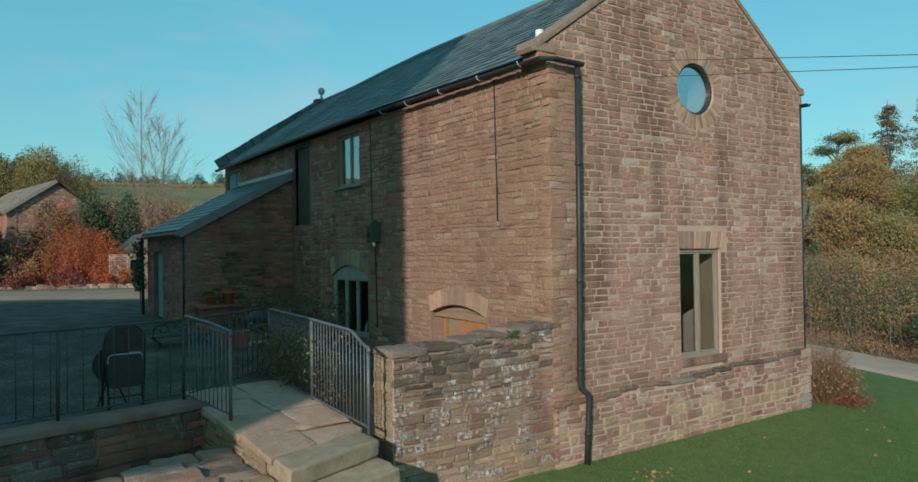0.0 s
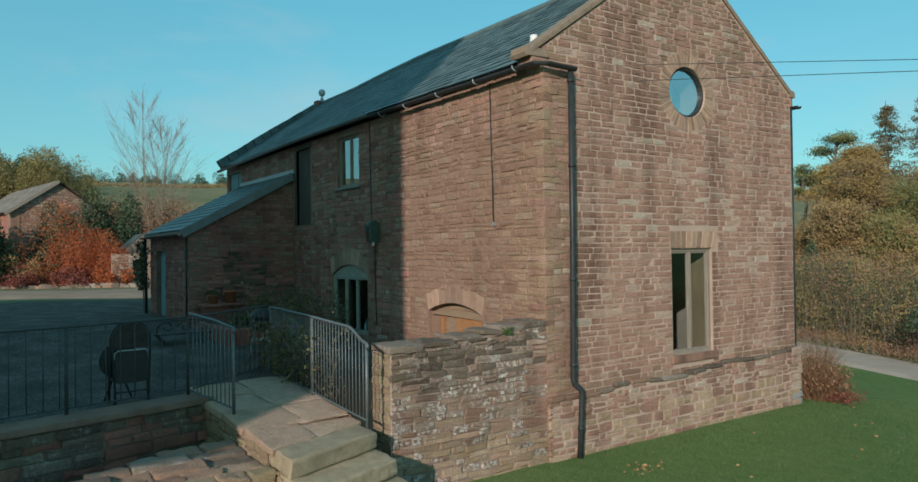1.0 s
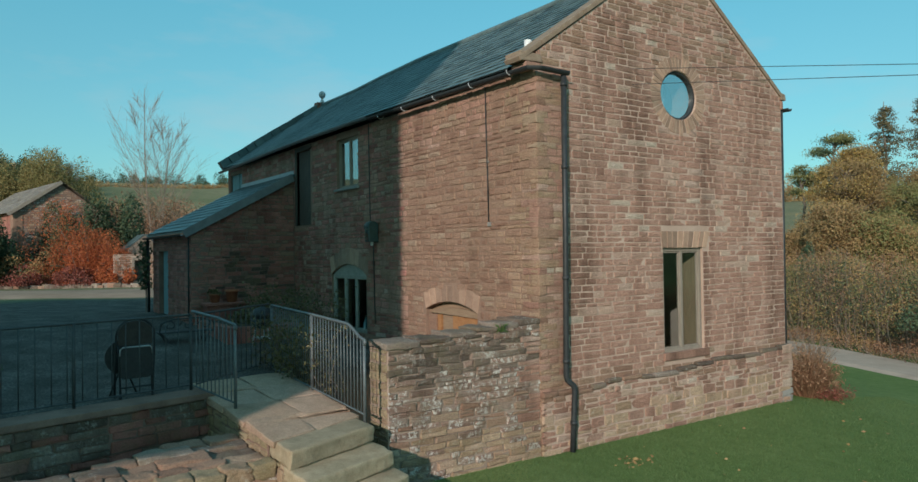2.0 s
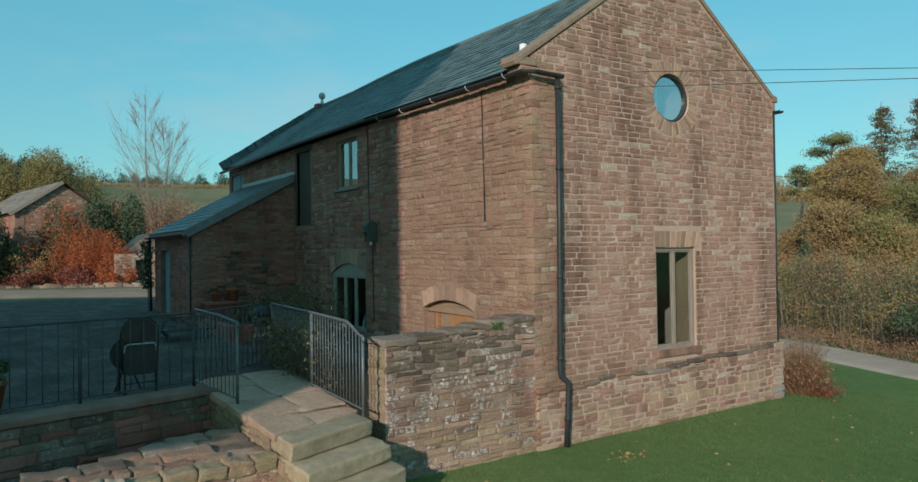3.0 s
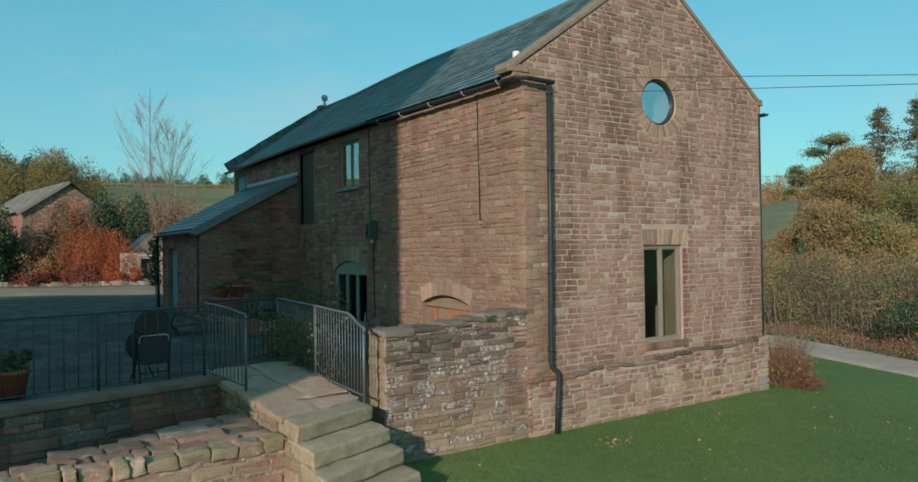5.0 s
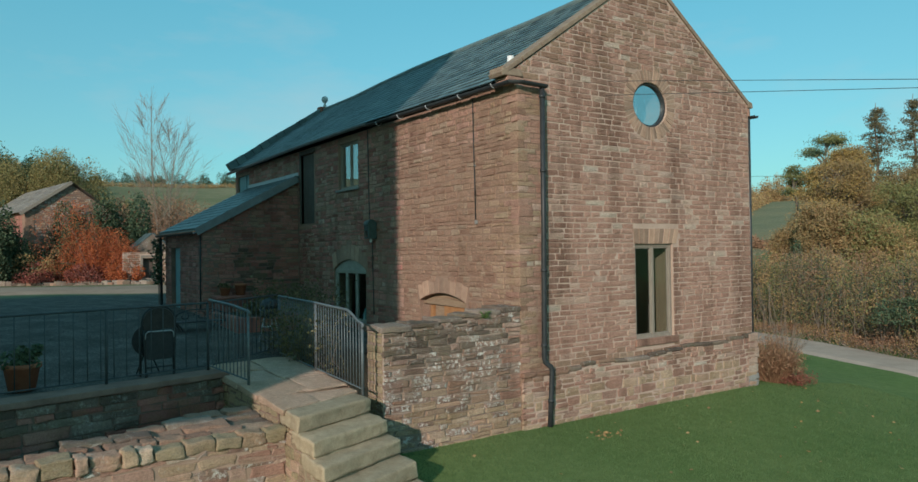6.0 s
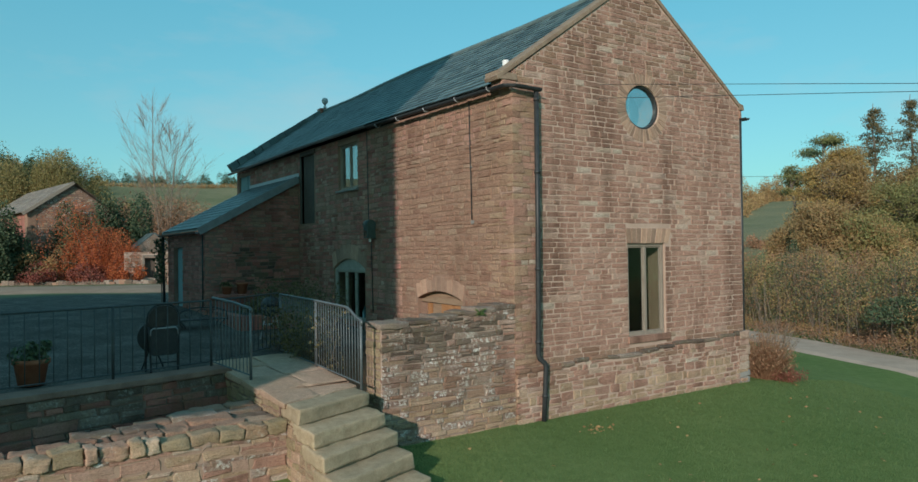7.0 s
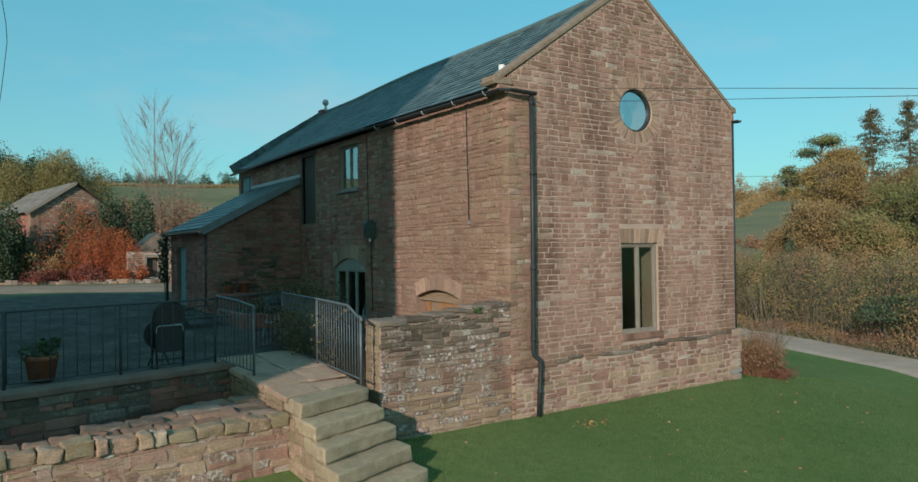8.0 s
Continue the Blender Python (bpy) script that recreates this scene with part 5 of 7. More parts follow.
for row, (d0, d1) in enumerate(((-0.22, 0.045), (-0.50, -0.22), (-0.78, -0.47), (-1.06, -0.75), (-1.36, -1.03))):
    u = FW0 + 0.02
    while u < FW1:
        w = rng.uniform(0.13, 0.36) * (1 + 0.25 * row)
        t = fw_top(u + w / 2)
        if -d1 < fw_deep(u + w / 2) - 0.1:
            lift = rng.uniform(0.01, 0.085) if row == 0 else rng.uniform(0.03, 0.075) + 0.010 * row
            bm = rough_block(u + 0.003, u + w - 0.003, d0 + rng.uniform(-0.03, 0.02), d1 + rng.uniform(-0.03, 0.02), t - (0.10 if row == 0 else 0.35), t + lift, 0.020, 0.030, seed=u * 7 + row, cuts=4)
            part("coping_stone", bm, (stone_buff if rng.random() < 0.45 else stone_moss) if row == 0 else stone_weather if rng.random() < 0.45 else stone_tan, retaining)
        u += w
TWF = Matrix.Translation((-3.10, 0, 0)) @ pose(0, 0, 0, 0, 0, -76.9)
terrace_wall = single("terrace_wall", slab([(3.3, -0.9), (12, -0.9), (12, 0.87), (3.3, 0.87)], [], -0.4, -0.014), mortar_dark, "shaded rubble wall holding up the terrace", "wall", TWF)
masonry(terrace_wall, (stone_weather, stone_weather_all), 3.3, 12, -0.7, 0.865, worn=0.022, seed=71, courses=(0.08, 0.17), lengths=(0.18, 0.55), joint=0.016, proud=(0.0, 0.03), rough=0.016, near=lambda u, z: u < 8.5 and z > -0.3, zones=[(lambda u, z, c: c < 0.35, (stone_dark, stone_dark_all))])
kerb = single("terrace_kerb", box(bmesh.new(), 4.05, 12, -0.42, 0.05, 0.875, 0.955, 0.012), mortar_dark, "grey-brown concrete kerb along the terrace edge", "kerb", TWF, kind="structure")


# ---- railings ----
def railing(label, pts, z0, z1, gap=0.11, posts=(0, -1), curve=0.0, thin=1.0, steel=rail_metal):
    """A welded bar railing over points (x, y, base height): rails, bars and posts."""
    top = thing("railing", label, "railing")
    P = [Vector(p) for p in pts]
    length = [0.0]
    for a, b in zip(P, P[1:]):
        length.append(length[-1] + (b - a).length)
    def at(d):
        for i in range(len(P) - 1):
            if d <= length[i + 1] or i == len(P) - 2:
                return P[i].lerp(P[i + 1], (d - length[i]) / (length[i + 1] - length[i]))
    L = length[-1]
    drop = lambda d: curve * (1 - smooth(0, 0.55, d)) if curve else 0.0
    n = max(8, int(L / 0.08))
    rail = [at(L * k / n) + Vector((0, 0, z1 - drop(L * k / n))) for k in range(n + 1)]
    if curve:
        d0 = (P[0] - P[1]).normalized()
        rail = [rail[0] + d0 * 0.02 + Vector((0, 0, -0.06)), rail[0] + d0 * 0.035 + Vector((0, 0, -0.02))] + rail
    part("top_rail", tube(bmesh.new(), rail, 0.020 * thin, 8), steel, top)
    part("bottom_rail", tube(bmesh.new(), [at(L * k / n) + Vector((0, 0, z0)) for k in range(n + 1)], 0.013 * thin, 6), steel, top)
    m = int(round(L / gap))
    for k in range(1, m):
        d = L * k / m
        q = at(d)
        part("bar", tube(bmesh.new(), [q + Vector((0, 0, z0)), q + Vector((0, 0, z1 - drop(d)))], 0.0075, 6), steel, top)
    for d in posts:
        d = L if d == -1 else d
        q = at(d)
        part("post", tube(bmesh.new(), [q + Vector((0, 0, -0.03)), q + Vector((0, 0, z1 - drop(d)))], 0.021, 8), steel, top)
    return top


def ep(s, o, z):
    q = EF @ Vector((s, o, 0))
    return (q.x, q.y, z)


railing("grey galvanised railing beside the landing", [(0.10, -2.82, 0.83), (-1.70, -2.72, 0.87), (-3.75, -2.56, 0.88)], 0.06, 1.08, 0.105, (0, 1.8, -1), 0.14)
railing("short grey railing at the head of the steps", [(-1.28, -3.92, 0.88), (-2.46, -4.14, 0.96)], 0.06, 1.07, 0.105, (0,), 0.03)
# the darker steel puts the terrace shade into these two railings
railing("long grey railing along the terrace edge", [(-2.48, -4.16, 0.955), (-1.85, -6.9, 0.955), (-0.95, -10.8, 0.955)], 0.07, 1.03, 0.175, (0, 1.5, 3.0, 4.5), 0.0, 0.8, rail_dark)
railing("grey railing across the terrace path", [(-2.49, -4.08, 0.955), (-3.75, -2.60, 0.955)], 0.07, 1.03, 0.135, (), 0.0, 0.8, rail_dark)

# neighbouring house added beyond the edge of the view to shade the yard
def block(foot, low, high):
    """An upright block over a ground plan of corners."""
    bm = bmesh.new()
    a, b = [bm.verts.new((x, y, low)) for x, y in foot], [bm.verts.new((x, y, high)) for x, y in foot]
    bm.faces.new(a[::-1])
    bm.faces.new(b)
    for i in range(len(foot)):
        k = (i + 1) % len(foot)
        bm.faces.new((a[i], a[k], b[k], b[i]))
    bmesh.ops.recalc_face_normals(bm, faces=bm.faces[:])
    return bm


neighbour = single("neighbour_house", block([(0.0, -14.6), (6.16, -15.6), (6.7, -28.1), (0.6, -27.1)], -1, 5.7), mortar, "tall plain unseen stone house that shades the yard", "house")
# storeys overhang so sun still passes beneath to the retaining wall
part("upper_storeys", block([(0.3, -14.5), (8.2, -15.7), (8.8, -28.2), (0.9, -27.0)], 5.702, 17.2), mortar, neighbour)
part("roof", block([(0.1, -14.3), (8.4, -15.6), (9.0, -28.4), (0.7, -27.2)], 17.201, 17.5), slate, neighbour)
# low wing added so the shadow ends short of the track
part("wing", block([(-13.24, -30.4), (0.0, -32.5), (0.0, -18.33), (-4.34, -17.64)], -1, 9.7), mortar, neighbour, "unseen lower wing that bounds the shadow on the yard")


# ---- plants ----
def leaf_mesh(name, centres, size, mat, seed, spread=0.35, flat=0.0, long=1.0):
    """Many small folded leaves, one at each centre (an n x 3 array)."""
    rng = np.random.default_rng(seed)
    c = np.asarray(centres, float)
    n = len(c)
    a = rng.normal(size=(n, 3))
    a[:, 2] *= 1.0 - flat
    a /= np.linalg.norm(a, axis=1)[:, None]
    b = np.cross(a, rng.normal(size=(n, 3)))
    b /= np.linalg.norm(b, axis=1)[:, None]
    k = np.cross(a, b)
    sz = size * rng.uniform(1 - spread, 1 + spread, (n, 1))
    p0, p2 = c - a * sz * long, c + a * sz * long
    p1, p3 = c + b * sz * 0.55 + k * sz * 0.18, c - b * sz * 0.55 + k * sz * 0.18
    v = np.stack([p0, p1, p2, p3], 1).reshape(-1, 3)
    me = bpy.data.meshes.new(name)
    me.vertices.add(4 * n)
    me.vertices.foreach_set("co", v.ravel())
    me.loops.add(6 * n)
    i = np.arange(n)[:, None] * 4
    me.loops.foreach_set("vertex_index", np.hstack([i, i + 1, i + 2, i, i + 2, i + 3]).ravel())
    me.polygons.add(2 * n)
    me.polygons.foreach_set("loop_start", np.arange(2 * n) * 3)
    me.update(calc_edges=True)
    me.materials.append(mat)
    return me


def around(tips, count, radius, seed, flat=0.8):
    rng = np.random.default_rng(seed)
    t = np.array([tuple(p) for p in tips])
    c = t[rng.integers(0, len(t), count)]
    d = rng.normal(size=(count, 3)) * radius
    d[:, 2] *= flat
    return c + d


def mound(count, seed, size, lumps=9, low=0.0, dome=False):
    """Points over an uneven, lumpy bush of half-axes size, most of them near its skin; dome: a closed round crown."""
    rng = np.random.default_rng(seed)
    cs = rng.normal(size=(lumps, 3)) * 0.42
    cs[:, 2] = np.abs(cs[:, 2]) * 0.9 + low
    rs = rng.uniform(0.28, 0.55, lumps)
    if dome:
        cs *= (rng.uniform(0.5, 0.78, lumps) / np.linalg.norm(cs, axis=1))[:, None]
        rs = rng.uniform(0.20, 0.36, lumps)
    i = rng.integers(0, lumps, count)
    d = rng.normal(size=(count, 3))
    d /= np.linalg.norm(d, axis=1)[:, None]
    p = cs[i] + d * (rs[i] * rng.uniform(0.55, 1.08, count) ** 0.7)[:, None]
    p[:, 2] = np.abs(p[:, 2])
    return p * np.array(size)


def bush(name, label, category, at, size, count, leaf, mat, seed, stems=24, lumps=9, long=1.0, wood=None, group="", dome=False):
    """A dense shrub: stems inside, leaves over lumps."""
    rng = random.Random(seed)
    z = at[2] if len(at) > 2 else land(at[0], at[1])
    ob = thing(name, label, category, Matrix.Translation((at[0], at[1], z - 0.05)), group)
    pts = mound(count, seed, size, lumps, dome=dome)
    bm = bmesh.new()
    for k in range(stems):
        q = Vector(pts[rng.randrange(count)])
        a = Vector((q.x * 0.25, q.y * 0.25, 0))
        m = a.lerp(q, 0.5) + Vector((0, 0, 0.12 * size[2]))
        tube(bm, [a, m, q], [0.02 * size[2] / 2, 0.012 * size[2] / 2, 0.004], 4, caps=False)
    tagged(part("stem_growth", bm, wood or twig, ob), kind="stuff")
    part("leaves", leaf_mesh("leaves", pts, leaf, mat, seed, long=long), mat, ob)
    return ob


# shrubs and trees across the yard
bush("autumn_shrub", "large shrub with fiery orange autumn leaves beyond the track", "shrub", (-35.4, -1.05, 1.35), (1.95, 1.85, 3.5), 34000, 0.036, leaf_orange, 101, 60, 34, wood=bark)
bush("autumn_shrub", "smaller shrub with rust orange leaves beside the track", "shrub", (-33.89, -0.21, 1.41), (0.76, 0.76, 0.85), 1500, 0.06, leaf_orange, 102, 20, 7)
bush("crimson_shrub", "low crimson shrub at the foot of the orange one", "shrub", (-34.31, -1.84, 1.4), (0.86, 1.4, 0.96), 2600, 0.05, leaf_crimson, 103, 20, 8)
bush("crimson_shrub", "low reddish shrub beside the track", "shrub", (-35.69, -4.46, 1.42), (0.86, 1.3, 0.96), 2200, 0.05, leaf_crimson, 104, 20, 8)
bush("heather_clump", "brown and green low growth before the barn", "shrub", (-37.63, -5.63, 1.44), (1.08, 1.73, 1.28), 3000, 0.06, leaf_brown, 105, 20, 9)
bush("bramble_bank", "tangled brown brambles beside the far barn", "shrub", (-36.97, -3.69, 1.42), (0.86, 0.97, 2.02), 2600, 0.05, leaf_brown, 106, 40, 9)
bush("ivy_tree", "dark ivy-clad evergreen against the far barn", "tree", (-38.8, -1.0, 1.3), (0.9, 1.9, 4.9), 24000, 0.075, leaf_green, 107, 40, 22)
bush("ivy_tree", "dark evergreen shrub between barn and outbuilding", "tree", (-39.44, 1.13, 1.66), (1.3, 1.3, 3.4), 9000, 0.09, leaf_green, 108, 24, 14)
bush("ivy_tree", "dark evergreen beside the small outbuilding", "tree", (-35.52, 2.66, 1.46), (0.65, 0.65, 2.76), 2400, 0.07, leaf_green, 109, 24, 10)
for k, (x, y, z, a, b, c, m) in enumerate(((-50.5, -1.6, 1.9, 3.6, 3.9, 9.4, leaf_olive), (-52.0, -5.0, 2.0, 3.6, 3.6, 7.9, leaf_olive), (-61.03, -1.2, 2.13, 6.05, 4.6, 8.6, leaf_olive), (-61.97, -8.34, 2.21, 6.05, 5.5, 6.6, leaf_olive),
                                                   (-58.74, 2.8, 2.52, 3.96, 2.86, 5.6, leaf_olive), (-54.59, -6.6, 2.25, 3.85, 4.4, 5.6, leaf_moss), (-74.32, -12.03, 4.06, 8.8, 7.7, 3.19, leaf_brown), (-93.48, -3.3, 6, 9.9, 9.9, 4.04, leaf_brown))):
    bush("autumn_thicket", "brown autumn trees on the hillside" if m is leaf_brown else "broad olive-gold thicket on the slope behind the barn", "thicket", (x, y, z), (a, b, c), 95000 if k < 2 else 50000, 0.06 if k < 2 else 0.08, m, 120 + k, 20, 60, dome=k < 6)
for k, (x, y, z, a, b, c) in enumerate(((-50.01, 2.8, 2.17, 2.86, 2.64, 5.31), (-47.68, 6.4, 2.15, 2.64, 2.42, 3.83), (-52.85, 10.06, 2.48, 3.3, 3.3, 3.83), (-45.32, 9.43, 1.92, 2.42, 2.2, 2.76), (-57.75, 8.01, 2.99, 4.4, 3.3, 5.53))):
    bush("scrub", "leafless reddish-brown scrub on the slope", "thicket", (x, y, z), (a, b, c), 9000, 0.065, leaf_rust, 140 + k, 320, 16, long=1.8)
def birch(label, x, y, z, H, seed):
    """A leafless birch: two trunks from one foot, long rising boughs, fine twigs off each bough."""
    rng = random.Random(seed)
    ob = thing("bare_tree", label, "tree", Matrix.Translation((x, y, z)))
    bm, fine = bmesh.new(), bmesh.new()
    for stem, (lean, top) in enumerate(((-0.035, 1.0), (0.09, 0.86))):
        mid = lambda f: Vector((0.20 * math.sin(f * 4 + stem), H * lean * f + 0.18 * math.cos(f * 5) - 0.2 + 0.3 * stem, H * top * f))
        part("trunk", tube(bmesh.new(), [mid(k / 12) for k in range(13)], [0.058 * (1 - k / 13) + 0.010 for k in range(13)], 7), twig, ob)
        for k in range(26):
            f = 0.26 + 0.70 * k / 26
            a = k * 2.4 + rng.uniform(-0.4, 0.4)
            out = Vector((math.cos(a), math.sin(a), 0))
            reach = H * (0.36 * (1 - f) ** 0.6 + 0.07) * rng.uniform(0.7, 1.2)
            d = (out * 0.52 + Vector((0, 0, 0.85))).normalized()
            bough = [mid(f) + d * reach * t + out * 0.10 * reach * math.sin(t * 3) for t in (0, 0.35, 0.7, 1.0)]
            tube(bm, bough, [0.022 * (1.15 - f), 0.015 * (1.15 - f), 0.008, 0.004], 4, caps=False)
            for j in range(26):
                t = rng.uniform(0.25, 0.98)
                p = bough[0].lerp(bough[3], t)
                e = (d + Vector((rng.gauss(0, 0.38), rng.gauss(0, 0.38), rng.gauss(0.1, 0.2)))).normalized()
                n = reach * rng.uniform(0.16, 0.42)
                tube(fine, [p, p + e * n * 0.5, p + e * n + Vector((0, 0, -0.05 * n))], [0.0075, 0.006, 0.004], 3, caps=False)
    tagged(part("bough_growth", bm, twig, ob), kind="stuff")
    tagged(part("twig_growth", fine, twig, ob), kind="stuff")
    return ob


birch("tall leafless birch with fine upright twigs", -46.8, 4.42, 0.5, 13.2, 201)
birch("leafless spreading tree above the thicket", -61.0, -0.6, 2.0, 9.6, 202)

# dark tree at the edge of the yard
bush("yew_bush", "dark evergreen growth before the open side of the far barn", "shrub", (-37.63, -5.63, 1.34), (1.3, 1.4, 3.08), 14000, 0.08, leaf_green, 210, 30, 14)
bush("yew_bush", "dark evergreen growth hanging over the barn eave", "shrub", (-38.53, -7.75, 1.35), (1.51, 1.73, 3.61), 15000, 0.08, leaf_green, 212, 30, 16)
bush("autumn_shrub", "orange-leaved shrub growing through the dark evergreen", "shrub", (-39.05, -7.33, 1.34), (0.86, 0.97, 3.93), 1100, 0.07, leaf_orange, 211, 30, 8)


bush("yew_bush", "broad dark evergreen before the open side of the far barn", "shrub", (-38.2, -5.9, 1.3), (1.3, 1.9, 3.5), 22000, 0.075, leaf_green, 213, 30, 18)


# lane side: hedge, larches and pines
def hedge(label, pts, height, depth, count, stem_count, seed, mats, leaf):
    ob = thing("hedge", label, "hedge")
    rng = np.random.default_rng(seed)
    P = np.array(pts, float)
    t = rng.uniform(0, len(P) - 1.0001, count)
    i = t.astype(int)
    base = P[i] + (P[i + 1] - P[i]) * (t - i)[:, None]
    d = P[1] - P[0]
    side = np.array((-d[1], d[0])) / np.hypot(*d)
    off = rng.uniform(-1, 1, count)
    xy = base + side[None, :] * (off * depth)[:, None]
    lump = np.array([0.72 + 0.35 * noise.noise((x * 0.55, y * 0.55, seed)) + 0.22 * noise.noise((x * 1.7, y * 1.7, seed)) for x, y in xy])
    z = np.array([land(x, y) for x, y in xy]) + height * lump * np.sqrt(np.clip(1 - 0.55 * off ** 2, 0, 1)) * rng.uniform(0.05, 1, count) ** 0.6
    pts3 = np.column_stack([xy, z])
    kind = np.array([noise.noise((x * 0.8, y * 0.8, zz * 0.8 + seed)) for x, y, zz in pts3]) + rng.normal(size=count) * 0.12
    cuts = np.quantile(kind, np.linspace(0, 1, len(mats) + 1))
    for k, m in enumerate(mats):
        sel = pts3[(kind >= cuts[k]) & (kind <= cuts[k + 1])]
        part("leaves", leaf_mesh("leaves", sel, leaf, m, seed + k, long=1.3), m, ob)
    bm, r2 = bmesh.new(), random.Random(seed)
    for k in range(stem_count):
        j = r2.randrange(count)
        x, y = xy[j]
        g = land(x, y)
        h = height * r2.uniform(0.5, 1.1) * lump[j]
        a = Vector((x, y, g - 0.05))
        b = a + Vector((r2.gauss(0, 0.25), r2.gauss(0, 0.25), h))
        m = a.lerp(b, 0.5) + Vector((r2.gauss(0, 0.12), r2.gauss(0, 0.12), 0))
        tube(bm, [a, m, b], [0.014, 0.010, 0.003], 3, caps=False)
    tagged(part("stem_growth", bm, twig, ob), kind="stuff")
    return ob


hedge("tangled brown and olive hedge along the lane", [(-21, 26.3), (-10.5, 21.7), (0, 17.1), (10, 12.8), (20, 8.5)], 2.7, 1.2, 150000, 2400, 301, (leaf_brown, leaf_moss, leaf_green, leaf_brown, leaf_olive, leaf_green, leaf_rust), 0.030)
hedge("dry brown bank growth at the foot of the hedge", [(-18, 23.6), (-8, 19.3), (2, 15.0), (16, 9.0)], 0.75, 0.6, 24000, 900, 302, (leaf_rust, leaf_brown), 0.024)
hedge("tall reddish-brown scrub behind the hedge", [(-24, 30.0), (-12, 25.2), (0, 20.2), (12, 15.0)], 2.6, 1.5, 70000, 1500, 304, (leaf_rust, leaf_brown, leaf_rust, leaf_larch), 0.034)
bush("laurel_bush", "dark green laurel growing out of the hedge", "shrub", (-1.5, 17.2, 0.35), (1.25, 0.8, 0.75), 5200, 0.042, leaf_green, 303, 14, 12)
def broad_tree(name, label, x, y, low, top, half, mats, seed, clumps=110, leaves=270, leaf=0.052, flat=0.8, ball=0.62):
    """A broadleaf tree: trunk, limbs to every clump, and a dome of uneven clumps of leaves between low and top."""
    rng = np.random.default_rng(seed)
    g = land(x, y) - 0.1
    ob = thing(name, label, "tree", Matrix.Translation((x, y, g)))
    lo, hi = low - g, top - g
    part("trunk", tube(bmesh.new(), [(0.12 * math.sin(k + seed), 0.12 * math.cos(k * 1.3), (lo + (hi - lo) * 0.75) * k / 8) for k in range(9)], [0.17 - 0.016 * k for k in range(9)], 7), bark, ob)
    bm, sets = bmesh.new(), [[] for m in mats]
    for k in range(clumps):
        a, h = rng.uniform(0, 2 * np.pi), rng.uniform(0, 1) ** 0.8
        wide = half * (1 - 0.85 * h ** 1.8) ** 0.5 * rng.uniform(0.75, 1.15)
        r = wide * rng.uniform(0.2, 1.0) ** 0.5
        c = np.array((r * np.cos(a), r * np.sin(a), lo + (hi - lo) * (0.06 + 0.88 * h)))
        root = Vector((0, 0, max(0.3, c[2] - r * 0.8)))
        tip = Vector(c)
        tube(bm, [root, root.lerp(tip, 0.55) + Vector((0, 0, 0.12 * r)), tip], [0.06, 0.035, 0.010], 4, caps=False)
        d = rng.normal(size=(leaves, 3)) * ball * rng.uniform(0.55, 1.0) * np.array((0.62, 0.62, 0.62 * flat))
        sets[int(rng.integers(len(mats)))].append(c + d)
    tagged(part("limb_growth", bm, bark, ob), kind="stuff")
    for k, m in enumerate(mats):
        if sets[k]:
            part("crown", leaf_mesh("crown", np.vstack(sets[k]), leaf, m, seed + k, long=1.2), m, ob)
    return ob


WOOD = [("larch_tree", "golden-brown larch on the far side of the lane", -16.1, 40.3, 1.6, 8.6, 2.8, (leaf_larch, leaf_gold, leaf_larch)), ("larch_tree", "yellowing tree top beyond the lane", -16.5, 42.6, 5.0, 9.4, 1.8, (leaf_gold, leaf_larch)),
        ("young_oak", "rust-brown young oak beyond the lane", -12.9, 32.8, 1.2, 5.2, 1.9, (leaf_larch, leaf_brown, leaf_larch)), ("young_oak", "olive-green young oak beyond the lane", -10.5, 37.9, 0.9, 6.5, 2.9, (leaf_moss, leaf_olive, leaf_moss)),
        ("young_oak", "olive-green tree at the edge of the wood", -11.0, 44.3, 0.9, 7.9, 3.0, (leaf_moss, leaf_olive)), ("young_oak", "tawny young oak beyond the lane", -10.4, 32.8, 0.9, 4.2, 2.2, (leaf_olive, leaf_brown, leaf_moss)),
        ("young_oak", "olive and gold young oak beyond the lane", -6.6, 37.0, 0.9, 7.0, 3.0, (leaf_moss, leaf_olive, leaf_gold)), ("young_oak", "low brown tree beside the far field", -16.0, 34.6, 1.3, 3.6, 1.1, (leaf_brown, leaf_larch)),
        ("young_oak", "olive-green tree at the edge of the wood", -6.5, 44.0, 0.9, 8.4, 3.2, (leaf_moss, leaf_olive)), ("young_oak", "dense brown tree behind the oaks", -14.2, 46.2, 0.9, 8.2, 3.0, (leaf_larch, leaf_olive))]
for k, (name, label, x, y, low, top, half, mats) in enumerate(WOOD):
    broad_tree(name, label, x, y, low, top, half, mats, 320 + k)
broad_tree("pine_tree", "dark bushy pine above the larches", -19.8, 45.9, 7.0, 11.2, 1.9, (leaf_green, leaf_moss), 360, 22, 420, 0.055, 0.4, 0.8)
broad_tree("pine_tree", "small dark pine beside the larches", -21.2, 44.0, 6.2, 8.8, 1.1, (leaf_moss, leaf_green), 361, 12, 360, 0.055, 0.4, 0.7)
bush("holly_bush", "dark green holly beside the far field", "shrub", (-12.4, 28.9, 1.2), (0.6, 0.6, 1.7), 2600, 0.06, leaf_green, 362, 12, 8)


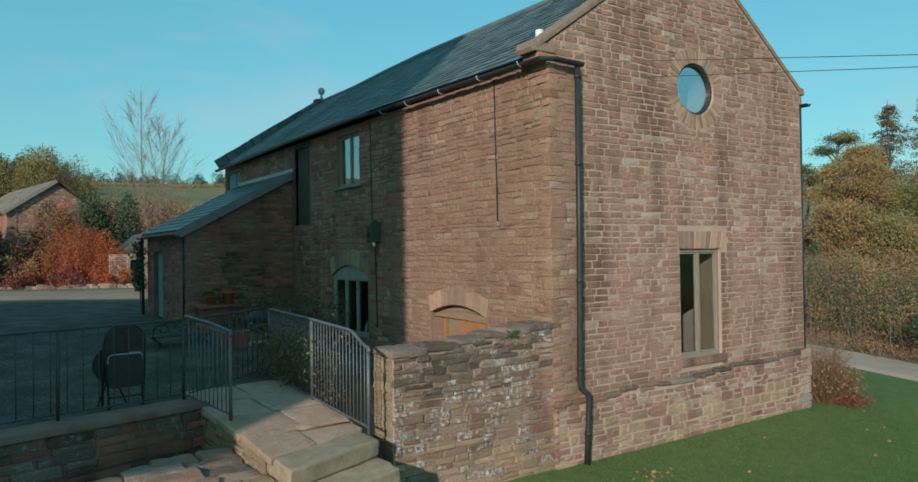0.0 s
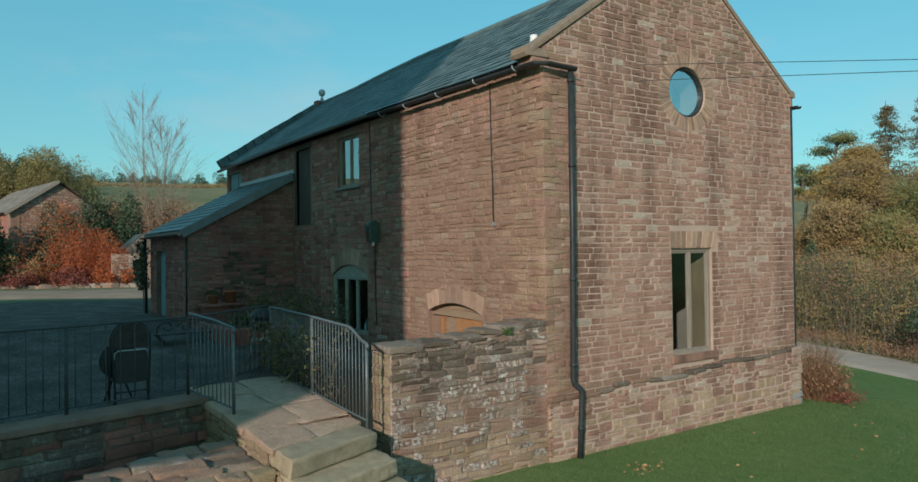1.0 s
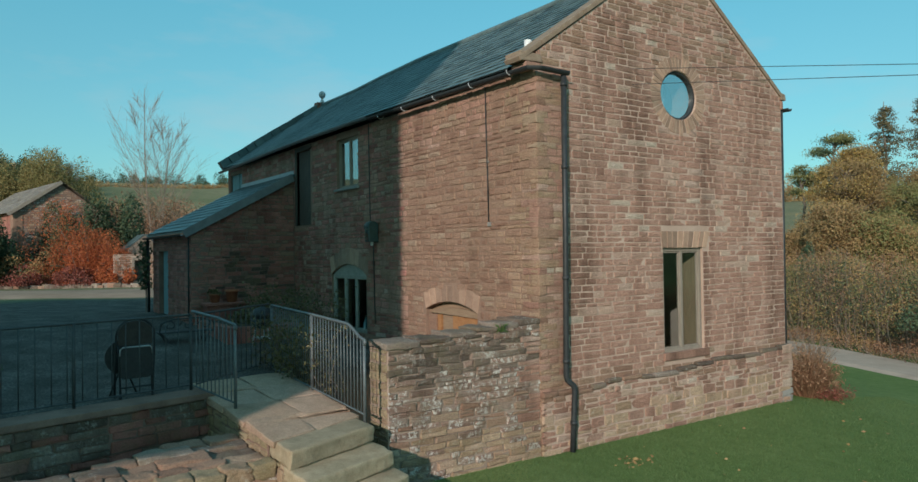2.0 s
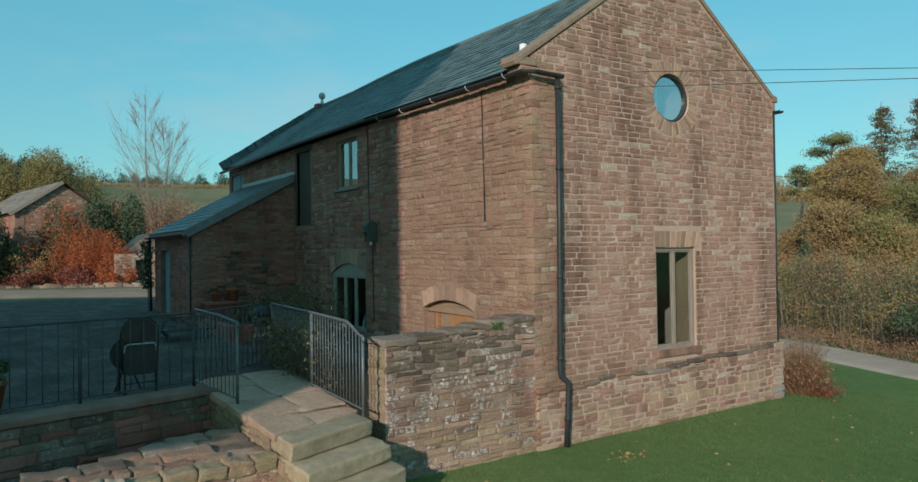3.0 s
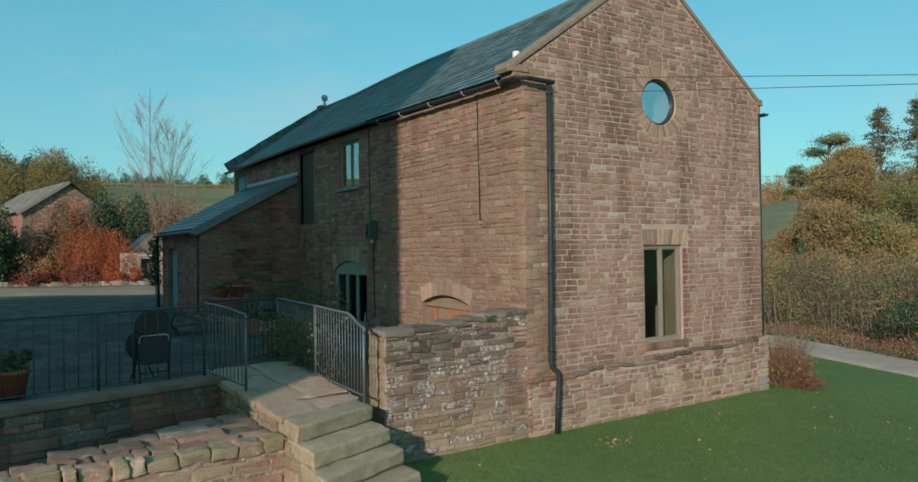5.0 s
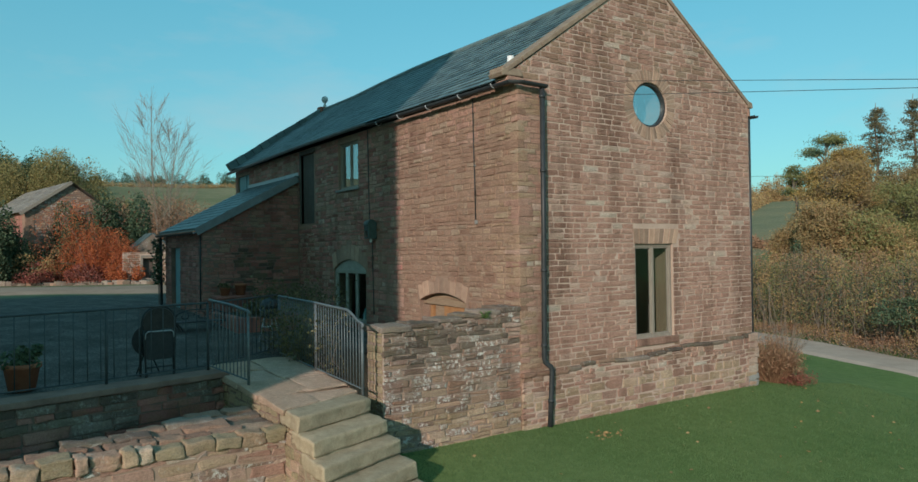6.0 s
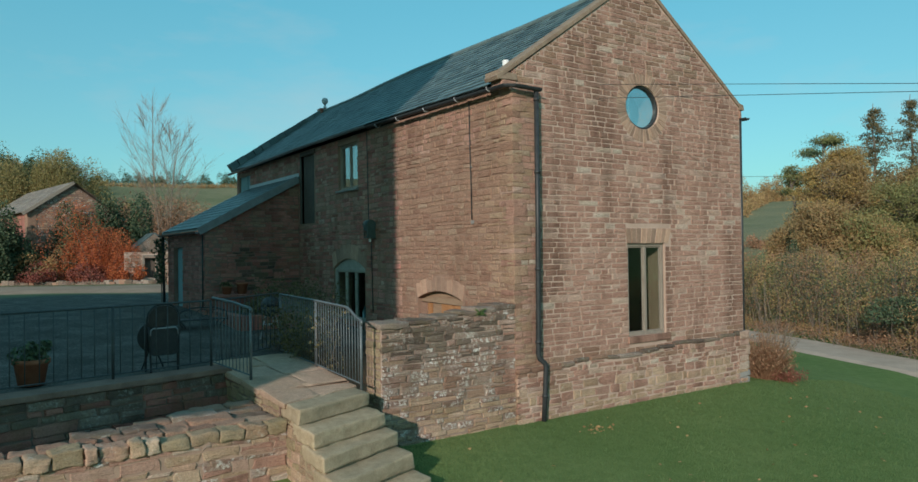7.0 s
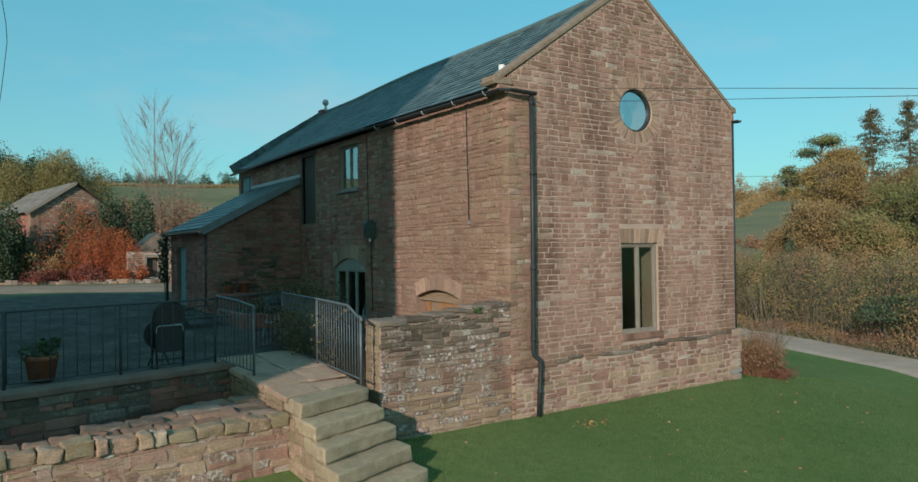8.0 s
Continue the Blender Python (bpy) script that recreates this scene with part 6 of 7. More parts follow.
def conifer(label, x, y, top, seed, mat, width=0.26, count=6000):
    """A tall open conifer: tapered trunk, whorls of drooping boughs, sprays of needles along them."""
    rng = random.Random(seed)
    z = land(x, y) - 0.2
    H = top - z
    ob = thing("conifer_tree", label, "tree", Matrix.Translation((x, y, z)))
    part("trunk", tube(bmesh.new(), [(0.10 * math.sin(k * 1.3), 0.08 * math.cos(k), H * k / 10) for k in range(11)], [0.20 - 0.018 * k for k in range(11)], 7), bark, ob)
    bm, pts = bmesh.new(), []
    for k in range(24):
        f = 0.22 + 0.76 * k / 24
        for j in range(5):
            a = rng.random() * 2 * math.pi
            reach = (width * H * (1 - f) ** 0.75 + 0.15) * rng.uniform(0.35, 1.25)
            d = Vector((math.cos(a), math.sin(a), 0))
            p0 = Vector((0, 0, H * f))
            line = [p0, p0 + d * reach * 0.5 + Vector((0, 0, -0.06 * reach)), p0 + d * reach + Vector((0, 0, rng.uniform(-0.2, 0.15) * reach))]
            tube(bm, line, [0.035 * (1.1 - f), 0.02 * (1.1 - f), 0.006], 3, caps=False)
            pts += [(line[0].lerp(line[1], 2 * q) if q < 0.5 else line[1].lerp(line[2], 2 * q - 1)) + Vector((rng.gauss(0, 0.16), rng.gauss(0, 0.16), rng.gauss(-0.06, 0.10))) for q in (rng.uniform(0.2, 1) for r in range(int(count / 120)))]
    tagged(part("bough_growth", bm, bark, ob), kind="stuff")
    part("crown", leaf_mesh("crown", np.array([tuple(p) for p in pts]), 0.055, mat, seed, long=1.7), mat, ob)
    return ob


conifer("tall slender larch with open drooping boughs", -19.5, 53.0, 14.2, 350, leaf_needle, 0.30, 9000)
conifer("tall larch with thinning needles", -17.8, 55.5, 14.9, 351, leaf_needle, 0.34, 9000)
conifer("tall dark larch at the edge of the wood", -17.3, 59.8, 15.0, 352, leaf_needle, 0.34, 9000)


def far_wood(name, label, spots, count, size, mat, seed, leaf):
    """A far belt of trees, too many to tell apart."""
    rng = np.random.default_rng(seed)
    pts = []
    for (x, y, w, h) in spots:
        z = land(x, y)
        q = mound(count, int(rng.integers(1e6)), (w, w, h), 14, dome=True)
        pts.append(q + np.array((x, y, z - 0.5)))
    ob = single(name, leaf_mesh(name, np.vstack(pts), leaf, mat, seed, long=1.2), mat, label, "wood", kind="stuff")
    return ob


rng = random.Random(9)
far_wood("far_wood", "distant line of bare grey-green trees on the skyline", [(-221.4 - 0.10 * k + rng.uniform(-7, 7), -16.0 + 2.28 * k, rng.uniform(3.0, 5.0), rng.uniform(5, 9.5)) for k in range(40)], 1800, 1, leaf_green, 401, 0.15)
far_wood("far_wood", "dark wooded hill behind the thicket", [(-138.0 + rng.uniform(-6, 6), -22.0 + 2.4 * k, rng.uniform(4.0, 5.5), rng.uniform(6.6, 8.2) - 0.14 * max(0, k - 8) ** 1.5) for k in range(14)], 2600, 1, leaf_green, 408, 0.15)
far_wood("far_wood", "brown wood on the far hillside", [(-184.9 - 0.08 * k + rng.uniform(-16, 16), -50.1 + 1.83 * k, rng.uniform(6, 8), rng.uniform(3, 5)) for k in range(28)], 2000, 1, leaf_brown, 402, 0.17)
far_wood("far_wood", "distant brown wood along the hilltop", [(-158.1 + 4.21 * k, 183.7 + 0.70 * k + rng.uniform(-6, 6), rng.uniform(4, 6), rng.uniform(4, 7)) for k in range(32)], 2000, 1, leaf_brown, 403, 0.17)
far_wood("field_hedge", "brown hedge climbing between two far fields", [(-52.0 - 0.75 * k + rng.uniform(-0.6, 0.6), 82.0 + 1.42 * k, 1.5, 2.0 + 0.03 * k) for k in range(44)], 420, 1, leaf_brown, 404, 0.13)
far_wood("field_scrub", "reddish-brown scrub between the hedge and the field", [(-33.7 + 1.42 * k + rng.uniform(-0.7, 0.7), 53.6 - 1.02 * k, 1.5, rng.uniform(1.2, 2.2)) for k in range(12)], 900, 1, leaf_rust, 406, 0.075)
far_wood("far_wood", "brown and green belt of trees along the crest behind the lane", [(-103.2 + 1.87 * k, 126.3 + 0.05 * k + rng.uniform(-2.4, 2.4), 2.6, rng.uniform(5.0, 7.5)) for k in range(27)], 1300, 1, leaf_brown, 407, 0.13)
far_wood("field_hedge", "hedge across the far field", [(-155.1 - 0.08 * k + rng.uniform(-1.2, 1.2), -20.8 + 1.83 * k, 1.4, 1.8) for k in range(60)], 500, 1, leaf_brown, 405, 0.11)

# shrub at the corner of the gable
def stem_clump(name, label, at, size, count, seed, mat, leaves, leaf_mat):
    ob = thing(name, label, "shrub", Matrix.Translation((at[0], at[1], land(at[0], at[1]) - 0.03)))
    rng = random.Random(seed)
    bm = bmesh.new()
    ends = []
    for k in range(count):
        a = rng.random() * 2 * math.pi
        r = math.sqrt(rng.random())
        tip = Vector((math.cos(a) * r * size[0], math.sin(a) * r * size[1], size[2] * (1 - 0.45 * r * r) * rng.uniform(0.5, 1.0)))
        b = Vector((tip.x * 0.3, tip.y * 0.3, 0))
        m = b.lerp(tip, 0.5) + Vector((rng.gauss(0, 0.04), rng.gauss(0, 0.04), 0.1 * size[2]))
        tube(bm, [b, m, tip], [0.007, 0.005, 0.002], 3, caps=False)
        ends += [tip, m]
    tagged(part("stem_growth", bm, mat, ob), kind="stuff")
    part("leaves", leaf_mesh("leaves", around(ends, leaves, 0.06, seed), 0.016, leaf_mat, seed, long=2.2), leaf_mat, ob)
    return ob


stem_clump("dogwood_shrub", "rust-brown bare-stemmed shrub at the foot of the gable", (-0.15, 7.05), (0.68, 0.66, 1.08), 800, 501, leaf_rust, 2600, leaf_rust)
stem_clump("dogwood_shrub", "low dark brown shrub beside the rust-brown one", (0.12, 7.35), (0.5, 0.55, 0.36), 200, 502, leaf_rust, 900, leaf_crimson)
stem_clump("bare_shrub", "pale leafless twiggy shrub beside the lane", (-1.9, 10.3), (0.75, 0.75, 1.6), 160, 503, twig, 200, leaf_brown)


# ---- far barn and outbuilding ----
far_barn = thing("far_barn", "old stone barn with a pale slate roof across the yard", "barn", Matrix.Translation((-39.78, -2.23, 1.27)) @ pose(0, 0, 0, 0, 0, 10) @ Matrix.Diagonal((1.1, 1.12, 1.063, 1)))
# local x towards the camera's right, gable faces +x
gb = part("gable_wall", slab([(-2.1, -0.5), (2.1, -0.5), (2.1, 3.95), (0, 5.5), (-2.1, 3.95)], [], -0.5, 0.0), mortar_dark, far_barn, "rubble gable")
gb.matrix_basis = pose(0, 0, 0, 0, 0, -90)
masonry(gb, (stone_tan, stone_tan_all), -2.1, 2.1, 0.0, lambda u: 5.45 - abs(u) * 1.55 / 2.1, seed=81, courses=(0.08, 0.15), lengths=(0.16, 0.42), near=None, zones=[(lambda u, z, c: c < 0.4, (stone_grey, stone_grey_all)), (lambda u, z, c: c > 0.75, (stone_buff, stone_buff_all))])
part("front_wall", slab([(-9, -0.5), (-0.5, -0.5), (-0.5, 3.8), (-9, 3.8)], [[(-4.6, 0.1), (-1.4, 0.1), (-1.4, 2.6), (-4.6, 2.6)]], -0.45, 0.0), stone_dark_all, far_barn, "side wall with a wide dark opening").matrix_basis = pose(0, -2.1, 0) @ Matrix.Scale(-1, 4, (0, 1, 0))
part("rear_wall", box(bmesh.new(), -9, -0.5, 1.6, 2.1, -0.5, 3.8), stone_dark_all, far_barn)
part("corner_pier", box(bmesh.new(), -0.48, 0.03, -2.16, -1.7, -0.5, 3.9, 0.03), stone_tan, far_barn, "pale corner stones")
pale_slate = mat_two("weathered_pale_slate", (0.13, 0.115, 0.10), (0.24, 0.215, 0.19), 1.6, 0.8, bump=0.4, shift=0.4)
for sgn in (-1, 1):
    bm = bmesh.new()
    rows, cols = 14, 22
    for r in range(rows):
        for c in range(cols):
            x0, x1 = -9.2 + 9.4 * c / cols, -9.2 + 9.4 * (c + 0.97) / cols
            y0, y1 = sgn * (2.4 - 2.4 * r / rows), sgn * (2.4 - 2.4 * min(rows, r + 1.15) / rows)
            z0, z1 = 3.8 + 1.8 * r / rows + 0.05, 3.8 + 1.8 * min(rows, r + 1.15) / rows + 0.02
            vs = [bm.verts.new(p) for p in ((x0, y0, z0), (x1, y0, z0 + random.uniform(-0.01, 0.01)), (x1, y1, z1), (x0, y1, z1), (x0, y0, z0 - 0.03), (x1, y0, z0 - 0.03))]
            bm.faces.new(vs[:4])
            bm.faces.new((vs[4], vs[5], vs[1], vs[0]))
    bmesh.ops.recalc_face_normals(bm, faces=bm.faces[:])
    part("roof_slope", bm, pale_slate, far_barn, "pale weathered slates")
part("verge", box(bmesh.new(), 0.16, 0.22, -0.06, 3.02, -0.14, 0.04, 0.01), pale_wood, far_barn).matrix_basis = pose(0, -2.4, 3.8) @ pose(0, 0, 0, math.degrees(math.atan2(1.8, 2.4)), 0, 0)

shed = thing("stone_outbuilding", "small stone outbuilding with a dark doorway", "shed", Matrix.Translation((-33.69, 1.01, 1.37)) @ pose(0, 0, 0, 0, 0, -1) @ Matrix.Diagonal((1.1, 1.1, 1.063, 1)))
sw = part("front_wall", slab([(-1.3, -0.4), (1.2, -0.4), (1.2, 1.45), (-1.3, 1.45)], [[(-0.25, 0.1), (0.3, 0.1), (0.3, 1.15), (-0.25, 1.15)]], -0.35, 0.0), mortar, shed)
sw.matrix_basis = pose(0, 0, 0, 0, 0, -90) @ pose(0, 0, 0)
masonry(sw, (stone_tan, stone_tan_all), -1.3, 1.2, -0.1, 1.45, [rect_hole(-0.35, 0.4, 0.0, 1.3)], seed=83, courses=(0.12, 0.22), lengths=(0.25, 0.5), near=None)
part("door_frame", box(box(box(bmesh.new(), -0.35, -0.25, -0.1, 0.02, 0.0, 1.2), 0.3, 0.4, -0.1, 0.02, 0.0, 1.2), -0.35, 0.4, -0.1, 0.03, 1.2, 1.3), pale_wood, shed, "pale door frame").matrix_basis = pose(0, 0, 0, 0, 0, -90)
part("door", box(bmesh.new(), -0.25, 0.3, -0.3, -0.25, 0.1, 1.15), dark_wood, shed).matrix_basis = pose(0, 0, 0, 0, 0, -90)
part("rear_part", slab([(-0.9, -0.4), (0.7, -0.4), (0.7, 1.75), (-0.1, 2.45), (-0.9, 1.75)], [], -2.0, 0.0), stone_weather_all, shed, "stone gable behind").matrix_basis = pose(-1.2, 0.3, 0, 0, 0, -90)
for sgn in (-1, 1):
    part("roof_slope", beam((-2.2, 0.4, 2.47), (-2.2, 0.4 + sgn * 0.95, 1.64), 1.95, 0.06), slate, shed)

kerb_line = [(-30.8, 3.15), (-31.93, 0.72), (-33.8, -2.16), (-36.14, -5.41), (-38.24, -8.71)]
stone_row = single("edging_wall", bmesh.new(), stone_grey_all, "low row of rough edging stones along the track", "wall")
rng = random.Random(21)
for a, b in zip(kerb_line, kerb_line[1:]):
    n = 12
    for k in range(n):
        x, y = a[0] + (b[0] - a[0]) * (k + rng.random() * 0.3) / n, a[1] + (b[1] - a[1]) * (k + rng.random() * 0.3) / n
        bm = rough_block(-0.2, 0.2, -0.14, 0.14, -0.1, rng.uniform(0.10, 0.24), 0.03, 0.03, Matrix.Translation((x, y, land(x, y))) @ pose(0, 0, 0, 0, 0, rng.uniform(40, 80)), seed=k, cuts=1)
        part("stone", bm, stone_weather if rng.random() < 0.75 else stone_tan, stone_row)
bm = bmesh.new()
box(bm, -0.1, 0.1, -0.1, 0.1, 0, 0.15, 0.03, Matrix.Translation((*kerb_line[0], land(*kerb_line[0]))))
bm.to_mesh(stone_row.data)


# ---- wires ----
def wire(label, a, b, reach=1.0, r=0.012):
    a, b = Vector(a), Vector(b)
    return single("overhead_wire", tube(bmesh.new(), [a.lerp(a + (b - a) * reach, k / 12) for k in range(13)], r, 5), black_metal, label, "wire", group="overhead wires")


wire("thin black overhead wire fixed to the gable", (-0.182, 1.943, 5.691), (3.232, 3.106, 5.154), 2.4, 0.005)
wire("thin black overhead wire fixed to the gable", (-0.176, 1.937, 5.436), (3.223, 3.104, 5.005), 2.4, 0.005)
wire("thin black overhead wire before the far wood", (-44.112, 60.307, 10.952), (-19.524, 95.638, 10.403), 1.0, 0.02)


single("hanging_wire", tube(bmesh.new(), [(3.761, -7.241, 4.932), (3.679, -7.25, 4.644), (3.618, -7.252, 4.499), (3.55, -7.223, 4.338), (3.505, -7.215, 4.214), (3.445, -7.235, 4.007), (3.406, -7.252, 3.853), (3.371, -7.276, 3.671), (3.336, -7.316, 3.439), (3.336, -7.532, 2.804)], 0.0025, 5), black_metal, "thin dark slack wire hanging beside the view", "wire")


# ---- things on the terrace ----
def lathe(profile, sides=20):
    bm = bmesh.new()
    rows = [[bm.verts.new((r * math.cos(2 * math.pi * k / sides), r * math.sin(2 * math.pi * k / sides), z)) for k in range(sides)] for r, z in profile]
    for a, b in zip(rows, rows[1:]):
        for k in range(sides):
            bm.faces.new((a[k], a[(k + 1) % sides], b[(k + 1) % sides], b[k])).smooth = True
    bm.faces.new(rows[0][::-1])
    bm.faces.new(rows[-1])
    bmesh.ops.recalc_face_normals(bm, faces=bm.faces[:])
    return bm


soil = mat_two("soil", (0.03, 0.022, 0.016), (0.07, 0.05, 0.035), 20.0, 0.95)


def plant_pot(label, s, o, z, r, h, seed, leaves, spread, mat):
    q = EF @ Vector((s, o, z))
    ob = thing("plant_pot", label, "plant pot", Matrix.Translation(q), "terrace pots")
    part("pot", lathe([(r * 0.68, 0), (r * 0.9, h * 0.82), (r * 1.0, h * 0.83), (r * 1.0, h), (r * 0.88, h), (r * 0.86, h * 0.86)]), terracotta, ob)
    part("soil", lathe([(r * 0.85, h * 0.85), (r * 0.85, h * 0.88)]), soil, ob)
    if leaves:
        pts = mound(leaves, seed, (spread, spread, spread * 1.1), 7) + np.array((0, 0, h * 0.9))
        part("foliage", leaf_mesh("foliage", pts, 0.035, mat, seed), mat, ob)
    return ob


plant_pot("terracotta pot of leafy green plants by the railing", 2.56, 6.60, 0.93, 0.24, 0.36, 601, 700, 0.28, leaf_green)
plant_pot("terracotta pot of fading flowers by the railing", 3.0, 7.7, 0.93, 0.21, 0.32, 602, 400, 0.24, leaf_yellow)
ledge = thing("stone_ledge", "low dark stone ledge against the lean-to wall", "ledge", EF)
part("base", box(bmesh.new(), 8.72, 9.13, 1.42, 2.26, 0.93, 1.66, 0.02, jitter=0.015), stone_dark, ledge)
part("top_slab", box(bmesh.new(), 8.66, 9.13, 1.36, 2.32, 1.661, 1.72, 0.015, jitter=0.01), stone_dark, ledge)
plant_pot("small terracotta pot standing on the stone ledge", 8.86, 1.66, 1.72, 0.15, 0.28, 603, 0, 0.1, leaf_green)
plant_pot("small terracotta pot of flowers on the stone ledge", 8.86, 2.04, 1.72, 0.13, 0.2, 604, 160, 0.14, leaf_yellow)

planter = thing("stone_planter", "low dark stone planter against the shed", "planter", EF)
for a in ((6.4, 8.6, 2.3, 2.5), (6.4, 8.6, 1.0, 1.15), (6.4, 6.55, 1.152, 2.298)):
    part("side", box(bmesh.new(), *a, 0.85, 1.365, 0.02), stone_dark, planter)
part("soil", box(bmesh.new(), 6.56, 8.6, 1.16, 2.29, 0.85, 1.325), soil, planter)
part("foliage", leaf_mesh("foliage", mound(900, 611, (0.8, 0.55, 0.52), 8) + np.array((7.4, 1.6, 1.325)), 0.04, leaf_yellow, 611), leaf_yellow, planter)
bench = thing("iron_bench", "low black scrolled iron bench before the shed", "bench", EF @ Matrix.Translation((7.17, 3.11, 1.07)))
for x in (-0.16, 0.16):
    for e in (-1, 1):
        part("leg", tube(bmesh.new(), [(x, e * 0.42 + e * 0.07 * math.cos(t * 0.7), 0.21 - 0.21 * t / 6 + 0.03 * math.sin(t)) for t in range(7)], 0.016, 6), black_metal, bench)
for k in range(5):
    part("seat_slat", box(bmesh.new(), -0.19 + k * 0.078, -0.13 + k * 0.078, -0.52, 0.52, 0.215, 0.235, 0.005), black_metal, bench)
for e in (-0.34, 0.0, 0.34):
    part("scroll", tube(bmesh.new(), [(-0.2, e + (0.15 - 0.010 * k) * math.cos(k * 0.6), 0.36 + (0.12 - 0.008 * k) * math.sin(k * 0.6)) for k in range(13)], 0.011, 6), black_metal, bench)
part("back_rail", tube(bmesh.new(), [(-0.2, -0.52, 0.20), (-0.2, -0.5, 0.40), (-0.2, -0.25, 0.49), (-0.2, 0.25, 0.49), (-0.2, 0.5, 0.40), (-0.2, 0.52, 0.20)], 0.013, 6), black_metal, bench)


def folding_chair(m):
    """A folding chair stood folded: hoop, back panel, seat panel and both pairs of legs nearly in one plane."""
    ob = thing("folding_chair", "black folded metal chair with a rounded back by the railing", "chair", m)
    hoop = [(-0.215, 0.06, 0.0), (-0.22, 0.02, 0.45), (-0.215, -0.02, 0.72)] + [(-0.215 * math.cos(math.pi * k / 10), -0.03, 0.74 + 0.19 * math.sin(math.pi * k / 10)) for k in range(1, 10)] + [(0.215, -0.02, 0.72), (0.22, 0.02, 0.45), (0.215, 0.06, 0.0)]
    part("back_hoop", tube(bmesh.new(), hoop, 0.015, 8), black_metal, ob)
    for x in (-0.18, 0.18):
        part("rear_leg", tube(bmesh.new(), [(x, -0.07, 0.0), (x, -0.01, 0.44), (x, 0.03, 0.62)], 0.013, 8), black_metal, ob)
        part("rubber_foot", tube(bmesh.new(), [(x, -0.071, -0.005), (x, -0.069, 0.03)], 0.019, 8), black_metal, ob)
    back = slab([(-0.195, 0.62), (0.195, 0.62), (0.195, 0.74)] + [(0.195 * math.cos(math.pi * k / 10), 0.74 + 0.165 * math.sin(math.pi * k / 10)) for k in range(1, 10)] + [(-0.195, 0.74)], [], -0.03, -0.018)
    part("backrest", back, dark_cloth, ob, "dark brown padded back")
    seat = slab([(-0.17, 0.24), (-0.14, 0.22), (0.14, 0.22), (0.17, 0.24), (0.18, 0.54), (0.16, 0.585), (-0.16, 0.585), (-0.18, 0.54)], [], -0.055, -0.03)
    part("seat", seat, black_metal, ob, "folded black seat")
    part("seat_rim", tube(bmesh.new(), [(-0.185, -0.06, 0.50), (-0.18, -0.06, 0.57), (-0.15, -0.06, 0.598), (0.15, -0.06, 0.598), (0.18, -0.06, 0.57), (0.185, -0.06, 0.50)], 0.008, 6), lead, ob, "pale worn rim")
    part("crossbar", tube(bmesh.new(), [(-0.18, -0.055, 0.12), (0.18, -0.055, 0.12)], 0.010, 6), black_metal, ob)
    return ob


dark_cloth = mat_two("dark_brown_padding", (0.030, 0.026, 0.024), (0.055, 0.048, 0.044), 12.0, 0.8, bump=0.2)
q = EF @ Vector((2.70, 4.83, 0.92))
folding_chair(Matrix.Translation(q) @ pose(0, 0, 0, 0, 0, 95) @ Matrix.Scale(1.12, 4))
table = thing("folding_table", "round black folding table stood on edge behind the chair", "table", Matrix.Translation(EF @ Vector((2.86, 4.94, 0.92))) @ pose(0, 0, 0, 0, 0, 93))
part("tabletop", tube(bmesh.new(), [(0, -0.015, 0.52), (0, 0.015, 0.52)], 0.24, 32), black_metal, table)
for x in (-0.17, 0.17):
    part("leg", tube(bmesh.new(), [(x, 0.05, 0.0), (-x * 0.6, 0.06, 0.70)], 0.012, 6), black_metal, table)

q = EF @ Vector((5.29, 2.18, 0.94))
bbq = thing("kettle_barbecue", "black kettle barbecue on pale legs", "barbecue", Matrix.Translation(q))
part("bowl", lathe([(0.06, 0.48), (0.16, 0.52), (0.205, 0.62), (0.21, 0.68)]), black_metal, bbq)
part("lid", lathe([(0.213, 0.682), (0.20, 0.78), (0.14, 0.86), (0.03, 0.89), (0.028, 0.92)]), black_metal, bbq)
for k in range(3):
    a = 2.1 * k + 0.5
    part("leg", tube(bmesh.new(), [(0.12 * math.cos(a), 0.12 * math.sin(a), 0.52), (0.24 * math.cos(a), 0.24 * math.sin(a), 0.0)], 0.013, 8), lead, bbq, "pale metal leg")
part("ash_pan", lathe([(0.12, 0.30), (0.14, 0.32), (0.14, 0.33)]), lead, bbq)

# climbing rose on the railing
rose = thing("climbing_rose", "straggling climbing rose with yellowing leaves on the railing", "climber")
rng = random.Random(44)
bm, tips = bmesh.new(), []
for k in range(46):
    s = rng.triangular(1.4, 4.5, 2.9)
    p = Vector(ep(s, 2.48 + rng.gauss(0, 0.08), 0.83))
    pts = [p]
    for j in range(7):
        p = p + Vector((rng.gauss(0, 0.10), rng.gauss(0, 0.07), rng.uniform(0.05, 0.19)))
        pts.append(p)
        tips.append(p)
    tube(bm, pts, [0.008 - 0.0008 * j for j in range(8)], 4, caps=False)
tagged(part("stem_growth", bm, bark, rose), kind="stuff")
part("leaves", leaf_mesh("leaves", around(tips, 3600, 0.08, 45), 0.028, leaf_yellow, 45), leaf_yellow, rose)
back_rose = thing("wall_climber", "half-bare climber spreading over the shed corner", "climber")
bm, tips = bmesh.new(), []
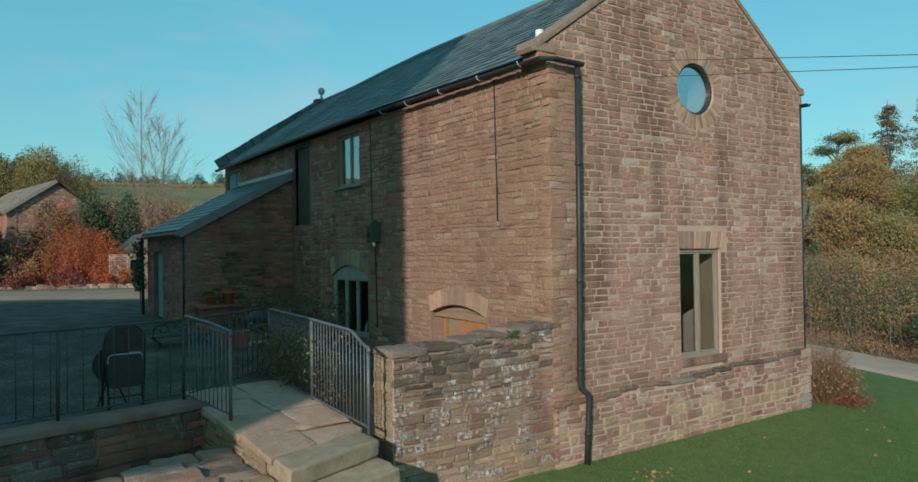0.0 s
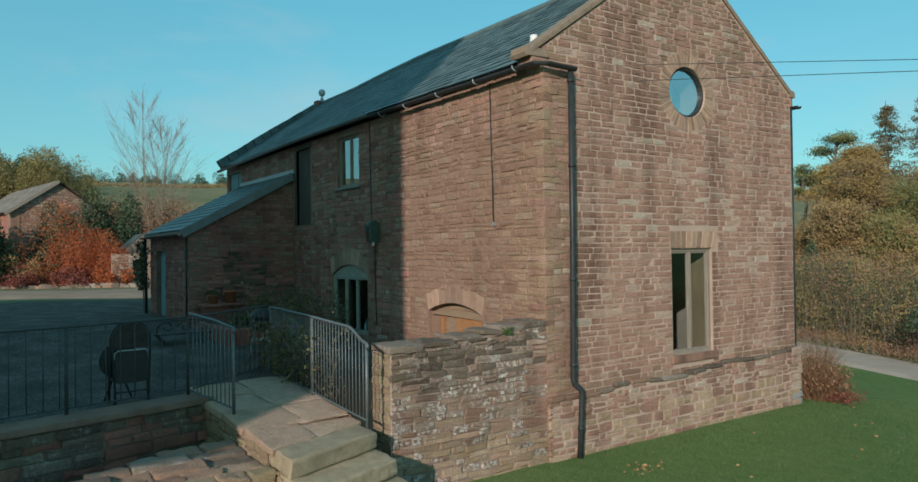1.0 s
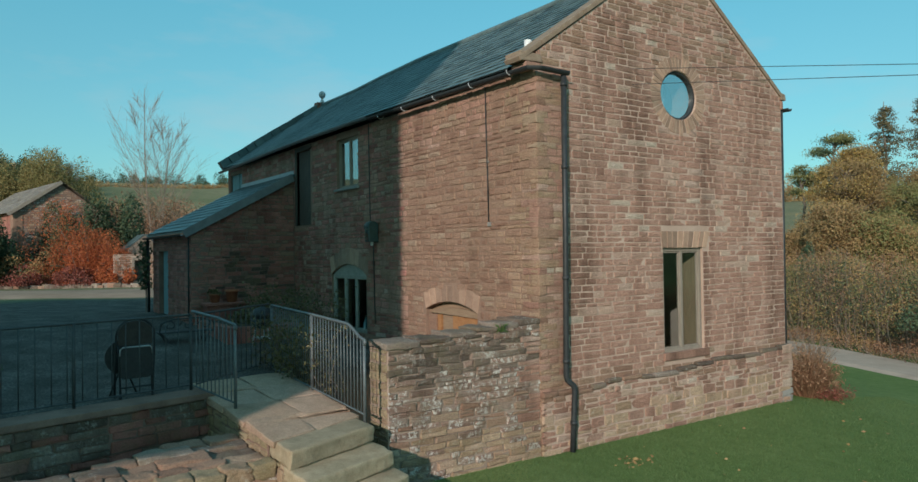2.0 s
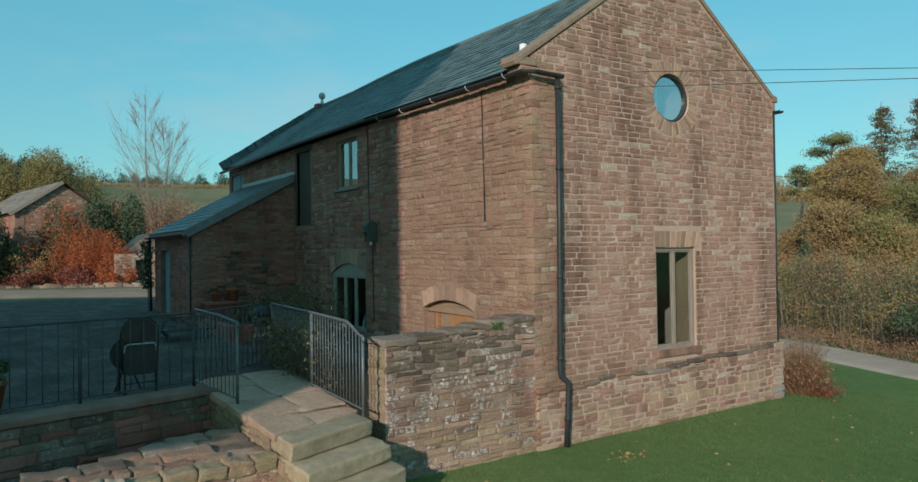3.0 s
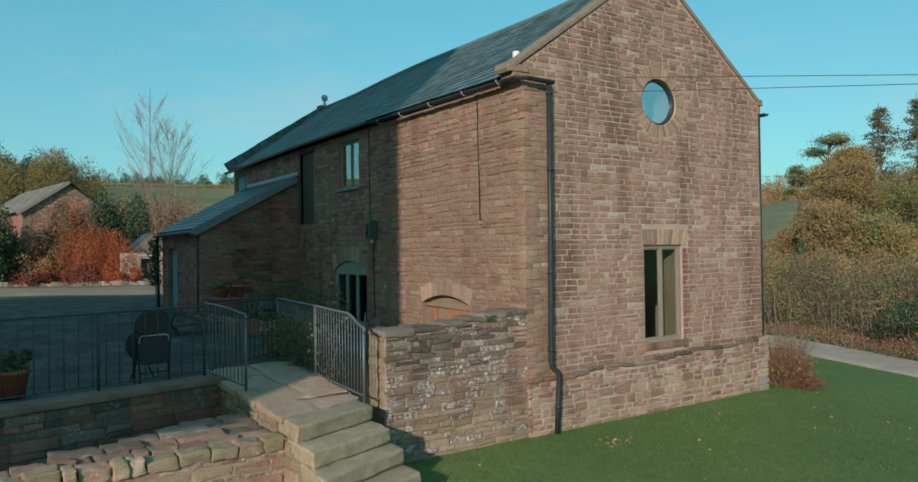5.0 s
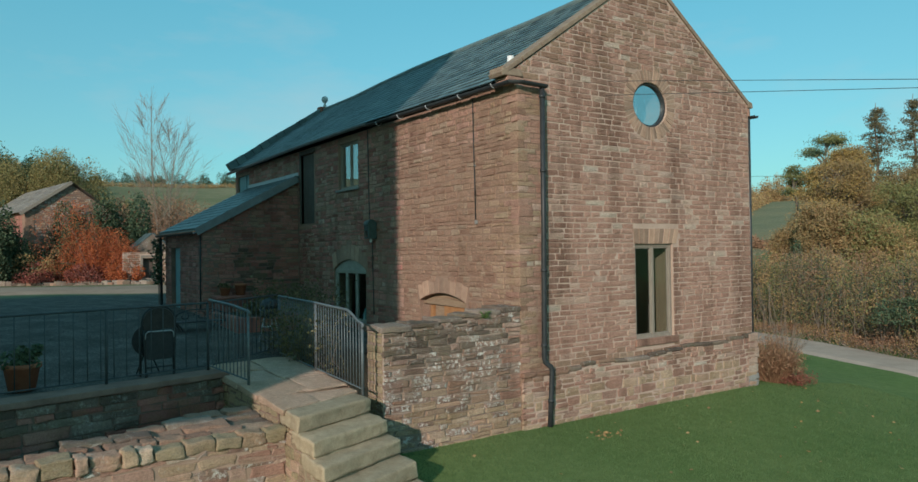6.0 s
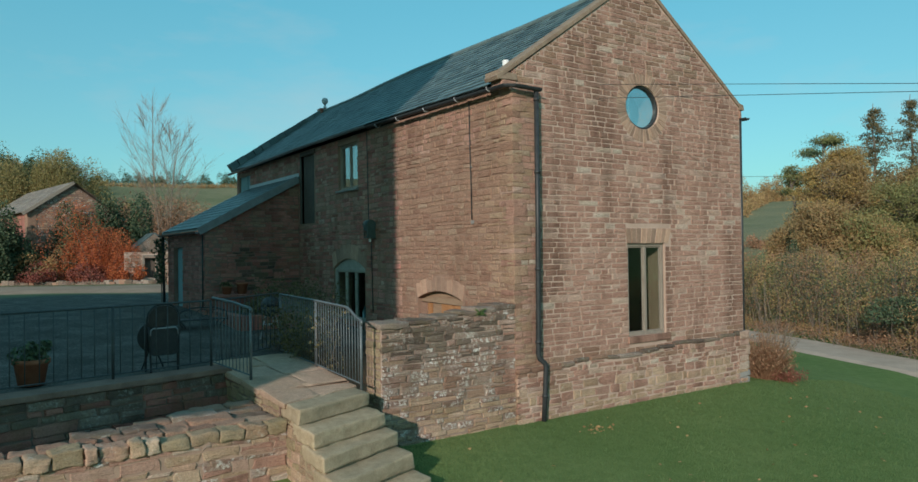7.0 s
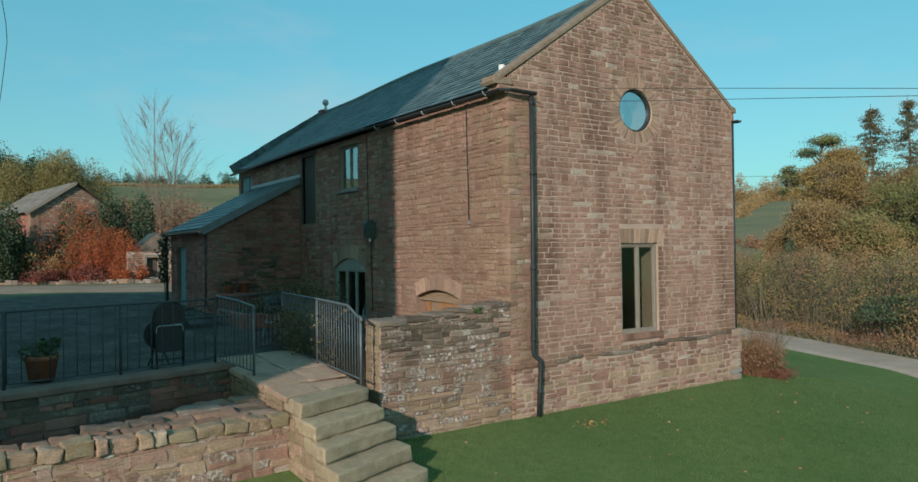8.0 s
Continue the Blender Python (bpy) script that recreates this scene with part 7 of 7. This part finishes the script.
for k in range(50):
    s, o = rng.uniform(5.5, 8.4), rng.uniform(0.3, 1.4)
    p = Vector(ep(s, o, 1.1))
    pts = [p]
    for j in range(7):
        p = p + Vector((rng.gauss(0, 0.14), rng.gauss(0, 0.12), rng.uniform(0.04, 0.19)))
        pts.append(p)
        tips.append(p)
    tube(bm, pts, [0.009 - 0.0009 * j for j in range(8)], 4, caps=False)
tagged(part("stem_growth", bm, bark, back_rose), kind="stuff")
part("leaves", leaf_mesh("leaves", around(tips, 2400, 0.10, 46), 0.032, leaf_yellow, 46), leaf_yellow, back_rose)
side_ivy = thing("shed_creeper", "dark creeper hanging beside the shed downpipe", "climber")
pts = np.array([ep(LEAN1 + 0.1 + random.gauss(0, 0.09), LEAN_OUT + 0.2 + random.gauss(0, 0.08), z) for z in np.linspace(1.9, 3.2, 700)])
part("leaves", leaf_mesh("leaves", pts, 0.045, leaf_green, 47), leaf_green, side_ivy)
part("stem", tube(bmesh.new(), [ep(LEAN1 + 0.1, LEAN_OUT + 0.16, z) for z in (1.2, 1.8, 2.4, 3.1)], 0.018, 5), bark, side_ivy)
tuft = thing("wall_fern", "small green fern growing on the garden wall", "fern", Matrix.Translation((0.03, -0.72, 1.70)))
bm = bmesh.new()
for k in range(26):
    a = random.uniform(-1.4, 1.4)
    d = Vector((abs(math.cos(a)) * 0.07, math.sin(a) * 0.12, random.uniform(-0.02, 0.12)))
    tube(bm, [(0, 0, 0), d * 0.6 + Vector((0, 0, 0.03)), d], [0.006, 0.008, 0.002], 3, caps=False)
part("fronds", bm, grass_blades, tuft)

# lantern on the long wall
lamp = thing("wall_lantern", "dark green box lantern fixed to the wall", "lantern", EF @ Matrix.Translation((4.86, 0.0, 2.96)))
part("back_plate", box(bmesh.new(), -0.07, 0.07, 0.0, 0.02, 0.05, 0.40, 0.006), green_paint, lamp)
part("body", box(bmesh.new(), -0.10, 0.10, 0.03, 0.22, 0.06, 0.36, 0.015), green_paint, lamp)
bm = tube(bmesh.new(), [(-0.11, 0.125, 0.36), (0.11, 0.125, 0.36)], 0.105, 16)
part("hood", bm, green_paint, lamp, "rounded hood")
part("front_glass", box(bmesh.new(), -0.075, 0.075, 0.221, 0.226, 0.09, 0.33), glass, lamp)
part("bulb_cap", lathe([(0.02, -0.02), (0.028, 0.0), (0.028, 0.04), (0.02, 0.058)], 12), white_plastic, lamp).matrix_basis = pose(-0.02, 0.12, 0)

# inside the windows
bm = bmesh.new()
prev = None
for k in range(25):
    y = 2.86 + 0.010 * k
    x = -0.30 + 0.02 * math.sin(k * 1.4)
    row = (bm.verts.new((x, y, 4.6)), bm.verts.new((x, y, 6.1)))
    if prev:
        bm.faces.new((prev[0], row[0], row[1], prev[1])).smooth = True
    prev = row
single("curtain", bm, cloth, "pale curtain hanging behind the round window", "curtain")
lining_wood = mat_two("brown_stained_oak", (0.15, 0.115, 0.072), (0.24, 0.185, 0.12), 5.0, 0.8, stretch=(4, 4, 0.4), bump=0.2)
part("jamb_lining", box(bmesh.new(), -0.48, -0.13, -WIN[0] - 0.012, -WIN[0] - 0.002, WIN[2] + 0.01, WIN[3] - 0.01), lining_wood, house, "brown oak lining of the window jamb")
bottle = single("bottle", lathe([(0.05, 0), (0.055, 0.02), (0.055, 0.2), (0.03, 0.26), (0.02, 0.32), (0.022, 0.33)], 14), teal_paint, "pale blue bottle standing on the window ledge", "bottle", EF @ Matrix.Translation((5.6, -0.12, 1.152)))


# ---- lawn ----
def lawn_grass():
    rng = np.random.default_rng(77)
    n = 130000
    x = rng.uniform(0.02, 1, n) ** 1.2 * 6.5
    y = rng.uniform(-3.6, 10.0, n)
    keep = ~((x < 2.6) & (y < -2.6))
    x, y = x[keep], y[keep]
    z = np.array([land(a, b) for a, b in zip(x, y)])
    a = rng.uniform(0, 2 * np.pi, len(x))
    h, w = rng.uniform(0.012, 0.035, len(x)), 0.004
    tilt = rng.normal(size=(len(x), 2)) * 0.012
    p0 = np.column_stack([x - np.cos(a) * w, y - np.sin(a) * w, z - 0.004])
    p1 = np.column_stack([x + np.cos(a) * w, y + np.sin(a) * w, z - 0.004])
    p2 = np.column_stack([x + tilt[:, 0], y + tilt[:, 1], z + h])
    m = len(x)
    me = bpy.data.meshes.new("lawn_grass")
    me.vertices.add(3 * m)
    me.vertices.foreach_set("co", np.stack([p0, p1, p2], 1).ravel())
    me.loops.add(3 * m)
    me.loops.foreach_set("vertex_index", np.arange(3 * m))
    me.polygons.add(m)
    me.polygons.foreach_set("loop_start", np.arange(m) * 3)
    me.update(calc_edges=True)
    me.materials.append(grass_blades)
    return tagged(new("lawn_grass", me), "short green mown grass beside the barn", "grass", kind="stuff")


lawn_grass()
rng = random.Random(55)
litter = thing("fallen_leaves", "brown fallen leaves lying on the lawn", "leaves", kind="stuff")
pts = [(rng.gauss(0.9, 0.12), rng.gauss(0.95, 0.14)) for k in range(40)] + [(rng.uniform(0.2, 4), rng.uniform(-2, 8)) for k in range(60)]
part("leaf_litter", leaf_mesh("leaf_litter", np.array([(x, y, land(x, y) + 0.02) for x, y in pts]), 0.03, leaf_brown, 56, flat=0.9), leaf_brown, litter)
